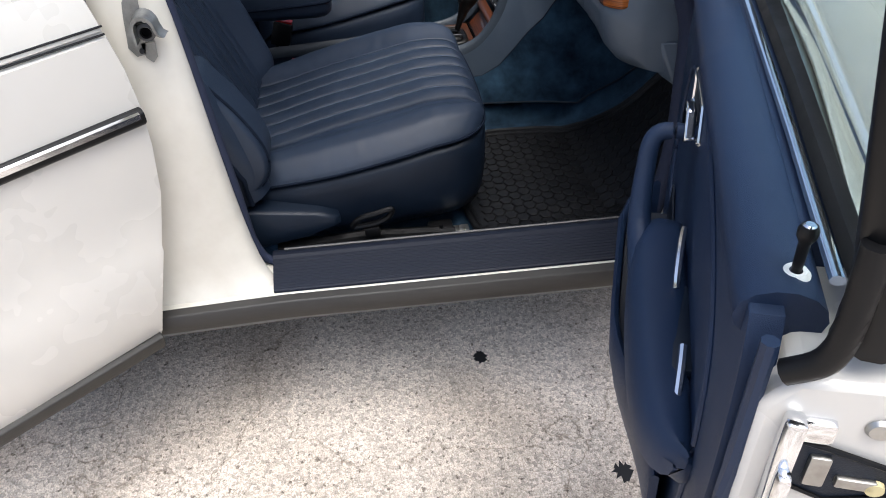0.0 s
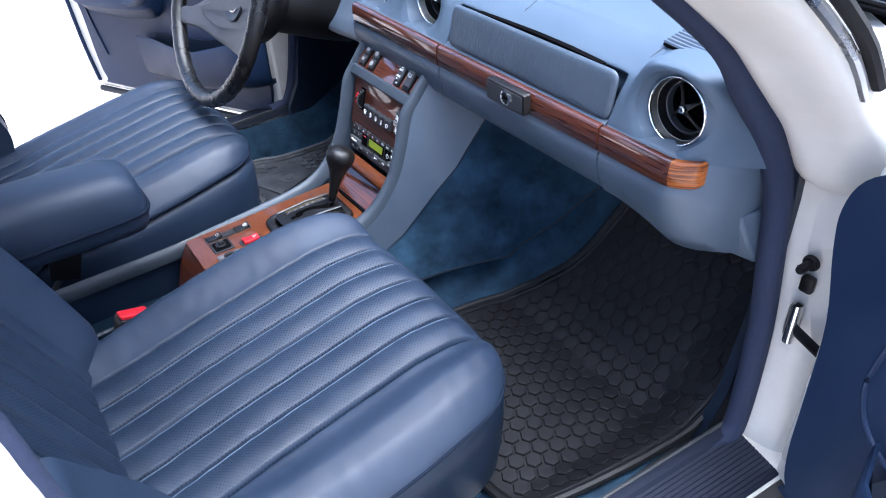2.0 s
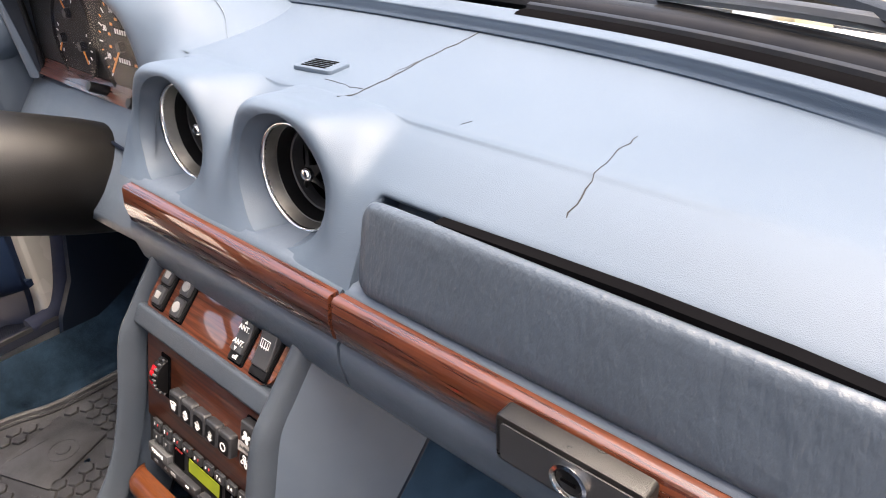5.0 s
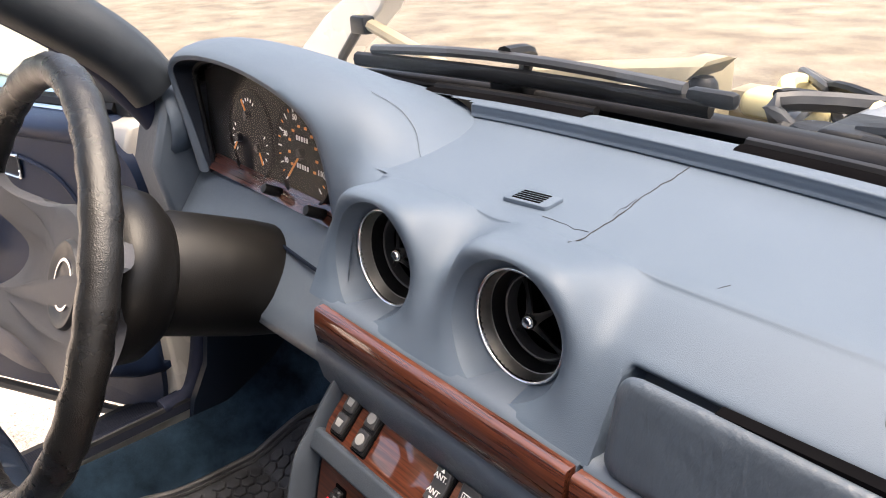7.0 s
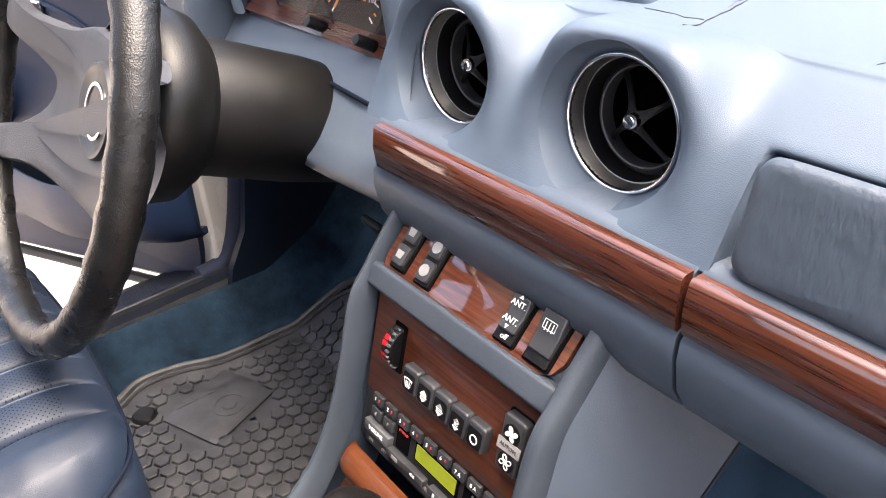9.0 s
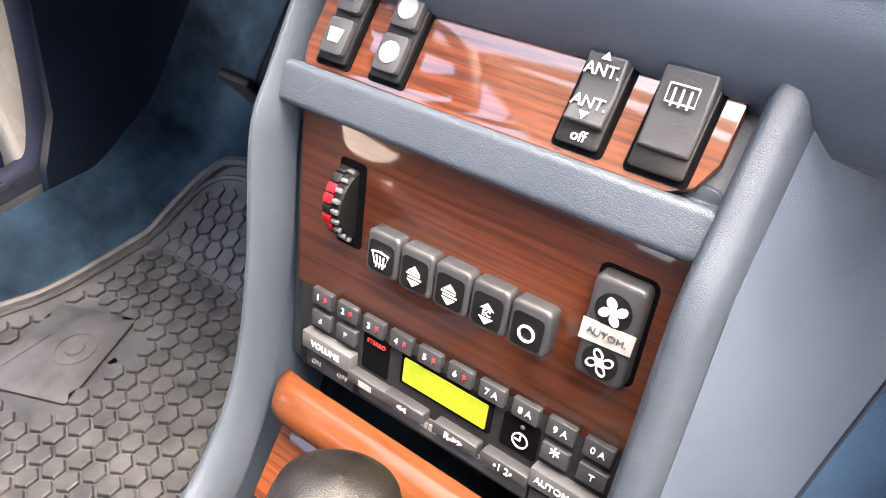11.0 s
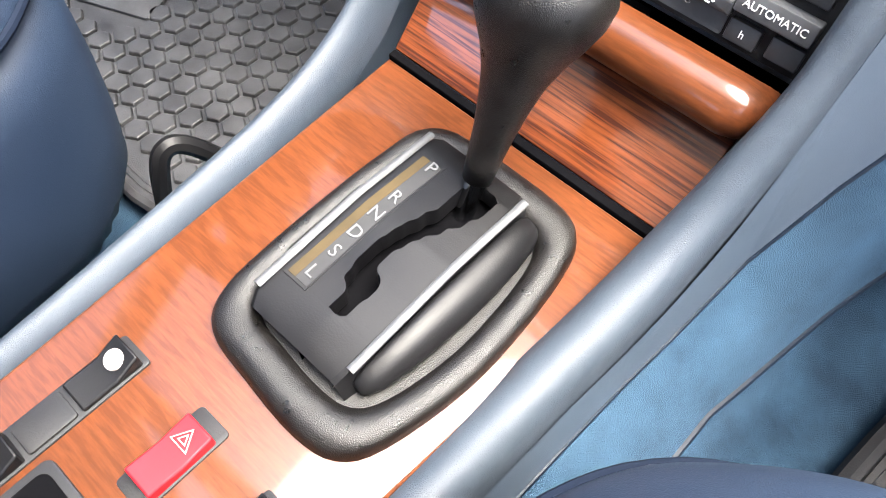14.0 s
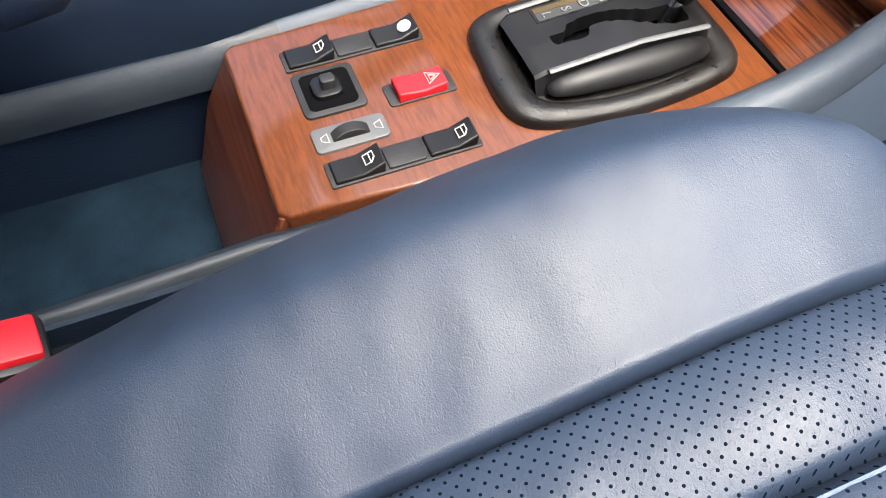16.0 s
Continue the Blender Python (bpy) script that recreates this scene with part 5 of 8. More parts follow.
    for b in np.linspace(0, 1, 10):
        w = BW * interp(b, (0, 0.25, 0.7, 1), (0.90, 1.0, 1.04, 0.86))
        o = B0 + lean * (H * b)
        rings.append([o + Vector((x, 0, 0)) + fwd * f for x, f in ((w, edge_f(b) - 0.002), (w * 1.005, 0.0), (w * 0.995, -0.03), (w * 0.95, -0.065), (0, -0.09), (-w * 0.95, -0.065), (-w * 0.995, -0.03), (-w * 1.005, 0.0), (-w, edge_f(b) - 0.002))])
    part("backrest_shell", loft(rings), SIDE, seat, "navy vinyl back shell", sharp=70)
    # padded wedge where the backrest laps over the cushion
    ox = cx + side * 0.256
    q = [(-0.735, 0.50), (-0.715, 0.70), (-0.690, 0.735), (-0.662, 0.700), (-0.632, 0.655), (-0.606, 0.600), (-0.600, 0.560), (-0.612, 0.525), (-0.648, 0.492), (-0.690, 0.478)]
    q = smooth_path([(0, y, z) for y, z in q], 4, loop=True)
    rings = [[Vector((ox + side * x, -0.665 + (p.y + 0.665) * k, 0.585 + (p.z - 0.585) * k + dz)) for p in q] for x, k in ((-0.085, 1.0), (-0.012, 1.0), (0.004, 0.985), (0.012, 0.94), (0.016, 0.86), (0.017, 0.5))]
    part("backrest_wedge", loft(rings), LEATHER, seat, "padded navy leather side wedge", sharp=70)
    part("wedge_piping", tube([Vector((ox + side * 0.001, p.y, p.z + dz)) for p in q], 0.003, 6, loop=True), PIPING, seat)
    q = [(-0.70, 0.455), (-0.672, 0.47), (-0.60, 0.458), (-0.53, 0.446), (-0.495, 0.432), (-0.492, 0.415), (-0.55, 0.395), (-0.66, 0.38), (-0.70, 0.39)]
    rings = [[Vector((ox + side * x, cy + (y - cy) * k, 0.425 + (z - 0.425) * k + dz)) for y, z in q] for cy in (-0.6,) for x, k in ((-0.03, 1.0), (0.006, 1.0), (0.014, 0.93), (0.016, 0.85))]
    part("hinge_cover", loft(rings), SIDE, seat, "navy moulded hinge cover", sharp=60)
    for fy in (-0.30, -0.56):
        part("seat_foot", box((ox - side * 0.02, fy, 0.335 + dz), (0.035, 0.05, 0.05), 0.006), BLACK, seat)
    part("release_lever", tube(smooth_path([(ox + side * 0.018, -0.47, 0.408 + dz), (ox + side * 0.028, -0.455, 0.432 + dz), (ox + side * 0.030, -0.425, 0.440 + dz), (ox + side * 0.028, -0.395, 0.444 + dz), (ox + side * 0.024, -0.402, 0.425 + dz), (ox + side * 0.022, -0.43, 0.412 + dz)], 6, loop=True), 0.0055, 8, loop=True), BLACK, seat, "black wire release lever")
    part("lever_pivot", box((ox + side * 0.018, -0.435, 0.395 + dz), (0.02, 0.03, 0.02), 0.004), BLACK, seat)
    # floor rail with end bracket
    rx = cx + side * 0.252
    rail = part("seat_rail", tube([(rx, -0.62, 0.362 + dz), (rx, -0.45, 0.366 + dz), (rx, -0.31, 0.352 + dz), (rx, -0.275, 0.345 + dz)], 0.014, 8, flat=0.9), BLACK, seat, "black floor rail")
    part("rail_bracket", box((rx - side * 0.002, -0.272, 0.346 + dz), (0.028, 0.055, 0.014), 0.003, m=None), STEEL, rail, "zinc end bracket")
    part("bolt", lathe([(0.0, 0.007), (0.006, 0.007), (0.007, 0.003), (0.007, 0)], 6, pose(rx, -0.258, 0.353 + dz)), STEEL, rail)
    part("rail_pin", lathe([(0.0, 0.010), (0.004, 0.010), (0.004, 0)], 8, pose(rx, -0.30, 0.360 + dz)), BLACK, rail)
    return seat


front_seat(1)
front_seat(-1)


def seat_hoop():
    h = thing("seat_height_lever", "black wire hoop lever beside the driver seat", "lever", (-0.175, -0.22, 0.33))
    pts = smooth_path([(-0.172, -0.245, 0.335), (-0.171, -0.232, 0.400), (-0.172, -0.221, 0.424), (-0.168, -0.205, 0.418), (-0.155, -0.180, 0.375), (-0.148, -0.170, 0.330)], 6)
    part("hoop", tube(pts, 0.006, 8), BLACK, h)


seat_hoop()


def armrest():
    a = thing("folding_armrest", "padded navy leather armrest folded down between the seats", "armrest", (-0.06, -0.66, 0.57))
    rings, hw = [], 0.058
    for y, w, zt, zb in ((-0.464, 0.030, 0.640, 0.590), (-0.468, 0.046, 0.660, 0.578), (-0.480, 0.056, 0.675, 0.570), (-0.505, 0.059, 0.684, 0.567), (-0.60, 0.060, 0.690, 0.570), (-0.72, 0.060, 0.692, 0.578), (-0.84, 0.058, 0.69, 0.575)):
        r = []
        for k in range(20):
            t = 2 * math.pi * k / 20
            c, s = math.cos(t), math.sin(t)
            r.append(Vector((-0.052 + w * abs(c) ** 0.55 * (1 if c > 0 else -1), y, (zt + zb) / 2 + (zt - zb) / 2 * abs(s) ** 0.6 * (1 if s > 0 else -1))))
        rings.append(r)
    part("pad", loft(rings), LEATHER, a, sharp=70)
    pip = [(-0.052 - 0.060, -0.80, 0.612), (-0.052 - 0.061, -0.6, 0.612), (-0.052 - 0.058, -0.494, 0.613), (-0.052 - 0.045, -0.466, 0.614), (-0.052, -0.461, 0.614), (-0.052 + 0.045, -0.466, 0.614), (-0.052 + 0.058, -0.494, 0.613), (-0.052 + 0.061, -0.6, 0.612), (-0.052 + 0.060, -0.80, 0.612)]
    part("piping", tube(smooth_path(pip, 5), 0.004, 8), PIPING, a)


armrest()


def buckle(x, y, z, turn, group="belt buckles"):
    b = thing("seat_belt_buckle", "black seat belt buckle with red press button", "belt buckle", (x, y, z - 0.06), group=group)
    m = pose(x, y, z, -18, 0, turn)
    part("housing", box((0, 0, -0.02), (0.030, 0.050, 0.065), 0.004, 2, m), BLACK, b)
    part("press_button", box((0, 0.0, 0.013), (0.022, 0.044, 0.008), 0.002, 2, m), RED, b, "red press button")
    part("stalk", tube([m @ Vector((0, 0, -0.04)), m @ Vector((0, -0.02, -0.09)), m @ Vector((0, -0.05, -0.14))], 0.012, 8, flat=0.4), BLACK, b)


buckle(0.105, -0.555, 0.500, 8)
buckle(-0.135, -0.60, 0.515, -6)

# ---- dashboard ----
dash = thing("dashboard", "blue-grey vinyl dashboard with cracked top and wood trim", "dashboard", (0, 0.15, 0.60))
VENTS = [(-0.074, 0.851), (0.074, 0.851), (0.597, 0.850)]


def bend(x):
    """How far the dash end turns away from the cabin."""
    q = max(0, (abs(x) - 0.615) / 0.055)
    return 0.055 * q * q


def pod(x):
    """1 at the middle of a vent, 0 between them."""
    return max(math.exp(-(((x - vx) / 0.0580) ** 6)) for vx, vz in VENTS)


def dash_rear(x):
    return 0.345 - 0.21 * min(1, abs(x) / 0.66) ** 2.6


TOP_FLAT = [(0.112, 0.8940), (0.090, 0.8905), (0.070, 0.8835), (0.052, 0.8738), (0.042, 0.8665)]
FACE_FLAT = [(0.034, 0.857), (0.0245, 0.842), (0.0140, 0.822), (0.0070, 0.8085)]
TOP_POD = [(0.112, 0.8950), (0.092, 0.8980), (0.070, 0.9015), (0.052, 0.9045), (0.038, 0.9045)]
FACE_POD = [(0.0300, 0.896), (0.0270, 0.862), (0.0205, 0.830), (0.0070, 0.8085)]
FACE_OPEN = [(0.046, 0.862), (0.060, 0.860), (0.047, 0.840), (0.060, 0.811)]


def pad_line(x, opened=False):
    """The dash pad cut at x, from the screen to the wood strip."""
    rear = dash_rear(x)
    p = [(rear, 0.902), (max(rear - 0.030, 0.145), 0.9135), (max(rear - 0.060, 0.140), 0.9130), (max(rear - 0.0635, 0.134), 0.9085), (max(rear - 0.0655, 0.128), 0.9000), (max(rear - 0.080, 0.120), 0.8970)]
    w = pod(x)
    mix = lambda A, B: [(a[0] + (b[0] - a[0]) * w, a[1] + (b[1] - a[1]) * w) for a, b in zip(A, B)]
    p = p + mix(TOP_FLAT, TOP_POD) + (FACE_OPEN if opened else mix(FACE_FLAT, FACE_POD))
    e = bend(x)
    # the outer vent stands a little proud
    o = 0.011 * math.exp(-(((x - 0.600) / 0.082) ** 6))
    p = p[:9] + [(y - o * k, z) for (y, z), k in zip(p[9:], (0.5, 0.9, 1.0, 1.0, 0.6, 0.0))]
    return smooth_path([(x, y + e * (1 if y < 0.12 else 0.3), z - 0.22 * e) for y, z in p], 5)


def face_y(x, z):
    """Depth of the pad's face at a height."""
    line = pad_line(x)[30:]
    best = max(range(len(line)), key=lambda i: line[i].z)
    seg = line[best:][::-1]
    return interp(z, [q.z for q in seg], [q.y for q in seg])


def dish(a):
    """Outer radius of the bowl round a vent, by its angle."""
    s = math.sin(a)
    return 0.0500 - (0.0095 * s * s if s < 0 else 0.0010 * s * s)


def fillet(g):
    """How the pad rolls into a bowl at a distance g from its edge."""
    return 0.0035 * max(0, 1 - max(g, 0) / 0.011) ** 2


def build_pad():
    xs = [-0.686 + 1.372 * k / 420 for k in range(421)]
    bm = bmesh.new()
    vs = [[bm.verts.new(p) for p in pad_line(x, 0.164 < x < 0.515)] for x in xs]
    top = 32

    def gap(co):
        """How far a point of the face lies outside the nearest bowl."""
        best = 1.0
        for vx, vz in VENTS:
            dx, dz = co.x - vx, co.z - vz
            if abs(dx) < 0.08:
                best = min(best, math.hypot(dx, dz) - dish(math.atan2(dz, dx)))
        return best

    for line in vs:
        for v in line[top:]:
            g = gap(v.co)
            if -0.004 < g < 0.011 and v.co.y < 0.06:
                v.co.y += fillet(g)
    for i in range(len(xs) - 1):
        for j in range(len(vs[0]) - 1):
            q = (vs[i][j], vs[i + 1][j], vs[i + 1][j + 1], vs[i][j + 1])
            c = (q[0].co + q[2].co) / 2
            if (c.x < -0.215 and c.y < 0.275) or (c.x < -0.142 and c.y < 0.10):
                continue
            if j >= top and c.y < 0.06 and min(gap(v.co) for v in q) < -0.0022:
                continue
            bm.faces.new(q)
    bmesh.ops.delete(bm, geom=[v for v in bm.verts if not v.link_faces], context="VERTS")
    # draw the rim of each hole onto its bowl
    for v in bm.verts:
        if v.is_boundary and v.co.y < 0.06:
            for vx, vz in VENTS:
                dx, dz = v.co.x - vx, v.co.z - vz
                r = math.hypot(dx, dz)
                if r < 0.062:
                    k = dish(math.atan2(dz, dx)) / r
                    x, z = vx + dx * k, vz + dz * k
                    if z > 0.8088 and r - dish(math.atan2(dz, dx)) < 0.004:
                        v.co = Vector((x, face_y(x, z) + fillet(0), z))
    part("top_pad", bm, DASH, dash, "blue-grey grained vinyl top pad", sharp=75)


build_pad()


def lower_pad():
    """Padded band under the wood strip."""
    def band(x0, x1, n=24, end=False):
        rings = []
        for k in range(n + 1):
            x = x0 + (x1 - x0) * k / n
            back = bend(x)
            prof = [(0.012, 0.813), (0.004, 0.807), (0.002, 0.777), (-0.004, 0.771), (-0.005, 0.758), (0.000, 0.735), (0.012, 0.715), (0.034, 0.700), (0.075, 0.690), (0.20, 0.68), (0.20, 0.80)]
            rings.append([Vector((x, y + back, z)) for y, z in prof])
        return loft(rings)
    part("lower_pad", band(-0.120, 0.1585, 20), DASH_D, dash, "padded blue-grey knee band", sharp=60)
    part("lower_pad", band(0.1615, 0.5135, 20), DASH_D, dash, "padded blue-grey knee band", sharp=60)
    # rounded end piece
    rings = []
    for k in range(15):
        x = 0.5165 + 0.1555 * k / 14
        back = bend(x)
        drop = 0.22 * back
        e = sstep(0.53, 0.66, x)
        prof = [(0.012, 0.813), (0.004, 0.807), (0.002, 0.777), (-0.004, 0.771), (-0.005, 0.758), (-0.002 * e, 0.735), (0.012 - 0.008 * e, 0.712 - 0.008 * e), (0.034 - 0.012 * e, 0.694 - 0.014 * e), (0.075, 0.684 - 0.016 * e), (0.20, 0.68), (0.20, 0.80)]
        rings.append([Vector((x, y + back, z - drop)) for y, z in prof])
    part("lower_pad", loft(rings), DASH_D, dash, "rounded blue-grey dash end", sharp=60)
    part("dash_bracket", loft([[Vector((0.60, 0.055, 0.70)), Vector((0.672, 0.085, 0.72)), Vector((0.69, 0.16, 0.72)), Vector((0.60, 0.16, 0.70))], [Vector((0.655, 0.100, 0.650)), Vector((0.690, 0.112, 0.645)), Vector((0.695, 0.16, 0.645)), Vector((0.65, 0.16, 0.65))]]), DASH_D, dash, bevel=0.004)


lower_pad()


def wood_strip(x0, x1, curl=False):
    rings = []
    n = 30
    for k in range(n + 1):
        x = x0 + (x1 - x0) * k / n
        back = bend(x)
        zt, zb = 0.8095, 0.7750
        if curl and k > n - 4:
            e = (k - n + 4) / 4
            zt, zb = zt - 0.004 * e * e, zb + 0.004 * e * e
        rings.append([Vector((x, y + back, z)) for y, z in ((0.004, zb), (-0.0035, zb), (-0.0055, zb + 0.002), (-0.0075, (zt + zb) / 2), (-0.0055, zt - 0.002), (-0.0035, zt), (0.004, zt))])
    return loft(rings)


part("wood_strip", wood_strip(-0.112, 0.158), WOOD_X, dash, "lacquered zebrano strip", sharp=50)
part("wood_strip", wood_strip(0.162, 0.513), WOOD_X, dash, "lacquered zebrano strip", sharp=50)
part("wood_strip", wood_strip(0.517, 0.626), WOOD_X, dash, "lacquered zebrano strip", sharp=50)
# sunlit end of the strip, lit by its colour
part("wood_end_cap", wood_strip(0.6262, 0.653, True), WOOD_SUNLIT, dash, "cross-grained end cap, sunlight painted in as bright orange", sharp=50)


def glove_box():
    out = rrect(0.345, 0.062, 0.012, 5)
    rings = []
    for t, off in ((0.006, 0.0), (0.012, 0.0), (0.0165, 0.002), (0.018, 0.006)):
        rings.append([Vector((0.3425 + x * (1 - off / 0.17), 0.024 - t + 0.22 * (y + 0.031) * 0.9, 0.8410 + y * (1 - off / 0.031))) for x, y in out])
    g = part("glove_box_door", loft(rings), GLOVE, dash, "scuffed blue-grey glove box lid", sharp=50, subsurf=1)
    gap = [(0.225, -0.001), (0.29, 0.0012), (0.350, 0.0026), (0.42, 0.0020), (0.48, -0.001)]
    # black wedge and block put in for the dark gap and hollow
    part("glove_gap", loft([[Vector((x, y, 0.8725 + q)) for y, q in ((0.0335, -0.004), (0.026, -0.002), (0.0262, h), (0.0345, h))] for x, h in gap]), VOID, dash, "black wedge for the shaded gap above the lid")
    part("glove_box_dark", box((0.345, 0.10, 0.835), (0.33, 0.06, 0.06)), VOID, dash)
    m = basis((0.347, -0.0085, 0.7945), (1, 0, 0), (0, 0, 1))
    lt = part("glove_latch", plate(rrect(0.084, 0.031, 0.003, 3), 0.012, m, 0.002), BLACK_G, dash, "black embossed glove box latch")
    part("latch_frame", plate(rrect(0.076, 0.024, 0.003, 3), 0.0008, m @ pose(0, 0, 0.012), 0.0), SLATE, lt)
    part("lock_ring", lathe([(0.0105, 0.0), (0.0105, 0.003), (0.0085, 0.0035), (0.0078, 0.001)], 26, m @ pose(0.004, 0, 0.012)), CHROME, lt, "chrome lock ring")
    part("lock_core", lathe([(0.0, 0.0015), (0.007, 0.0015), (0.0078, 0.0)], 20, m @ pose(0.004, 0, 0.012)), BLACK, lt)
    part("key_slot", box((0.004, 0, 0.0142), (0.0085, 0.0016, 0.0008), 0, m=m), VOID, lt)


glove_box()


def vent(x, z, y=0.031, scale=1.0, bowl=True):
    m = basis((x, y, z), (1, 0, 0), Vector((0, 0.06, 1)))  # local z points to the cabin
    m = m @ Matrix.Scale(scale, 4)
    if bowl:
        rings = []
        for s in (0.0, 0.05, 0.12, 0.22, 0.35, 0.5, 0.65, 0.8, 0.9, 1.0):
            ring = []
            for k in range(72):
                a = 2 * math.pi * k / 72
                r0 = dish(a) + 0.0006
                ex, ez = x + r0 * math.cos(a), z + r0 * math.sin(a)
                edge = Vector((ex, face_y(ex, max(ez, 0.8088)) + fillet(0), ez))
                low = m @ Vector((0.0412 * math.cos(a), 0.0412 * math.sin(a), -0.0140))
                p = edge.lerp(low, s)
                p.y = edge.y + (low.y - edge.y) * (1 - (1 - s) ** 1.35)
                ring.append(p)
            rings.append(ring)
        v = part("air_vent", loft(rings, True, False), DASH, dash, "round vent in a moulded bowl", sharp=80)
    else:
        v = part("air_vent", lathe([(0.044, -0.070), (0.052, -0.048), (0.0590, -0.024), (0.0605, -0.005), (0.0545, 0.0005), (0.0480, -0.006), (0.0412, -0.020)], 48, m), DASH, dash, "round vent in a moulded cowl", sharp=80)
    part("bezel_ring", lathe([(0.0416, -0.0165), (0.0414, -0.0120), (0.0406, -0.0106), (0.0392, -0.0106), (0.0385, -0.0120), (0.0382, -0.016)], 64, m), CHROME, v, "bright vent ring", sharp=80)
    part("vent_barrel", lathe([(0.0384, -0.0135), (0.0372, -0.0230), (0.0366, -0.0232)], 56, m), STEEL, v, "satin grey barrel", sharp=40)
    part("vent_throat", lathe([(0.0368, -0.0230), (0.0350, -0.0350), (0.0318, -0.0352)], 48, m), BLACK, v, sharp=40)
    part("inner_ring", lathe([(0.0322, -0.0360), (0.0318, -0.0318), (0.0306, -0.0312), (0.0298, -0.0320), (0.0296, -0.042)], 48, m), SLATE, v, sharp=40)
    # darkness of the duct painted as a black cup
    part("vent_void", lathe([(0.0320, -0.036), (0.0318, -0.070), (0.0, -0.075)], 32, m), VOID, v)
    for k in range(4):
        a = 0.62 + 2 * math.pi * k / 4
        rings = []
        for r, w, h in ((0.0030, 0.0050, -0.0235), (0.008, 0.0028, -0.0270), (0.016, 0.0018, -0.0310), (0.024, 0.0019, -0.0345), (0.0305, 0.0026, -0.0365)):
            b = a + 0.10 * (r / 0.03) ** 2
            c, t = Vector((r * math.cos(b), r * math.sin(b), h)), Vector((-math.sin(b), math.cos(b), 0))
            rings.append([m @ (c + t * w), m @ (c + Vector((0, 0, 0.0016))), m @ (c - t * w), m @ (c - Vector((0, 0, 0.004)))])
        part("spoke", loft(rings), BLACK, v, sharp=60)
    part("hub", lathe([(0.0, -0.0188), (0.0036, -0.0192), (0.0050, -0.0208), (0.0054, -0.0225), (0.0058, -0.030)], 20, m), CHROME, v, "bright hub button")
    return v


vent(-0.074, 0.851, 0.0325)
vent(0.074, 0.851, 0.0310)
vent(0.597, 0.850, 0.0190)
vent(-0.660, 0.850, 0.085, 0.85, bowl=False)


def end_cheek():
    """Dash end round the outer vent, rising to the speaker grille."""
    rim = [(0.522, 0.085), (0.500, 0.195), (0.535, 0.205), (0.640, 0.085), (0.630, 0.066)]
    m = Matrix.Translation((0, 0, 0.8925))
    g = part("speaker_grille", plate(rim, 0.003, m, 0.001), VOID, dash, "slotted dash corner speaker grille")
    n = 13
    for k in range(n):
        t = (k + 0.5) / n
        a = Vector((0.522, 0.085, 0)).lerp(Vector((0.500, 0.195, 0)), t)
        b = Vector((0.632, 0.070, 0)).lerp(Vector((0.535, 0.205, 0)), t)
        part("grille_bar", tube([a + Vector((0, 0, 0.896)), b + Vector((0, 0, 0.8955))], 0.0026, 6), DASH_D, g)


end_cheek()


def defrost(x0, x1):
    n, top, low = 14, [], []
    for k in range(n + 1):
        x = x0 + (x1 - x0) * k / n
        y = dash_rear(x) - 0.044
        top.append(Vector((x, y + 0.013, 0.9150)))
        low.append(Vector((x, y, 0.9130)))
    s = part("defroster_slot", tube([(a + b) / 2 for a, b in zip(top, low)], 0.011, 8, flat=0.25), VOID, dash, "black defroster slot")
    part("slot_lip", tube([p + Vector((0, 0.006, 0.001)) for p in top], 0.006, 8, flat=0.8), BLACK, s)


defrost(-0.30, -0.085)
defrost(0.075, 0.45)


def sensor_grille():
    m = pose(0.001, 0.135, 0.8945, 0, 0, 8)
    g = part("sensor_grille", plate(rrect(0.042, 0.026, 0.004, 4), 0.0035, m, 0.001), DASH, dash, "small grey slotted dash grille")
    for k in range(5):
        part("slot", box((-0.001 + 0.0, -0.008 + 0.004 * k, 0.0036), (0.026, 0.002, 0.0008), 0, m=m), VOID, g)


sensor_grille()


def crack(points, r=0.0009, seed=1):
    rnd = random.Random(seed)
    pts = []
    P = [Vector(p) for p in points]
    for a, b in zip(P, P[1:]):
        n = max(2, int((b - a).length / 0.006))
        for k in range(n):
            pts.append(a.lerp(b, k / n) + Vector((rnd.uniform(-1, 1) * 0.0012, rnd.uniform(-1, 1) * 0.0012, 0)))
    pts.append(P[-1])
    for p in pts:
        line = [q for q in pad_line(p.x, True)[18:] if q.y > 0.0405]
        line.sort(key=lambda q: q.y)
        p.z = interp(p.y, [q.y for q in line], [q.z for q in line]) + 0.0002
    part("crack", tube(pts, r * 0.55, 5, radii=[0.55 * r * rnd.uniform(0.5, 1.2) for _ in pts]), CRACK, dash, "split in the vinyl")


crack([(0.055, 0.298, 0), (0.046, 0.285, 0), (0.050, 0.262, 0), (0.056, 0.216, 0), (0.060, 0.188, 0), (0.068, 0.153, 0), (0.074, 0.114, 0), (0.076, 0.100, 0), (0.078, 0.086, 0)], 0.0010, 2)
crack([(0.072, 0.116, 0), (0.060, 0.114, 0), (0.046, 0.116, 0), (0.028, 0.116, 0)], 0.0006, 3)
crack([(0.066, 0.152, 0), (0.062, 0.165, 0), (0.058, 0.190, 0)], 0.0005, 4)
crack([(0.292, 0.0425, 0), (0.289, 0.065, 0), (0.287, 0.089, 0), (0.282, 0.120, 0), (0.280, 0.150, 0)], 0.0008, 5)
crack([(0.176, 0.105, 0.893), (0.180, 0.114, 0.8935)], 0.0005, 6)
crack([(0.517, 0.045, 0.8695), (0.522, 0.060, 0.8785), (0.524, 0.085, 0.8905)], 0.0010, 7)


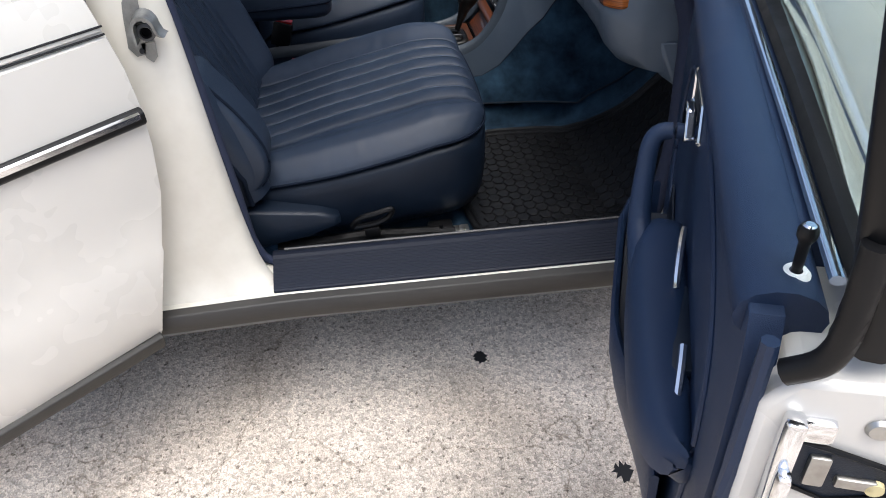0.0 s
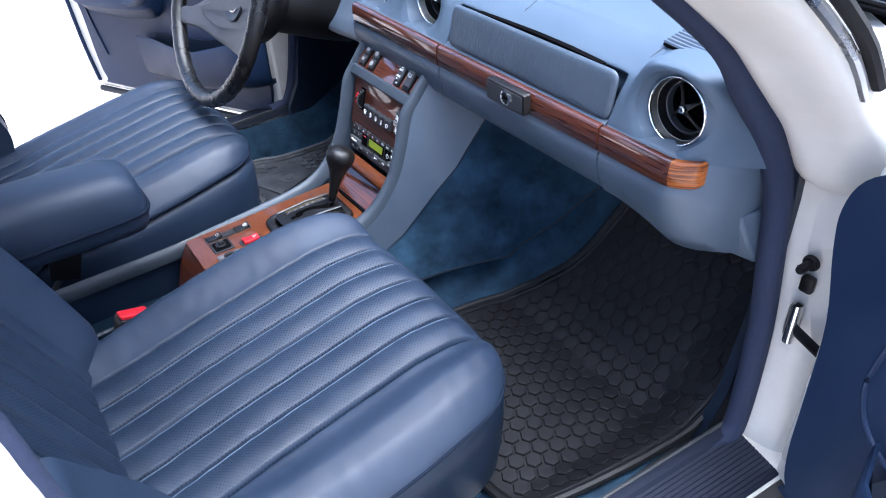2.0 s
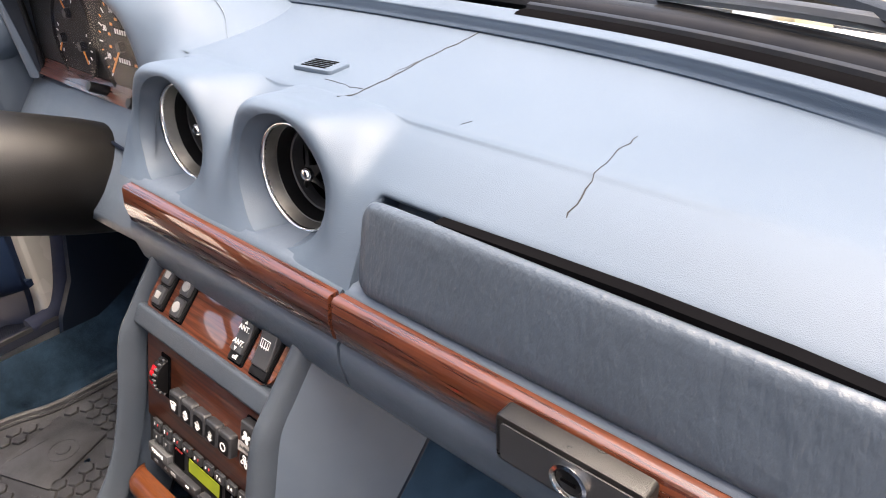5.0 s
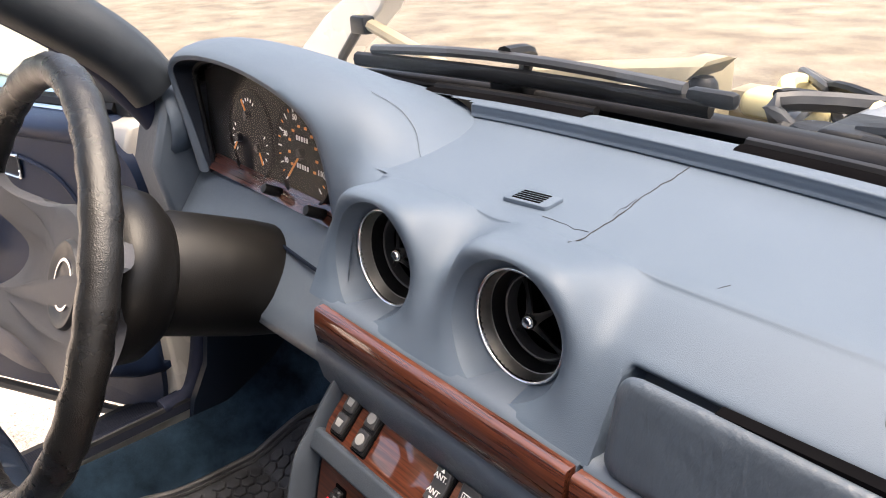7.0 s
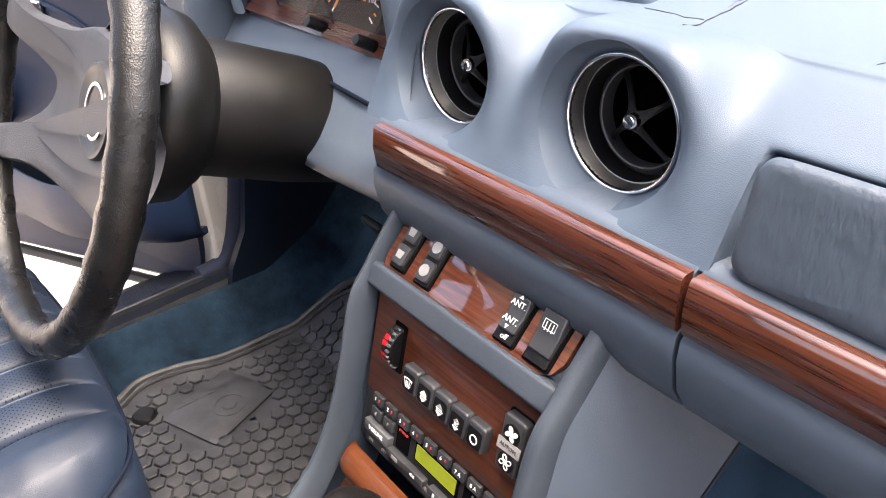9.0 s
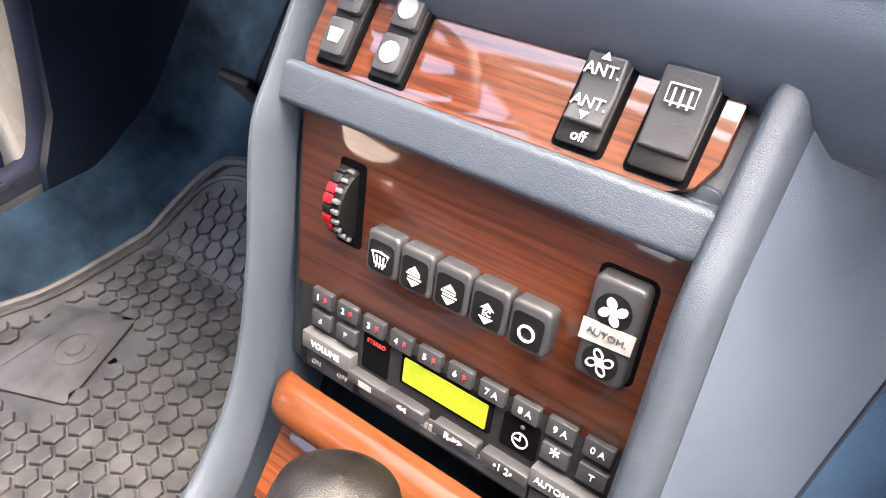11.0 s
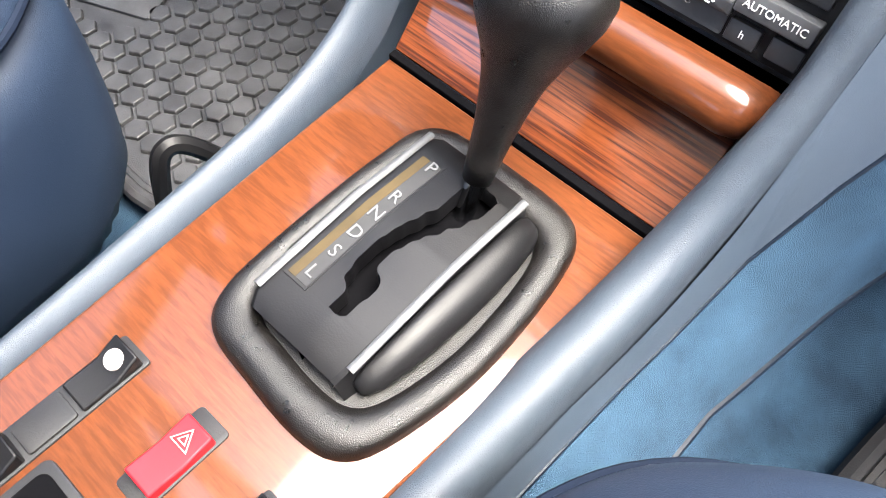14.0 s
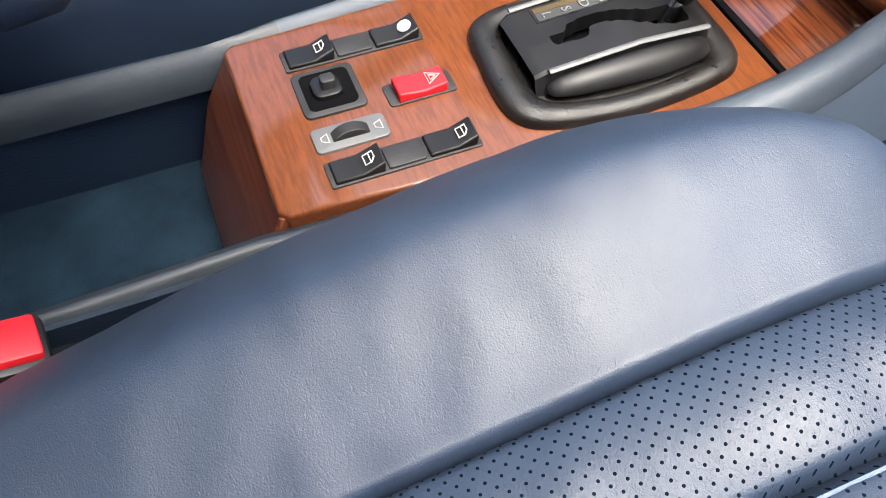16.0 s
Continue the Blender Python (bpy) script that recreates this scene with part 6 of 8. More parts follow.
# ---- instrument cluster ----
def cluster():
    c = thing("instrument_cluster", "instrument binnacle with dials under a blue-grey vinyl hood", "instrument cluster", (-0.40, 0.15, 0.78))

    # stations of the hood: rim, shoulder, foot on the dash
    ST = [
        ((-0.575, 0.112, 0.790), (-0.603, 0.108, 0.792), (-0.660, 0.130, 0.792)),
        ((-0.592, 0.106, 0.860), (-0.618, 0.108, 0.864), (-0.680, 0.150, 0.850)),
        ((-0.606, 0.100, 0.915), (-0.630, 0.112, 0.928), (-0.672, 0.210, 0.898)),
        ((-0.596, 0.097, 0.933), (-0.606, 0.125, 0.957), (-0.640, 0.260, 0.900)),
        ((-0.560, 0.095, 0.945), (-0.566, 0.135, 0.968), (-0.590, 0.295, 0.904)),
        ((-0.500, 0.094, 0.952), (-0.502, 0.138, 0.974), (-0.510, 0.305, 0.907)),
        ((-0.430, 0.094, 0.952), (-0.428, 0.140, 0.973), (-0.425, 0.308, 0.908)),
        ((-0.368, 0.095, 0.945), (-0.360, 0.140, 0.967), (-0.345, 0.305, 0.908)),
        ((-0.310, 0.096, 0.932), (-0.294, 0.138, 0.956), (-0.262, 0.295, 0.904)),
        ((-0.270, 0.097, 0.914), (-0.240, 0.128, 0.940), (-0.190, 0.250, 0.896)),
        ((-0.252, 0.097, 0.888), (-0.212, 0.112, 0.916), (-0.145, 0.160, 0.891)),
        ((-0.243, 0.097, 0.850), (-0.198, 0.088, 0.872), (-0.128, 0.066, 0.886)),
        ((-0.239, 0.097, 0.820), (-0.193, 0.076, 0.832), (-0.112, 0.036, 0.845)),
        ((-0.236, 0.097, 0.790), (-0.190, 0.072, 0.798), (-0.105, 0.020, 0.800)),
    ]
    rim, sho, foot = (smooth_path([q[k] for q in ST], 5) for k in range(3))
    rings = [rim]
    for f in (0.25, 0.55, 1.0):
        ring = []
        for a, b in zip(rim, sho):
            p = a.lerp(b, f)
            p.y = a.y + (b.y - a.y) * f * f - 0.010 * math.sin(math.pi * min(1, f * 1.05)) * (1 - 0.4 * f)
            ring.append(p)
        rings.append(ring)
    for f in (0.2, 0.4, 0.6, 0.8, 1.0):
        ring = []
        for i, (a, b) in enumerate(zip(sho, foot)):
            p = a.lerp(b, f)
            over = sstep(0.10, 0.35, i / len(sho)) * sstep(0.92, 0.68, i / len(sho))
            p.z = a.z + (b.z - a.z) * (f + over * (f * f * (3 - 2 * f) - f) * 0.75) + 0.006 * over * math.sin(math.pi * f)
            ring.append(p)
        rings.append(ring)
    hood_line = [rings[8][51], rings[7][50], rings[6][48], rings[5][46], rings[4][44]]
    part("hood", loft(rings, False, False), DASH, c, "blue-grey vinyl hood", sharp=80, subsurf=1)
    cen = Vector((-0.42, 0.0, 0.86))
    inner = [Vector((cen.x + (p.x - cen.x) * 0.985, 0.126 + 0.05 * (p.z - 0.86), cen.z + (p.z - cen.z) * 0.955)) for p in rim]
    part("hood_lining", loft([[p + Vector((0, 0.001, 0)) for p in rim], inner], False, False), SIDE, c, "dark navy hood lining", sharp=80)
    part("lens_frame", tube([p + Vector((0, -0.003, 0)) for p in inner], 0.0040, 8), BLACK, c)
    # dial board, tipped back
    m = basis((-0.3915, 0.132, 0.8715), (1, 0, 0), (0, 0.10, 1))
    FIT = [(-0.196, -0.082), (0.142, -0.082), (0.138, -0.004), (0.122, 0.030), (0.075, 0.053), (-0.01, 0.068), (-0.150, 0.068), (-0.205, 0.050)]
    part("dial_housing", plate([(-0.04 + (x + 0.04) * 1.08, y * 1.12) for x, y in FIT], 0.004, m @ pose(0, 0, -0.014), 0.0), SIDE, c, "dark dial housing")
    board = plate([(x * 1.02, y) for x, y in FIT], 0.004, m @ pose(0, 0, -0.006), 0.0)
    part("dial_board", board, DIAL, c, "charcoal dial board")

    def dial(x, y, r, name):
        d = part(name, lathe([(r * 1.06, 0.000), (r * 1.05, 0.004), (r, 0.004), (r * 0.98, 0.0005), (0, 0.0005)], 48, m @ pose(x, y, -0.0015)), DIAL, c, sharp=30)
        return d

    def tick(par, x, y, r0, r1, a, w, material):
        q = m @ pose(x, y, 0.0015) @ Matrix.Rotation(a, 4, "Z")
        part("tick", box(((r0 + r1) / 2, 0, 0), (r1 - r0, w, 0.0006), 0, m=q), material, par)

    def needle(par, x, y, ln, a):
        q = m @ pose(x, y, 0.004) @ Matrix.Rotation(a, 4, "Z")
        nd = part("needle", box((ln / 2, 0, 0), (ln, 0.0026, 0.0012), 0.0004, m=q), AMBER, par, "orange needle")
        part("needle_cap", lathe([(0.0, 0.006), (0.005, 0.006), (0.0065, 0.002), (0.0065, 0)], 18, m @ pose(x, y, 0.0015)), BLACK, nd)

    combo = dial(-0.080, -0.014, 0.056, "combined_gauge")
    for gx, gy, a0, a1, na in ((-0.080, 0.012, 50, 130, 128), (-0.106, -0.020, 130, 240, 232), (-0.054, -0.024, -70, 50, -62)):
        for k in range(5):
            tick(combo, gx, gy, 0.017, 0.021, radians(a0 + (a1 - a0) * k / 4), 0.0013, WHITEP)
        needle(combo, gx, gy, 0.022, radians(na))
    speedo = dial(0.047, -0.010, 0.060, "speedometer")
    for k in range(25):
        a = radians(225 - 270 * k / 24)
        tick(speedo, 0.047, -0.010, 0.047 if k % 2 == 0 else 0.050, 0.054, a, 0.0014, WHITEP if k % 2 == 0 else AMBER)
    for k in range(13):
        a = radians(225 - 270 * k / 12)
        if k % 2 == 1:
            text(str(10 * k), 0.0095, m @ pose(0.047 + 0.041 * math.cos(a), -0.010 + 0.041 * math.sin(a), 0.0012), WHITEP, speedo, "numeral")
    for k in range(10):
        a = radians(215 - 250 * k / 9)
        part("inner_mark", box((0, 0, 0), (0.005, 0.003, 0.0006), 0, m=m @ pose(0.047 + 0.030 * math.cos(a), -0.010 + 0.030 * math.sin(a), 0.0012)), AMBER, speedo)
    for yy in (0.016, -0.016):
        od = part("odometer", box((0, 0, 0), (0.030, 0.0085, 0.001), 0, m=m @ pose(0.047, -0.010 + yy, 0.001)), VOID, speedo)
        for k in range(5):
            part("digit_bar", box((0, 0, 0), (0.0028, 0.0055, 0.0008), 0, m=m @ pose(0.036 + 0.0055 * k, -0.010 + yy, 0.0016)), WHITEP, od)
    needle(speedo, 0.047, -0.010, 0.044, radians(228))
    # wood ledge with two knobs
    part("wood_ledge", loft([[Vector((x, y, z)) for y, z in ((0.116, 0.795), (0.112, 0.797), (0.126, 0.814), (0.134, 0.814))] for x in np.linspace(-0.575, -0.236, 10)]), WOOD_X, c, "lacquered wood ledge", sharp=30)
    for kx, ky in ((-0.392, 0.118), (-0.294, 0.116)):
        k = part("control_knob", lathe([(0.0, 0.024), (0.0052, 0.024), (0.0062, 0.022), (0.0064, 0.0)], 18, basis((kx, ky + 0.002, 0.805), (1, 0, 0), (0, 0.55, 1))), BLACK, c, "black push knob")
    part("dash_end_panel", loft([[Vector((x, y, z)) for y, z in ((0.07, 0.70), (0.055, 0.80), (0.085, 0.885), (0.16, 0.90), (0.30, 0.89), (0.30, 0.66))] for x in (-0.705, -0.69, -0.655, -0.625)]), DASH_D, c, "blue-grey dash end", sharp=50, bevel=0.008)
    ln = part("cluster_lens", plate(FIT, 0.002, m @ pose(0, 0, 0.010)), LENS, c, "clear lens")
    ln.visible_shadow = False
    # column surround below
    rings = []
    for x, dy, zt, zb in ((-0.640, 0.05, 0.80, 0.70), (-0.55, 0.035, 0.80, 0.695), (-0.40, 0.02, 0.800, 0.70), (-0.27, 0.018, 0.800, 0.708), (-0.165, 0.012, 0.800, 0.722), (-0.116, 0.008, 0.800, 0.732)):
        rings.append([Vector((x, y + dy, z)) for y, z in ((0.30, zt - 0.004), (0.095, zt - 0.003), (0.085, zt - 0.008), (0.064, zt - 0.03), (0.028, zb + 0.024), (0.012, zb + 0.006), (0.010, zb - 0.004), (0.016, zb - 0.010), (0.30, zb - 0.012))])
    part("column_surround", loft(rings), DASH_D, c, "blue-grey vinyl column surround", sharp=60)
    seam = [(-0.60, 0.086 + 0.04, 0.772), (-0.45, 0.070 + 0.025, 0.770), (-0.30, 0.060 + 0.018, 0.770), (-0.165, 0.055 + 0.012, 0.772)]
    part("surround_seam", tube(smooth_path(seam, 6), 0.0022, 6), PIPING, c)
    part("hood_seam", tube(smooth_path([p + Vector((0.0003, -0.0003, 0.0005)) for p in hood_line], 4), 0.0005, 5), DASH_D, c)
    return c


cluster()


# ---- steering wheel ----
def steering():
    w = thing("steering_wheel", "worn black four-spoke steering wheel", "steering wheel", (-0.36, -0.165, 0.80))
    ax = Vector((0, -0.92, 0.39)).normalized()  # towards the driver
    up = Vector((0, 0.39, 0.92)).normalized()
    C = Vector((-0.362, -0.172, 0.802))
    m = basis(C, (1, 0, 0), up)
    R = 0.200
    pts, rad = [], []
    for k in range(96):
        a = 2 * math.pi * k / 96
        pts.append(m @ Vector((R * math.cos(a), R * math.sin(a), 0)))
        rad.append(0.0158 + 0.0008 * math.sin(a * 34))
    part("rim", tube(pts, 0.0145, 14, loop=True, radii=rad, up=ax), WHEEL, w, "worn leather-grained rim")
    half = [(0.0, 0.066), (0.055, 0.068), (0.105, 0.056), (0.150, 0.058), (0.174, 0.068), (0.180, 0.042), (0.146, 0.022), (0.122, 0.002), (0.126, -0.030), (0.150, -0.058), (0.172, -0.066), (0.160, -0.094), (0.116, -0.090), (0.060, -0.098), (0.0, -0.100)]
    cross = smooth_path([(x, y, 0) for x, y in half] + [(-x, y, 0) for x, y in half[::-1][1:-1]], 4, loop=True)
    rings = [[Vector((p.x, p.y, -0.036)) for p in cross]]
    for k, h in ((1.0, -0.016), (0.985, -0.009), (0.95, -0.0055), (0.86, -0.004), (0.7, -0.003), (0.5, -0.0025), (0.3, -0.002), (0.05, -0.002)):
        rings.append([Vector((p.x * k, p.y * k, h - 0.006)) for p in cross])
    hub = loft(rings, True, True)
    for v in hub.verts:
        r = math.hypot(v.co.x, v.co.y)
        v.co.z = v.co.z * (1 - 0.3 * sstep(0.12, 0.18, r)) - 0.032 + 0.044 * sstep(0.085, 0.19, r)
        v.co = m @ v.co
    part("hub_pad", hub, HUBPAD, w, "faded grey four-spoke hub pad")
    part("emblem_dish", lathe([(0.045, -0.002), (0.0425, 0.0030), (0.0395, 0.0034), (0.0350, 0.0006), (0.0, 0.0004)], 36, m @ pose(0, 0, -0.038)), SLATE, w)
    part("emblem_ring", lathe([(0.026, 0.0002), (0.026, 0.0022), (0.0230, 0.0022), (0.0230, 0.0002)], 36, m @ pose(0, 0, -0.038)), CHROME, w, "bright round emblem")
    # shroud behind
    n = Vector((0, 0.92, -0.39)).normalized()
    col = thing("steering_column", "worn black steering column shroud", "steering column", (-0.36, 0.0, 0.74))
    st = [(0.010, 0.070), (0.018, 0.086), (0.040, 0.092), (0.062, 0.088), (0.078, 0.074), (0.082, 0.066)]
    part("boss", lathe([(r, -h) for h, r in st] + [(0.0, -0.082)], 40, m @ pose(0.0, 0.012, -0.040)), SHROUD, col, "rounded boss behind the wheel", sharp=80)
    part("column_tube", lathe([(0.060, -0.07), (0.067, -0.10), (0.067, -0.19), (0.062, -0.27)], 32, m @ pose(0.0, 0.018, -0.035)), SHROUD, col, "black column tube", sharp=80)
    part("stalk", tube([m @ Vector((-0.06, 0.02, -0.05)), m @ Vector((-0.14, 0.03, -0.045)), m @ Vector((-0.175, 0.03, -0.04))], 0.006, 8), BLACK, col)
    part("key_lever", tube([(-0.30, 0.10, 0.70), (-0.29, 0.11, 0.672), (-0.285, 0.115, 0.655)], 0.007, 8, flat=0.5), GREYP, col)


steering()

# ---- centre console ----
KNOB_FOOT, KNOB_TOP = (0.0160, -0.168, 0.497), (0.0050, -0.130, 0.598)
con = thing("centre_console", "blue-grey vinyl centre console with lacquered wood panels", "centre console", (0, -0.25, 0.30))


def console_shell():
    """Padded side rails that sweep up beside the radio, and the side walls below them."""
    prof = [(-0.80, 0.478), (-0.60, 0.480), (-0.43, 0.484), (-0.30, 0.490), (-0.20, 0.497), (-0.150, 0.508), (-0.115, 0.532), (-0.088, 0.570), (-0.068, 0.620), (-0.050, 0.680), (-0.032, 0.705), (0.0, 0.742), (0.03, 0.765)]
    half = [(-0.80, 0.078), (-0.43, 0.072), (-0.30, 0.078), (-0.20, 0.084), (-0.115, 0.092), (-0.05, 0.094), (0.03, 0.096)]
    path = smooth_path([(0, y, z) for y, z in prof], 6)
    for s in (1, -1):
        rings = []
        for i, p in enumerate(path):
            a, b = path[max(i - 1, 0)], path[min(i + 1, len(path) - 1)]
            t = (b - a).normalized()
            nrm = Vector((0, -t.z, t.y))
            h = interp(p.y, [q[0] for q in half], [q[1] for q in half])
            w = interp(p.y, (-0.8, -0.42, -0.385, -0.15, -0.05, 0.03), (0.008, 0.008, 0.018, 0.018, 0.016, 0.016))
            rise = sstep(0.50, 0.56, p.z)
            # beside the radio the rail stands back from the panel
            back = (0.0040 if s > 0 else 0.0015) * sstep(0.535, 0.58, p.z)
            h, w = h + back, (w - back) * (1.0 if s > 0 else 0.55)
            ring = []
            for dx, dn in ((-0.006 + 0.0055 * rise, -0.024), (-0.006 + 0.0055 * rise, -0.004), (0.0 + 0.002 * rise, 0.001), (0.3 * w, 0.0035 - 0.002 * rise), (0.7 * w, 0.002 - 0.0015 * rise), (0.95 * w, -0.006 + 0.003 * rise), (w + 0.002, -0.022 + 0.008 * rise), (w + 0.004 - 0.0025 * rise, -0.05 + 0.029 * rise)):
                q = p + nrm * dn
                ring.append(Vector((s * (h + dx), q.y, q.z)))
            rings.append(ring)
        # passenger rail darkens earlier: shade of the seat bolster put into the colour
        cut = next(i for i, p in enumerate(path) if p.y > (-0.32 if s > 0 else -0.405))
        part("padded_rail", loft(rings[cut:], False, False), CONS, con, "padded blue-grey vinyl rail", sharp=80)
        part("bin_rail", loft(rings[:cut + 1], False, False), BINV, con, "slate-blue tray edge, dark for the seat's shade on the passenger side", sharp=80)
        # side wall, swept from the rail down to the carpet
        foot = [(-0.80, 0.101, -0.80, 0.44), (-0.43, 0.100, -0.43, 0.445), (-0.20, 0.109, -0.205, 0.438), (-0.150, 0.111, -0.155, 0.430), (-0.115, 0.114, -0.120, 0.429), (-0.088, 0.119, -0.075, 0.455), (-0.068, 0.131, -0.043, 0.496), (-0.050, 0.148, -0.012, 0.543), (-0.032, 0.157, 0.022, 0.577), (0.0, 0.165, 0.045, 0.615), (0.03, 0.170, 0.08, 0.66)]
        top, low = [], []
        for p in path:
            h = interp(p.y, [q[0] for q in half], [q[1] for q in half]) + interp(p.y, (-0.8, -0.4, -0.15, -0.05, 0.03), (0.016, 0.018, 0.018, 0.016, 0.016)) * (1.0 if s > 0 else 0.55)
            top.append(Vector((s * (h + 0.002), p.y + 0.018 * sstep(0.5, 0.6, p.z), p.z - 0.018 * sstep(0.62, 0.5, p.z))))
            low.append(Vector((s * (interp(p.y, [f[0] for f in foot], [f[1] for f in foot]) if s > 0 else h - 0.003), interp(p.y, [f[0] for f in foot], [f[2] for f in foot]), interp(p.y, [f[0] for f in foot], [f[3] for f in foot]))))
        mid = [a.lerp(b, 0.5) for a, b in zip(top, low)]
        part("side_wall", loft([top, mid, low], False, False), DASH_D, con, "blue-grey side panel", sharp=80)
        part("panel_piping", tube(low, 0.0014, 6), SIDE, con)
        if s > 0:
            edge_top = low + [Vector((0.180, 0.13, 0.70)), Vector((0.190, 0.20, 0.74))]
            hem = []
            for p in edge_top:
                x = interp(p.y, (-0.8, -0.2, -0.12, -0.05, 0.0, 0.08, 0.13, 0.20), (0.150, 0.150, 0.152, 0.170, 0.186, 0.215, 0.250, 0.29))
                y = p.y + 0.05 * sstep(-0.16, 0.0, p.y)
                hem.append(Vector((x, y, max(0.372, floor_p(x, y) + 0.02))))
            belly = [a.lerp(b, 0.5) + Vector((0.004, 0, 0.0)) for a, b in zip(edge_top, hem)]
            tuck = [p + Vector((-0.006, 0, -0.001)) for p in hem]
            part("tunnel_carpet", loft([edge_top, belly, hem, tuck], False, False), CARPET, con, "navy velour tunnel carpet", sharp=80)
            part("carpet_hem", tube(hem, 0.0022, 6), SIDE, con, "sewn carpet hem")
        else:
            part("tunnel_carpet", loft([low, [p + Vector((-0.02, 0.01, -0.16)) for p in low]], False, False), CARPET, con, "navy velour tunnel carpet")
    part("bin_floor", box((0, -0.63, 0.385), (0.17, 0.42, 0.01)), TRAY, con, "navy carpeted tray floor")
    part("bin_wall", box((0.080, -0.63, 0.430), (0.006, 0.42, 0.10)), SIDE, con)
    part("bin_wall", box((-0.080, -0.63, 0.430), (0.006, 0.42, 0.10)), SIDE, con)
    # unseen black blocks that keep the console hollow dark
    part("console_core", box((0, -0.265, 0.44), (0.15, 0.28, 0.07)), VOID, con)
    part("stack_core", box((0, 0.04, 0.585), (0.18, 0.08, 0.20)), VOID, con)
    # bridge between upper plate and radio panel
    mb = basis((0, -0.0285, 0.6985), (1, 0, 0), (0, 0.5, 0.85))
    part("bridge_pad", plate(rrect(0.200, 0.019, 0.004, 3), 0.009, mb @ pose(0, 0, -0.006), 0.003, 3), CONS, con)


console_shell()


def console_top():
    o = [(-0.063, -0.414), (-0.058, -0.419), (0.064, -0.419), (0.069, -0.414), (0.087, -0.122), (-0.078, -0.122)]
    w = part("console_wood", plate(o, 0.010, Matrix.Translation((0, 0, 0.4825)), 0.0025, 3), WOOD_Y, con, "lacquered orange-brown wood top")
    back = loft([[Vector((-0.061, -0.4185, 0.489)), Vector((0.067, -0.4185, 0.489)), Vector((0.067, -0.410, 0.489)), Vector((-0.061, -0.410, 0.489))], [Vector((-0.064, -0.436, 0.455)), Vector((0.070, -0.436, 0.455)), Vector((0.070, -0.415, 0.455)), Vector((-0.064, -0.415, 0.455))], [Vector((-0.066, -0.456, 0.392)), Vector((0.072, -0.456, 0.392)), Vector((0.072, -0.415, 0.392)), Vector((-0.066, -0.415, 0.392))]])
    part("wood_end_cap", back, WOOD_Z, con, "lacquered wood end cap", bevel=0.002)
    # black joint, ashtray lid and its lip
    part("joint_strip", box((0.004, -0.1182, 0.4895), (0.168, 0.005, 0.006), 0.001), VOID, con)
    ash = [[Vector((x, y, z)) for y, z in ((-0.1145, 0.490), (-0.0965, 0.509), (-0.079, 0.5275), (-0.07, 0.530), (-0.07, 0.49))] for x in (-0.082, 0.088)]
    a = part("ashtray_lid", loft(ash), WOOD_A, con, "lacquered wood ashtray lid", bevel=0.001)
    lip = []
    for k in range(25):
        x = -0.087 + 0.183 * k / 24
        e = max(0, abs(x - 0.0045) - 0.077) / 0.014
        r = 0.0132 * math.sqrt(max(0.05, 1 - 0.6 * e * e))
        lip.append([Vector((x, -0.0775 + 0.006 * e * e - r * 1.15 * math.cos(t), 0.5415 + r * 0.95 * math.sin(t))) for t in np.linspace(-1.9, 1.9, 14)])
    part("ashtray_lip", loft(lip, True, True), WOOD_Y, a, "rounded glossy wood lip", sharp=80)


console_top()

FACE = basis((0, -0.0515, 0.583), (1, 0, 0), (0, 0.25, 0.968))
UP = basis((0, -0.004, 0.7215), (1, 0, 0), (0, 0.70, 0.714))


def stack_backing():
    part("stack_frame", plate(rrect(0.194, 0.168, 0.004, 3), 0.010, FACE @ pose(0, 0.046, -0.0135), 0.001), CONS, con, "blue-grey radio frame")
    part("stack_frame", plate(rrect(0.194, 0.062, 0.004, 3), 0.010, UP @ pose(0, 0.002, -0.0135), 0.001), CONS, con, "blue-grey switch frame")


stack_backing()


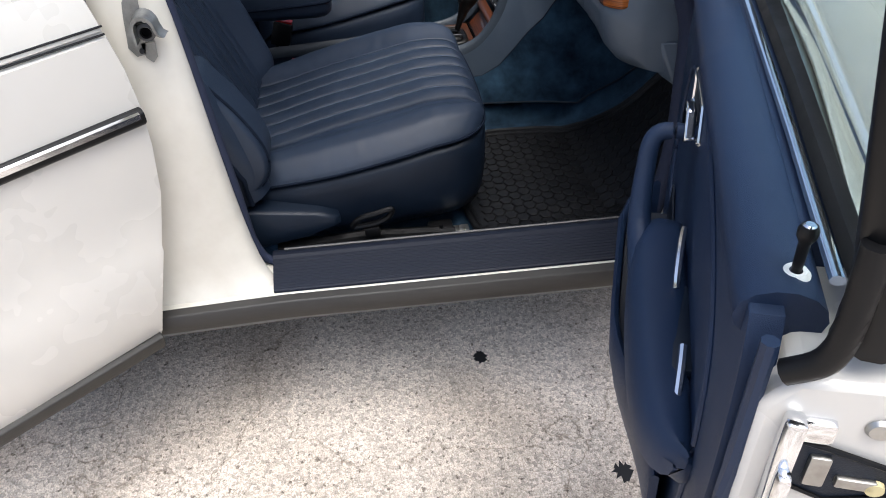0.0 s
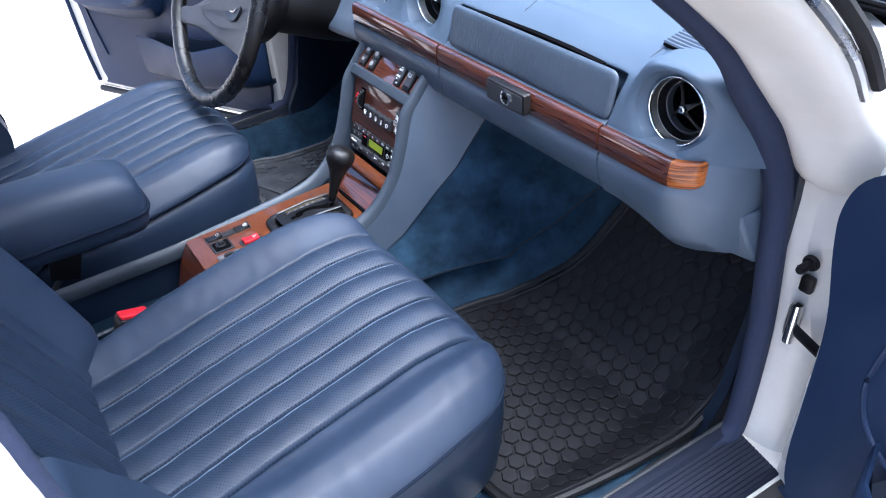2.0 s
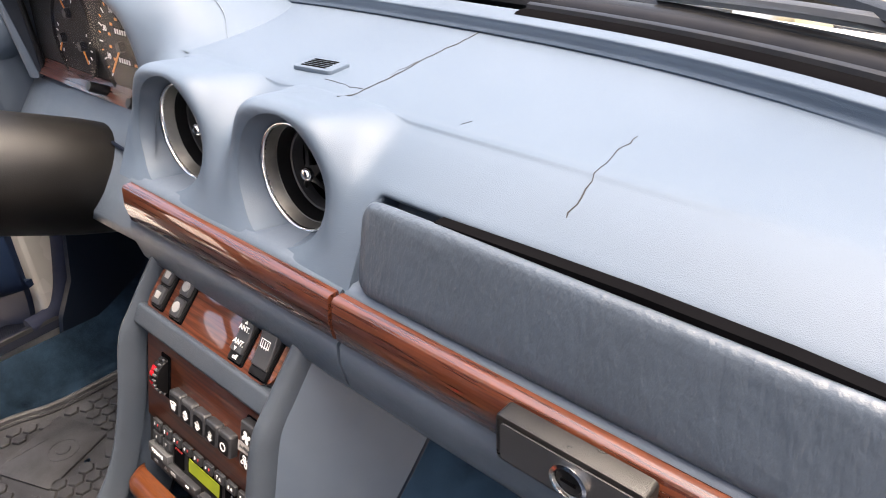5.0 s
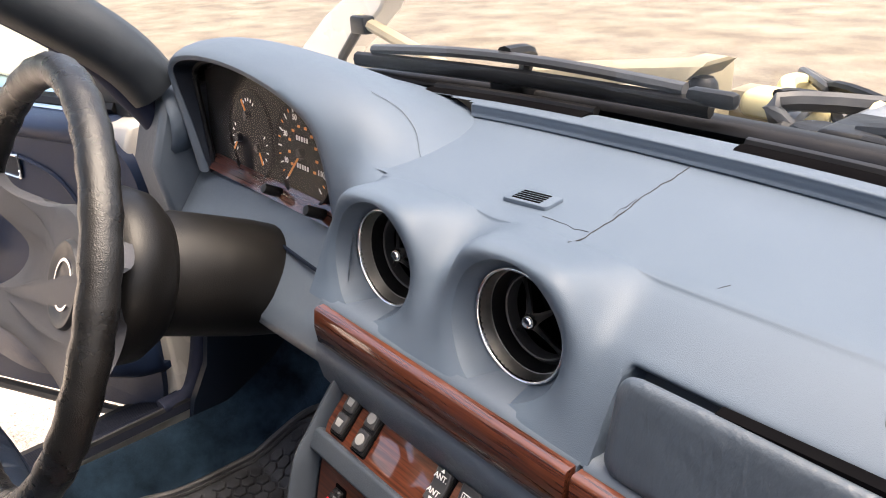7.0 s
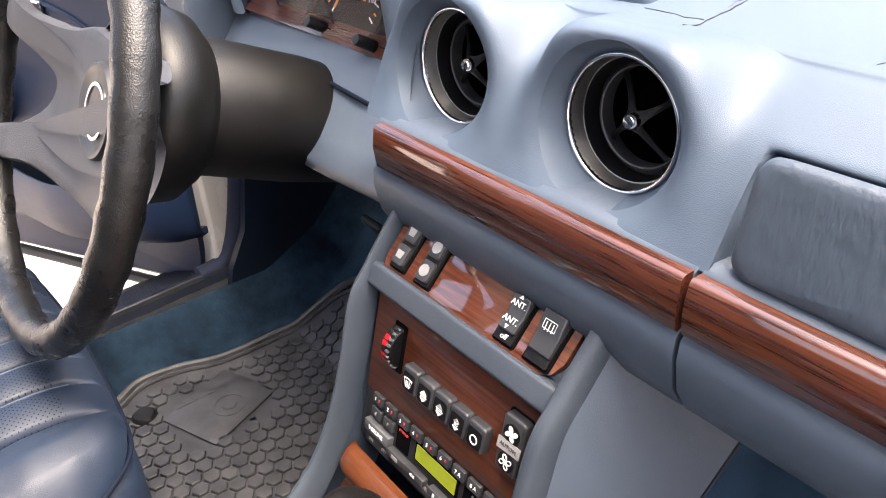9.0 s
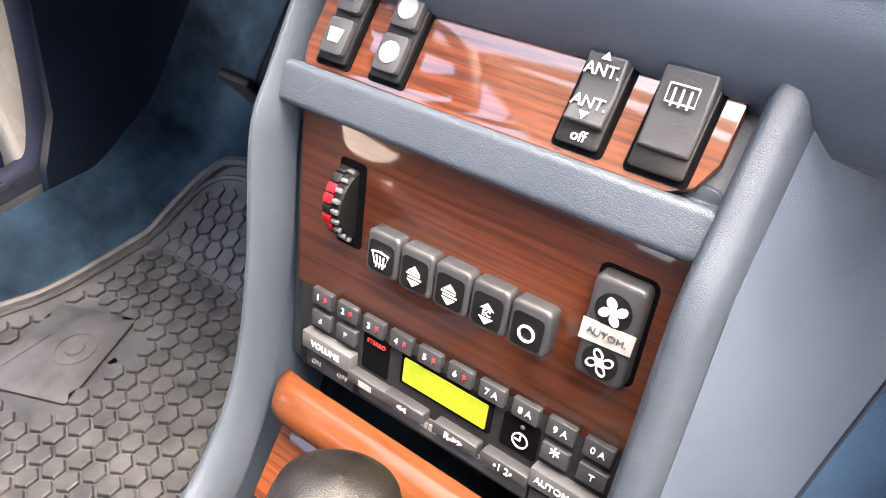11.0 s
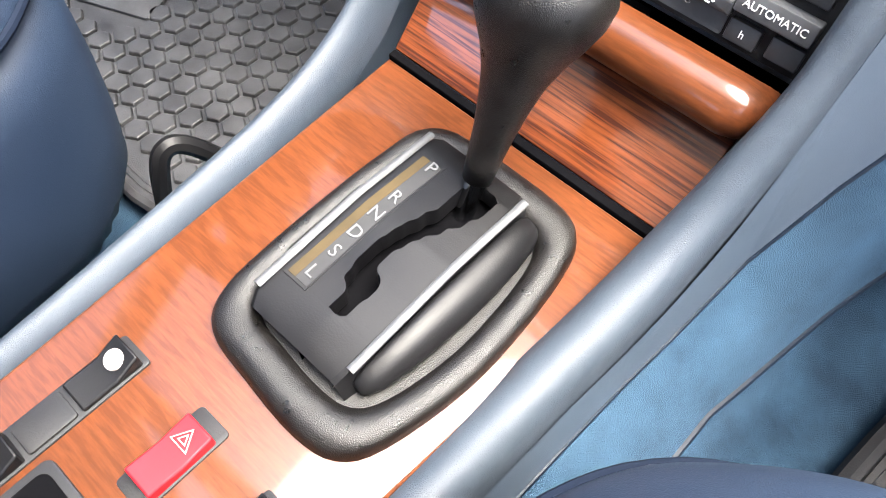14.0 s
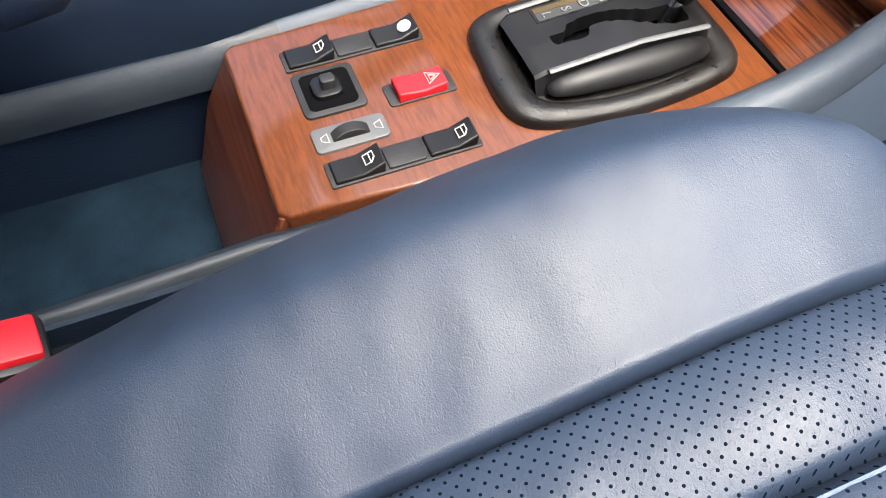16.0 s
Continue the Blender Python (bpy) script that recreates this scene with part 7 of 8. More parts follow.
def climate_panel():
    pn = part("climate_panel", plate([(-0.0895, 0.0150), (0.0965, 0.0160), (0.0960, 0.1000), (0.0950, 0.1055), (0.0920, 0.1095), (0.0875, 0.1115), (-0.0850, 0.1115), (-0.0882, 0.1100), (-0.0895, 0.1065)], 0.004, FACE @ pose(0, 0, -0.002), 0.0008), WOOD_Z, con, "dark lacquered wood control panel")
    # heat wheel
    part("wheel_slot", plate(rrect(0.0155, 0.042, 0.002, 3), 0.0006, FACE @ pose(-0.0563, 0.0700, 0.002), 0), VOID, pn)
    wh = part("heat_wheel", lathe([(0.0, -0.004), (0.0165, -0.004), (0.0175, -0.003), (0.0175, 0.003), (0.0165, 0.004), (0.0, 0.004)], 30, FACE @ pose(-0.0565, 0.0705, -0.004) @ Matrix.Rotation(radians(90), 4, "Y") @ Matrix.Scale(1.05, 4)), BLACK, pn, "ribbed heat wheel", sharp=30)
    for k in range(9):
        a = radians(-60 + 15 * k)
        c = RED if k in (2, 3, 5, 6) else (WHITEP if k == 8 else BLACK)
        q = FACE @ pose(-0.0565, 0.0705, -0.004) @ Matrix.Rotation(a, 4, "X")
        part("wheel_rib", box((-0.0028, 0, 0.0188), (0.0050, 0.0040, 0.0014), 0.0003, m=q), c, wh)
        part("wheel_rib", box((0.0022, 0, 0.0190), (0.0040, 0.0022, 0.0024), 0.0006, m=q), GREYP, wh)
    # row of five keys
    for k in range(5):
        x, y = -0.0302 + 0.0189 * k, 0.0570
        b = part("climate_key", plate(rrect(0.0182, 0.0215, 0.003, 4), 0.0085, FACE @ pose(x, y, 0.001), 0.002, 3), SLATE, pn, "dark climate key")
        part("key_face", plate(rrect(0.0140, 0.0150, 0.0025, 4), 0.0005, FACE @ pose(x, y - 0.001, 0.0093), 0), BLACK, b)
        t = FACE @ pose(x, y - 0.002, 0.0100) @ Matrix.Scale(0.74, 4)
        if k == 4:
            part("symbol", lathe([(0.0052, 0.0), (0.0052, 0.0005), (0.0038, 0.0005), (0.0038, 0.0)], 24, t), WHITEP, b)
        else:
            if k == 0:
                part("symbol", tube([t @ Vector(p) for p in ((-0.0062, 0.0042, 0.0004), (0.0, 0.0052, 0.0004), (0.0062, 0.0042, 0.0004), (0.0040, -0.0030, 0.0004), (-0.0040, -0.0030, 0.0004))], 0.00045, 5, loop=True), WHITEP, b)
                for j in range(3):
                    part("symbol", tube([t @ Vector((-0.0028 + 0.0028 * j, 0.0026, 0.0006)), t @ Vector((-0.0020 + 0.0024 * j, 0.0, 0.0006)), t @ Vector((-0.0026 + 0.0026 * j, -0.0052, 0.0006))], 0.0004, 5), WHITEP, b)
            else:
                part("symbol", plate([(-0.0046, 0.0026), (0.0, 0.0068), (0.0046, 0.0026)], 0.0004, t), WHITEP if k == 1 else FADED, b)
                part("symbol", plate([(-0.0046, -0.0026), (0.0, -0.0068), (0.0046, -0.0026)], 0.0004, t), WHITEP, b)
                if k == 3:
                    text("EC", 0.0048, t, WHITEP, b, "symbol")
                else:
                    [part("symbol", box((0.0006 * (-1) ** j, -0.0010 + 0.0020 * j, 0), (0.0095, 0.0008, 0.0005), 0, m=t), WHITEP, b) for j in (0, 1)]
    # fan rocker with worn label
    m = FACE @ pose(0.0765, 0.0710, 0.001)
    part("fan_recess", plate(rrect(0.0235, 0.0465, 0.004, 4), 0.0012, m, 0.0003), VOID, pn)
    f = part("fan_switch", plate(rrect(0.0200, 0.0430, 0.003, 4), 0.0085, m, 0.002, 3), SLATE, pn, "black fan rocker switch")
    for y, full in ((0.0095, True), (-0.0125, False)):
        q = m @ pose(0, y, 0.0088)
        part("dial_disc", lathe([(0.0072, 0.0), (0.0072, 0.0003), (0, 0.0003)], 24, q), BLACK, f)
        for k in range(4):
            a = radians(20 + 90 * k)
            if full:
                part("fan_blade", lathe([(0.0024, 0.0), (0.0024, 0.0006), (0, 0.0006)], 14, q @ pose(0.0033 * math.cos(a), 0.0033 * math.sin(a), 0.0003, 0, 0, 20 + 90 * k + 18) @ Matrix.Diagonal((1.0, 0.72, 1.0, 1.0))), WHITEP, f)
            else:
                part("fan_blade", lathe([(0.0025, 0.0), (0.0025, 0.0006), (0.0018, 0.0006), (0.0018, 0)], 14, q @ pose(0.0033 * math.cos(a), 0.0033 * math.sin(a), 0.0003, 0, 0, 20 + 90 * k + 18) @ Matrix.Diagonal((1.0, 0.72, 1.0, 1.0))), WHITEP, f)
        part("fan_hub", lathe([(0.0016, 0.0), (0.0016, 0.0007), (0, 0.0007)], 12, q), WHITEP, f)
    lb = part("worn_label", plate([(-0.0105, -0.0068), (0.0100, -0.0055), (0.0104, 0.0030), (-0.0102, 0.0022)], 0.0004, m @ pose(0, 0.0008, 0.0088)), STRAP, f, "worn pale paper label")
    text("AUTOM.", 0.0042, m @ pose(0.0, -0.001, 0.0094), GREYP, lb)


climate_panel()


def radio():
    r = thing("car_radio", "black push-button car radio with lime display", "radio", FACE @ Vector((0, -0.014, 0)))
    m = FACE @ pose(0, 0, -0.002)
    part("fascia", plate([(-0.0860, -0.0345), (0.0965, -0.0330), (0.0965, 0.0225), (-0.0860, 0.0215)], 0.004, m, 0.0008), FASCIA, r, "black radio fascia")
    z = 0.004
    names = ["1F", "2F", "3F", "4F", "5F", "6F", "7A", "8A", "9A", "0A"]

    def key(x, y, w, h, words="", material=SLATE, size=0.0045, hgt=0.003, ink=WHITEP):
        k = part("radio_key", plate(rrect(w, h, 0.0008, 2), hgt, m @ pose(x, y, z), 0.0008, 2), material, r)
        if words:
            if len(words) == 2 and words[1] == "F":
                text(words[0], size, m @ pose(x - 0.0024, y, z + hgt + 0.0002), ink, k)
                text("F", size, m @ pose(x + 0.0026, y, z + hgt + 0.0002), REDTEXT, k)
            elif len(words) == 2 and words[1] == "A":
                text(words[0] + " A", size, m @ pose(x, y, z + hgt + 0.0002), ink, k)
            else:
                text(words, size, m @ pose(x, y, z + hgt + 0.0002), ink, k)
        return k

    for k, nm in enumerate(names):
        key(-0.0690 + 0.0170 * k, 0.0135 + 0.0002 * k, 0.0132, 0.0092, nm, size=0.0046)
    key(-0.0690, 0.0005, 0.0132, 0.0092, "d", ink=FADED)
    key(-0.0518, 0.0007, 0.0132, 0.0092, "P", ink=FADED)
    key(0.0668, 0.0018, 0.0132, 0.0092, "*", size=0.011)
    key(0.0842, 0.0020, 0.0132, 0.0092, "T")
    key(-0.0618, -0.0128, 0.0335, 0.0098, "VOLUME", GREYP, 0.0050, 0.006)
    key(0.0757, -0.0120, 0.0330, 0.0098, "AUTOMATIC", GREYP, 0.0047, 0.006)
    on = key(-0.0618, -0.0258, 0.0335, 0.0120, "", SLATE, hgt=0.002)
    text("ON", 0.0042, m @ pose(-0.0710, -0.0270, z + 0.0023), FADED, on)
    text("OFF", 0.0042, m @ pose(-0.0525, -0.0262, z + 0.0023), FADED, on)
    key(0.0668, -0.0255, 0.0140, 0.0095, "h")
    key(0.0850, -0.0245, 0.0140, 0.0095)
    part("stereo_window", plate(rrect(0.0165, 0.0215, 0.001, 2), 0.0006, m @ pose(-0.0335, -0.0025, z), 0), VOID, r)
    text("STEREO", 0.0034, m @ pose(-0.0335, 0.0040, z + 0.0008), REDTEXT, r)
    d = part("display", plate(rrect(0.0520, 0.0180, 0.0012, 3), 0.0012, m @ pose(0.0085, 0.0002, z), 0.0006), VOID, r)
    part("lcd", plate(rrect(0.0475, 0.0135, 0.0006, 2), 0.0008, m @ pose(0.0085, 0.0000, z + 0.0010), 0), LIME, d, "lime green display")
    ck = part("clock_key", plate(rrect(0.0180, 0.0180, 0.001, 2), 0.0008, m @ pose(0.0490, 0.0000, z), 0), VOID, r)
    part("clock_ring", lathe([(0.0040, 0), (0.0040, 0.0005), (0.0034, 0.0005), (0.0034, 0)], 20, m @ pose(0.0497, -0.0020, z + 0.0009)), WHITEP, ck)
    for a in (90, 180):
        part("clock_hand", box((0.0013, 0, 0), (0.0028, 0.0006, 0.0004), 0, m=m @ pose(0.0497, -0.0020, z + 0.0012, 0, 0, a)), WHITEP, ck)
    part("lamp_dot", lathe([(0.0013, 0), (0.0008, 0.0008), (0, 0.001)], 10, m @ pose(0.0497, 0.0052, z + 0.0006)), GREYP, ck)
    # cassette slot under four rocker bars
    part("slot_recess", plate(rrect(0.1000, 0.0110, 0.001, 2), 0.0006, m @ pose(0.0080, -0.0255, z), 0), GREYP, r, "dull grey cassette flap")
    for x, words in ((-0.0340, ""), (-0.0105, "<<"), (0.0200, "R->>"), (0.0470, "\u20221 2\u2022")):
        k = part("tape_bar", plate(rrect(0.0245, 0.0066, 0.0012, 3), 0.006, m @ pose(x, -0.0182 + 0.02 * x, z), 0.0012, 2), SLATE, r)
        if words:
            text(words, 0.0050, m @ pose(x, -0.0184 + 0.02 * x, z + 0.0063), WHITEP, k)
        else:
            part("symbol", box((0, 0, 0), (0.008, 0.003, 0.0004), 0, m=m @ pose(x, -0.0190, z + 0.0063)), FADED, k)
    for k, w in enumerate((0.0020,) * 5 + (0.0,) + (0.0020,) * 4):
        if w:
            part("worn_print_bar", box((0, 0, 0), (w, 0.0038, 0.0004), 0, m=m @ pose(-0.0185 + 0.0028 * k, -0.0245, z + 0.0010)), FADED, r)
    text("ELECTRONIC", 0.0050, m @ pose(0.0265, -0.0240, z + 0.0010), FADED, r)


radio()


def upper_switches():
    pl = part("switch_plate", plate([(-0.089, -0.024), (0.080, -0.024), (0.088, -0.020), (0.0925, -0.010), (0.0925, 0.024), (-0.0925, 0.024), (-0.0925, -0.016)], 0.004, UP @ pose(0, 0, -0.002), 0.001), WOOD_S, con, "glossy wood switch plate")

    def rocker(x, w, halves):
        part("switch_recess", plate(rrect(w + 0.003, 0.0435, 0.002, 3), 0.0007, UP @ pose(x, 0.0, 0.002), 0.0), VOID, pl)
        s = part("rocker_switch", plate(rrect(w, 0.040, 0.0015, 3), 0.0030, UP @ pose(x, 0.0, 0.0020), 0.0008), BLACK, pl, "black rocker switch")
        return s
    for x, white in ((-0.0735, False), (-0.0435, True)):
        s = rocker(x, 0.0165, 2)
        for y in (0.0095, -0.0095):
            part("push_key", plate(rrect(0.0135, 0.0160, 0.002, 3), 0.0030, UP @ pose(x, y, 0.005), 0.0012, 2), SLATE, s)
            if white:
                part("lamp_dot", lathe([(0.0048, 0), (0.0046, 0.0006), (0, 0.0008)], 20, UP @ pose(x, y, 0.0080)), FADED, s)
            else:
                part("symbol", plate([(-0.004, 0.003), (0.004, 0.003), (0.003, -0.003), (-0.003, -0.003)], 0.0004, UP @ pose(x, y, 0.0081)), FADED, s)
    s = rocker(0.0450, 0.0170, 2)
    part("rocker_cap", loft([[UP @ Vector((0.0450 + x, y, z)) for x in (-0.0075, 0.0075)] + [UP @ Vector((0.0450 + x, y, 0.004)) for x in (0.0075, -0.0075)] for y, z in ((-0.0125, 0.0085), (0.0, 0.0065), (0.0125, 0.0095))]), SLATE, s, bevel=0.001)
    text("ANT.", 0.0060, UP @ pose(0.045, 0.0065, 0.0090, 10, 0, 0), WHITEP, s)
    text("ANT.", 0.0060, UP @ pose(0.045, -0.0050, 0.0082, -8, 0, 0), WHITEP, s)
    part("arrow", plate([(-0.0018, 0), (0.0018, 0), (0, 0.0028)], 0.0004, UP @ pose(0.045, 0.0102, 0.0096)), WHITEP, s)
    part("arrow", plate([(-0.0018, 0), (0, -0.0028), (0.0018, 0)], 0.0004, UP @ pose(0.045, -0.0085, 0.0088)), WHITEP, s)
    text("off", 0.0055, UP @ pose(0.045, -0.0165, 0.0052), WHITEP, s)
    s = rocker(0.0745, 0.0200, 1)
    part("rocker_cap", loft([[UP @ Vector((0.0745 + x, y, z)) for x in (-0.0092, 0.0092)] + [UP @ Vector((0.0745 + x, y, 0.004)) for x in (0.0092, -0.0092)] for y, z in ((-0.0130, 0.0070), (0.0, 0.0082), (0.0145, 0.0115))]), SLATE, s, bevel=0.001)
    q = UP @ pose(0.0745, 0.0055, 0.0107, 12, 0, 0)
    part("symbol", tube([q @ Vector(p) for p in ((-0.005, 0.003, 0), (0.005, 0.003, 0), (0.005, -0.003, 0), (-0.005, -0.003, 0))], 0.0004, 4, loop=True), WHITEP, s)
    for j in range(3):
        part("symbol", tube([q @ Vector((-0.0028 + 0.0028 * j, 0.0018, 0)), q @ Vector((-0.0028 + 0.0028 * j, -0.0042, 0))], 0.0004, 4), WHITEP, s)


upper_switches()


def gear_selector():
    g = thing("gear_selector", "automatic gear selector with black gate and tall grained knob", "gear selector", (0.012, -0.21, 0.493))
    out = smooth_path([(-0.031, -0.150, 0), (-0.0335, -0.170, 0), (-0.0345, -0.195, 0), (-0.0340, -0.236, 0), (-0.0310, -0.266, 0), (-0.0200, -0.2805, 0), (0.005, -0.2845, 0), (0.035, -0.2865, 0), (0.054, -0.2820, 0), (0.0645, -0.266, 0), (0.0715, -0.228, 0), (0.0710, -0.190, 0), (0.0665, -0.158, 0), (0.060, -0.144, 0), (0.048, -0.1375, 0), (0.025, -0.1360, 0), (0.0, -0.1365, 0), (-0.020, -0.1390, 0)], 4, loop=True)
    c = Vector((0.0175, -0.210, 0))
    rings = []
    for k, h in ((1.0, 0.0), (0.992, 0.0040), (0.965, 0.0068), (0.90, 0.0084), (0.82, 0.0078), (0.76, 0.0055), (0.745, 0.0010)):
        rings.append([c + (p - c) * k + Vector((0, 0, 0.493 + h)) for p in out])
    part("surround", loft(rings, True, True), BLACK_G, g, "black moulded surround", sharp=60)
    # raised gate housing
    hs = [(-0.264, -0.0130, 0.0360, 0.5045), (-0.258, -0.0160, 0.0370, 0.5075), (-0.20, -0.0185, 0.0375, 0.5110), (-0.156, -0.0180, 0.0365, 0.5085), (-0.151, -0.0150, 0.0345, 0.5060)]
    # top sheet with the gate slot cut out: strips left and right of the slot
    # slot cells from the rear: start, left edge, right edge
    cells = [(-0.2440, 0.0125, 0.0205), (-0.2330, 0.0070, 0.0215), (-0.2250, 0.0055, 0.0205), (-0.2215, 0.0055, 0.0140), (-0.2080, 0.0068, 0.0160), (-0.2010, 0.0082, 0.0185), (-0.1940, 0.0105, 0.0225), (-0.1850, 0.0130, 0.0265), (-0.1760, 0.0128, 0.0290)]
    def soft_edge(y, side_no):
        """The stepped edge with its corners worn round."""
        tot = acc = 0.0
        for d in np.linspace(-0.0036, 0.0036, 13):
            q = min(max(y + d, -0.2439), -0.1611)
            cell = [c for c in cells if c[0] <= q][-1]
            k = math.exp(-((d / 0.0020) ** 2))
            acc, tot = acc + k * cell[side_no], tot + k
        return acc / tot

    rows = [(-0.2640, 0.0158, 0.0158), (-0.2580, 0.0158, 0.0158), (-0.2448, 0.0158, 0.0158), (-0.2444, 0.0125, 0.0185)]
    for y in np.linspace(-0.2425, -0.1625, 60):
        rows.append((y, soft_edge(y, 1), soft_edge(y, 2)))
    rows += [(-0.1606, 0.0150, 0.0260), (-0.1602, 0.0200, 0.0200), (-0.1550, 0.0200, 0.0200), (-0.1510, 0.0200, 0.0200)]
    lft, rgt = [], []
    for y, a, b in rows:
        x0, x1, z = (interp(y, [h[0] for h in hs], [h[k] for h in hs]) for k in (1, 2, 3))
        lft.append([Vector((x0, y, 0.494)), Vector((x0, y, z - 0.0015)), Vector((x0 + 0.002, y, z)), Vector((a, y, z + 0.0005)), Vector((a, y, z - 0.010))])
        rgt.append([Vector((b, y, z - 0.010)), Vector((b, y, z + 0.0005)), Vector((x1 - 0.002, y, z)), Vector((x1, y, z - 0.0015)), Vector((x1 + 0.004, y, 0.494))])
    part("gate_plate", merged(loft(lft, False, False), loft(rgt, False, False)), BLACK, g, "satin black stepped gate", sharp=30)
    part("gate_void", box((0.014, -0.204, 0.4935), (0.03, 0.10, 0.002)), VOID, g)
    # ribbed block to the passenger side
    blk = []
    for y, w, h in ((-0.259, 0.006, 0.003), (-0.254, 0.011, 0.009), (-0.225, 0.0150, 0.0125), (-0.190, 0.0160, 0.0130), (-0.162, 0.0135, 0.0115), (-0.154, 0.009, 0.006)):
        blk.append([Vector((0.0385 + w * q, y, 0.4965 + h * p)) for q, p in ((0, 0), (0, 0.92), (0.12, 1.0), (0.45, 0.96), (0.80, 0.72), (1.0, 0.25), (1.02, 0))])
    part("gate_block", loft(blk), BLACK, g, "rounded black gate block", sharp=60, subsurf=1)
    part("gate_block", loft([[Vector((-0.0185 - w * q, y, 0.4965 + h * p)) for q, p in ((0, 0), (0, 1.0), (0.3, 0.98), (0.8, 0.6), (1.0, 0))] for y, w, h in ((-0.256, 0.002, 0.004), (-0.235, 0.006, 0.009), (-0.195, 0.0075, 0.010), (-0.160, 0.004, 0.007))]), BLACK, g, sharp=60)
    for x0, x1 in ((-0.0158, -0.0172), (0.0378, 0.0372)):
        part("bright_strip", tube([(x0, -0.257, 0.5086), (x0 + 0.5 * (x1 - x0), -0.20, 0.5122), (x1, -0.154, 0.5092)], 0.0020, 8, flat=0.5), GREYP, g, "dull metal strip")
    win = part("range_window", loft([[Vector((-0.0125, y, z)), Vector((0.0005, y, z)), Vector((0.0005, y, z - 0.001)), Vector((-0.0125, y, z - 0.001))] for y, z in ((-0.2460, 0.5090), (-0.20, 0.5115), (-0.1640, 0.5095))]), BLACK, g, "sunken range window")
    part("window_bar", loft([[Vector((-0.0112, y, z)), Vector((-0.0070, y, z)), Vector((-0.0070, y, z - 0.001)), Vector((-0.0112, y, z - 0.001))] for y, z in ((-0.2445, 0.5094), (-0.20, 0.5119), (-0.1660, 0.5099))]), BAR, win, "yellowed indicator bar")
    part("window_shade", loft([[Vector((-0.0070, y, z)), Vector((-0.0003, y, z)), Vector((-0.0003, y, z - 0.001)), Vector((-0.0070, y, z - 0.001))] for y, z in ((-0.2445, 0.5093), (-0.20, 0.5118), (-0.1660, 0.5098))]), GATEWIN, win, "hazy grey range window")
    for ch, y in zip("PRNDSL", (-0.169, -0.191, -0.2025, -0.2145, -0.2262, -0.2385)):
        z = interp(y, (-0.2445, -0.20, -0.166), (0.5096, 0.5121, 0.5101))
        text(ch, 0.0088, pose(-0.0036, y, z), LETTER, win)
    # lever
    base, head = Vector(KNOB_FOOT), Vector(KNOB_TOP)
    ax = (head - base).normalized()
    m = basis(base, (1, 0, 0), ax.cross(Vector((1, 0, 0))))
    if (m.to_3x3() @ Vector((0, 0, 1))).dot(ax) < 0:
        m = basis(base, (-1, 0, 0), ax.cross(Vector((1, 0, 0))))
    part("lever_rod", lathe([(0.0045, -0.02), (0.0045, 0.03), (0.0, 0.03)], 14, m), CHROME, g, "steel lever rod")
    part("knob", lathe([(0.0050, 0.018), (0.0066, 0.0185), (0.0074, 0.029), (0.0088, 0.044), (0.0106, 0.057), (0.0130, 0.069), (0.0168, 0.080), (0.0216, 0.090), (0.0252, 0.099), (0.0262, 0.107), (0.0236, 0.1150), (0.0160, 0.1205), (0.0, 0.1225)], 40, m), BLACK_G, g, "tall black grained knob", sharp=80)


gear_selector()


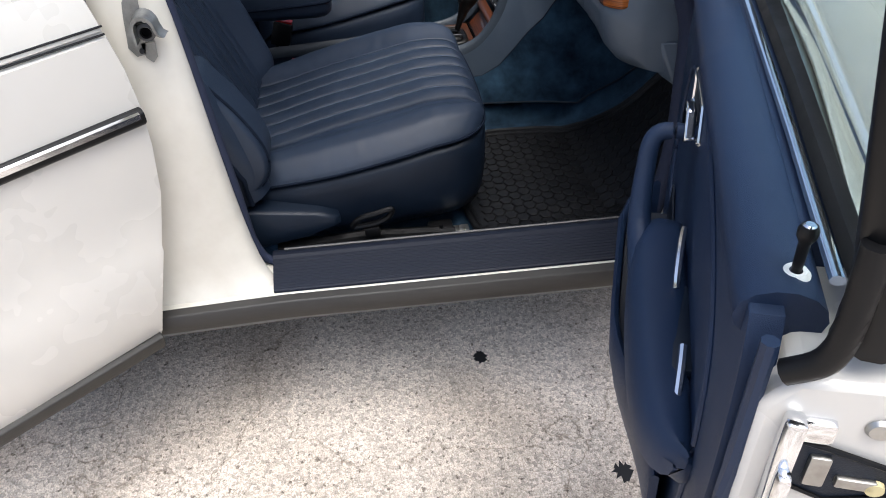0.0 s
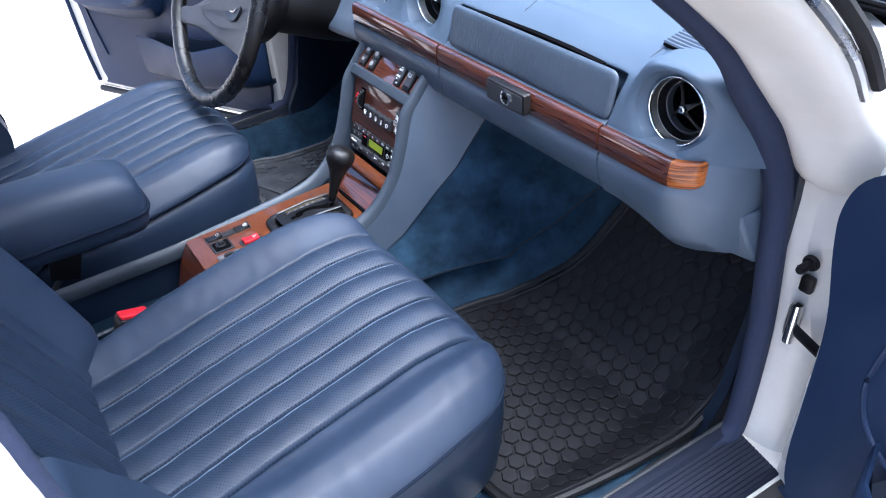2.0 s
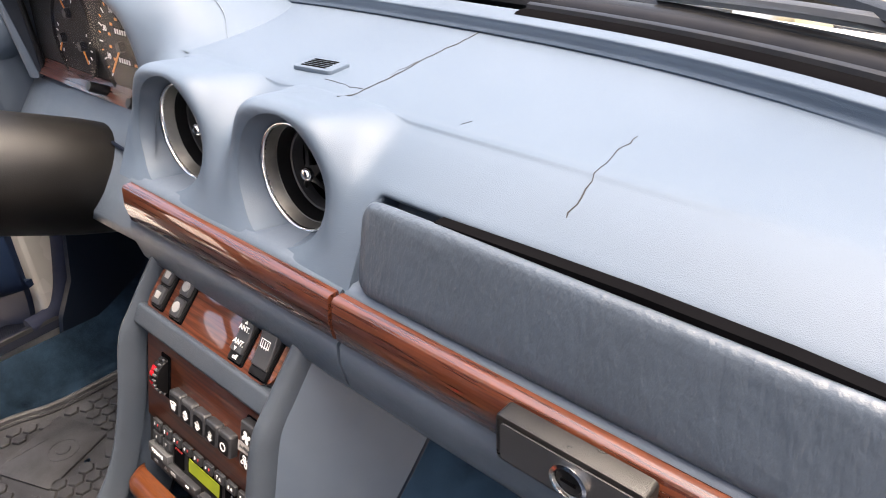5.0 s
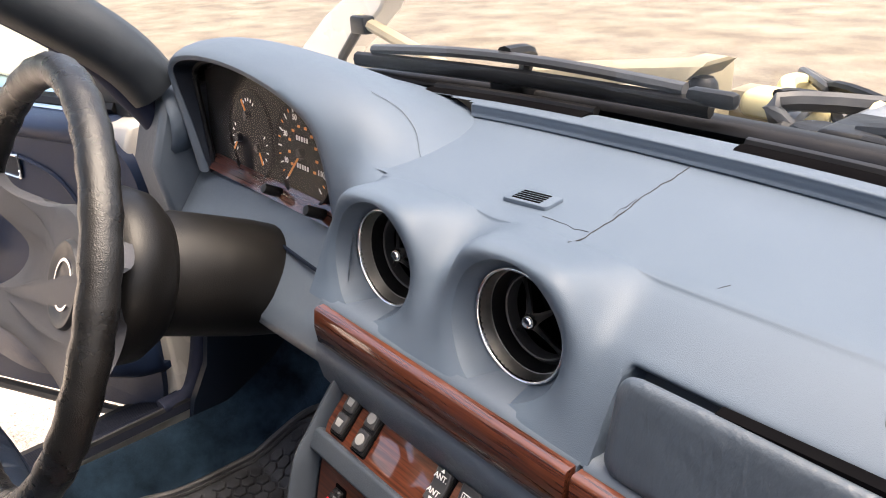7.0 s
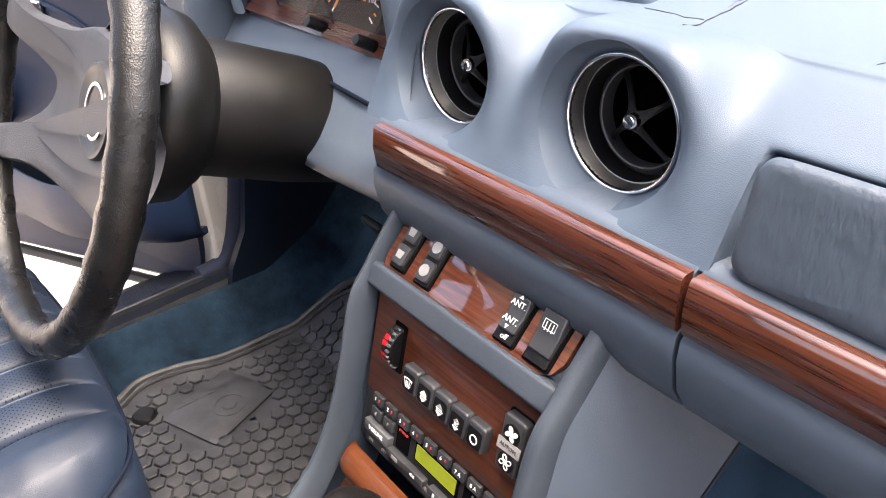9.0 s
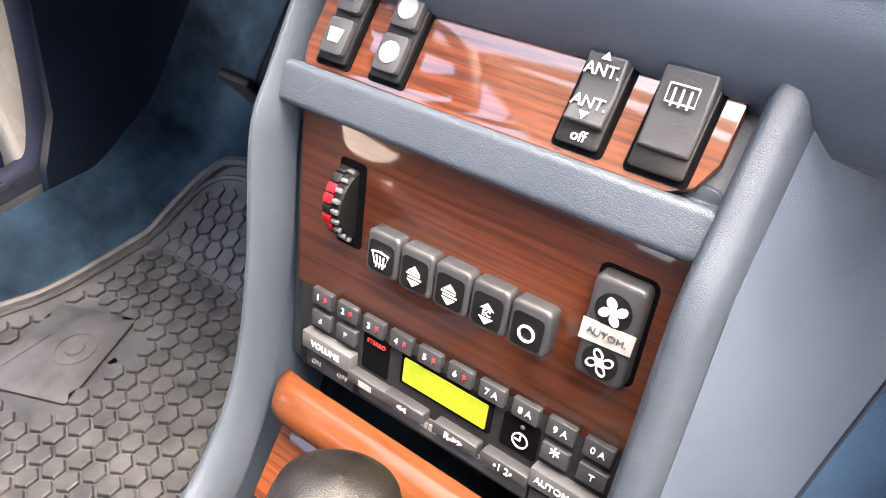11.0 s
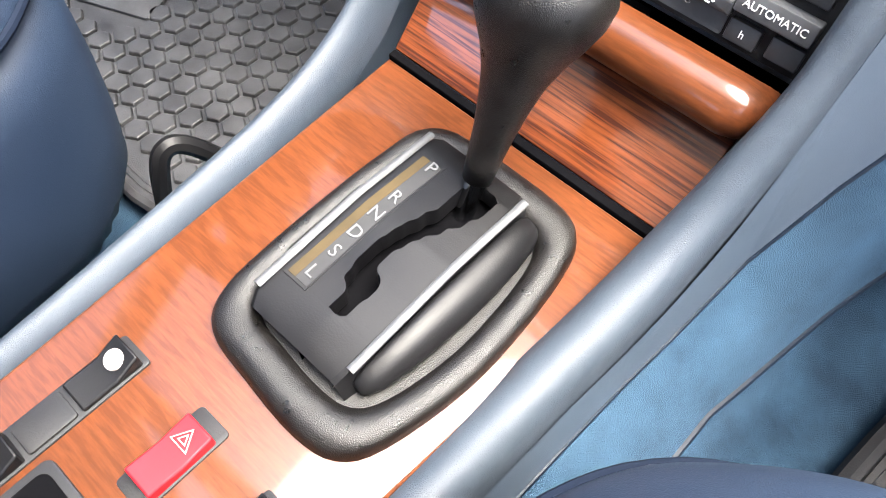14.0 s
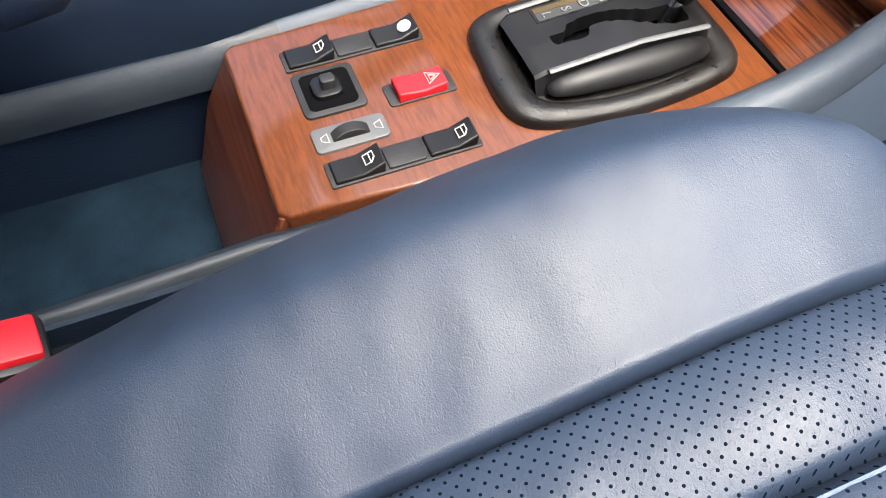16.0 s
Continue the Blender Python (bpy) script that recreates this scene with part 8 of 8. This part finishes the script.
def console_switches():
    def key_row(x, y0, y1, first, second):
        grp = part("switch_bank", plate(rrect(0.0175, abs(y1 - y0), 0.0015, 3), 0.0012, pose(x, (y0 + y1) / 2, 0.4925), 0.0003), FASCIA, con, "window switch bank")
        part("blank_key", plate(rrect(0.0145, 0.021, 0.0015, 3), 0.0015, pose(x, (y0 + y1) / 2, 0.4935), 0.0004), FASCIA, grp)
        for yc, sym in ((y0 + 0.016, first), (y1 - 0.016, second)):
            k = part("window_key", loft([[Vector((x + a, yc + b, z)) for a in (-0.0075, 0.0075)] + [Vector((x + a, yc + b, 0.4925)) for a in (0.0075, -0.0075)] for b, z in ((-0.0135, 0.4960), (0.002, 0.4958), (0.0135, 0.5010))]), BLACK, grp, "black rocker key", bevel=0.001)
            q = pose(x, yc + 0.0065, 0.4982, 22, 0, 0)
            if sym == "dot":
                part("symbol", lathe([(0.0045, 0.0), (0.0042, 0.0008), (0, 0.001)], 18, q), STRAP, k)
            else:
                door = [(-0.0032, -0.0026), (0.0032, -0.0026), (0.0032, 0.0010), (0.0006, 0.0030), (-0.0032, 0.0030)]
                part("symbol", tube([q @ Vector((a, b, 0.0006)) for a, b in door], 0.00045, 6, loop=True), STRAP, k)
                part("symbol", tube([q @ Vector((-0.0030, 0.0006, 0.0006)), q @ Vector((0.0030, 0.0006, 0.0006))], 0.00035, 6), STRAP, k)

    key_row(-0.0365, -0.389, -0.305, "frame", "dot")
    key_row(0.0525, -0.389, -0.305, "frame", "frame")
    # hazard
    hz = part("hazard_switch", plate(rrect(0.0170, 0.040, 0.002, 3), 0.0010, pose(0.0095, -0.322, 0.4925), 0.0003), FASCIA, con, "red hazard switch")
    part("red_key", loft([[Vector((0.0095 + a, -0.322 + b, z)) for a in (-0.0075, 0.0075)] + [Vector((0.0095 + a, -0.322 + b, 0.4925)) for a in (0.0075, -0.0075)] for b, z in ((-0.0145, 0.4995), (0.0, 0.4975), (0.0145, 0.4995))]), RED, hz, "red plastic key", bevel=0.001)
    q = pose(0.0095, -0.3150, 0.4992, 8, 0, 0)
    for k in (1.0, 0.45):
        part("triangle", tube([q @ Vector((k * a, k * b, 0.0002)) for a, b in ((-0.0044, -0.0028), (0.0044, -0.0028), (0.0, 0.0046))], 0.0005, 6, loop=True), STRAP, hz)
    # mirror joystick
    mj = part("mirror_control", plate(rrect(0.036, 0.036, 0.004, 4), 0.0018, pose(-0.0065, -0.3705, 0.4925), 0.0008), FASCIA, con, "square mirror control")
    part("well", plate(rrect(0.0285, 0.0285, 0.004, 4), 0.0004, pose(-0.0065, -0.3705, 0.4943), 0), VOID, mj)
    part("joystick_base", plate(rrect(0.017, 0.017, 0.005, 4), 0.0035, pose(-0.0065, -0.3715, 0.4945), 0.0015, 2), BLACK, mj)
    part("joystick", plate(rrect(0.0075, 0.0085, 0.002, 3), 0.0080, pose(-0.0065, -0.3705, 0.4955), 0.0012, 2), FASCIA, mj)
    # fader wheel
    fd = part("speaker_fader", plate(rrect(0.0175, 0.041, 0.003, 4), 0.0018, pose(0.0285, -0.369, 0.4925), 0.0006), GREYP, con, "grey speaker fader")
    part("fader_wheel", lathe([(0.0, -0.0035), (0.0125, -0.0035), (0.013, -0.003), (0.013, 0.003), (0.0125, 0.0035), (0.0, 0.0035)], 28, pose(0.0285, -0.369, 0.4865) @ Matrix.Rotation(radians(90), 4, "Y")), FASCIA, fd, sharp=30)
    for y in (-0.354, -0.384):
        part("symbol", tube([(0.0285 + a, y + b, 0.4945) for a, b in ((-0.0014, -0.0012), (0.0014, -0.0012), (0.0032, 0.0026), (-0.0032, 0.0026))], 0.0004, 6, loop=True), STRAP, fd)


console_switches()


# ---- floor mats ----
def floor_mat(name, label, outline, height, badge=None, pitch=0.0265, rubber=RUBBER):
    """A rubber mat with a raised rim and honeycomb ridges that follows height(x, y)."""
    cx = sum(p[0] for p in outline) / len(outline)
    cy = sum(p[1] for p in outline) / len(outline)
    t = thing("floor_mat", label, "floor mat", (cx, cy, height(cx, cy)), group="floor mats")
    P = [Vector((x, y, 0)) for x, y in outline]
    edge = smooth_path(P, 5, loop=True)

    def within(x, y, gap=0.0):
        hit = False
        n = len(edge)
        for i in range(n):
            a, b = edge[i], edge[(i + 1) % n]
            if (a.y > y) != (b.y > y) and x < (b.x - a.x) * (y - a.y) / (b.y - a.y) + a.x:
                hit = not hit
        if hit and gap:
            return min((Vector((x, y, 0)) - e).length for e in edge) > gap
        return hit

    # sheet: fan of rings towards the middle
    rings = []
    for k in (1.0, 0.985, 0.9, 0.8, 0.7, 0.6, 0.5, 0.4, 0.3, 0.2, 0.1, 0.02):
        rings.append([Vector((cx + (p.x - cx) * k, cy + (p.y - cy) * k, 0)) for p in edge])
    for r in rings:
        for v in r:
            v.z = height(v.x, v.y) + 0.004
    part("mat_sheet", loft(rings, True, False), rubber, t, sharp=60)
    rim = [Vector((p.x, p.y, height(p.x, p.y) + 0.009)) for p in edge]
    part("mat_rim", tube(rim, 0.007, 8, loop=True), rubber, t, "raised rubber rim")
    inr = [Vector((cx + (p.x - cx) * 0.955, cy + (p.y - cy) * 0.955, 0)) for p in edge]
    part("mat_rim", tube([Vector((p.x, p.y, height(p.x, p.y) + 0.006)) for p in inr], 0.004, 6, loop=True), rubber, t)
    # honeycomb: each cell is a raised hexagonal pad with a bevel
    R = pitch / math.sqrt(3)
    bm = bmesh.new()
    xs = [p.x for p in edge]
    ys = [p.y for p in edge]
    row, y = 0, min(ys)
    while y < max(ys):
        x = min(xs) + (pitch / 2 if row % 2 else 0)
        while x < max(xs):
            if within(x, y, 0.022) and not (badge and abs(x - badge[0]) < badge[2] / 2 + 0.01 and abs(y - badge[1]) < badge[3] / 2 + 0.01):
                lo, mid, hi = [], [], []
                for k in range(6):
                    a = radians(60 * k + 30)
                    for lst, q, h in ((lo, 0.88, 0.0038), (mid, 0.84, 0.0072), (hi, 0.76, 0.0080)):
                        px, py = x + R * q * math.cos(a), y + R * q * math.sin(a)
                        lst.append(bm.verts.new((px, py, height(px, py) + h)))
                for a_, b_ in ((lo, mid), (mid, hi)):
                    for k in range(6):
                        bm.faces.new((a_[k], a_[(k + 1) % 6], b_[(k + 1) % 6], b_[k]))
                bm.faces.new(hi)
            x += pitch
        y += pitch * math.sqrt(3) / 2
        row += 1
    h = part("honeycomb_relief", bm, rubber, t, "raised honeycomb pads", smooth=False)
    h["kind"] = "stuff"
    if badge:
        bx, by, bw, bh, turn = badge
        z = height(bx, by) + 0.005
        b = part("badge_panel", plate(rrect(bw, bh, 0.003, 3), 0.003, pose(bx, by, z, 0, 0, turn), 0.001), rubber, t, "plain moulded badge panel")
        part("badge_ring", lathe([(0.024, 0.0), (0.024, 0.0008), (0.0205, 0.0008), (0.0205, 0.0)], 32, pose(bx + 0.01, by + 0.01, z + 0.003)), rubber, b)
        part("badge_disc", lathe([(0.011, 0.0), (0.010, 0.0012), (0.0, 0.0014)], 24, pose(bx + 0.01, by + 0.01, z + 0.003)), rubber, b)
        part("badge_bar", box((bx - 0.035, by - 0.025, z + 0.0033), (0.008, 0.06, 0.0008), 0), rubber, b)
    return t


floor_mat("passenger", "black honeycomb rubber mat in the passenger footwell", [(0.300, -0.232), (0.45, -0.238), (0.579, -0.230), (0.640, -0.210), (0.664, -0.165), (0.684, -0.05), (0.692, 0.08), (0.685, 0.20), (0.66, 0.29), (0.50, 0.295), (0.372, 0.29), (0.350, 0.245), (0.328, 0.16), (0.285, 0.10), (0.250, 0.03), (0.232, -0.084), (0.232, -0.15), (0.252, -0.21)], floor_p)
floor_mat("driver", "black honeycomb rubber mat in the driver footwell", [(-0.610, -0.200), (-0.50, -0.215), (-0.36, -0.220), (-0.25, -0.21), (-0.225, -0.10), (-0.235, 0.06), (-0.27, 0.20), (-0.40, 0.235), (-0.58, 0.235), (-0.618, 0.15), (-0.625, 0.0), (-0.648, -0.07), (-0.655, -0.13), (-0.632, -0.17)], floor_d, (-0.528, -0.055, 0.105, 0.125, 22), pitch=0.0235, rubber=DUSTY)


def pedals():
    for x, y, z, w in ((-0.47, 0.22, 0.47, 0.05), (-0.33, 0.16, 0.34, 0.06)):
        p = thing("pedal", "black rubber faced foot pedal", "pedal", (x, y, z), group="pedals")
        part("pad", box((0, 0, 0), (w, 0.012, 0.075), 0.004, 2, pose(x, y, z, 35, 0, 0)), RUBBER, p)
        part("arm", tube([(x, y + 0.005, z), (x, y + 0.08, z + 0.08), (x, y + 0.12, z + 0.2)], 0.008, 8), BLACK, p)


pedals()


def small_extras():
    b = thing("mat_fastener", "round rubber floor mat fastener", "fastener", (-0.578, -0.15, 0.265))
    part("disc", lathe([(0.0, 0.009), (0.014, 0.009), (0.018, 0.005), (0.019, 0.0)], 24, pose(-0.578, -0.150, 0.262)), RUBBER, b)


small_extras()
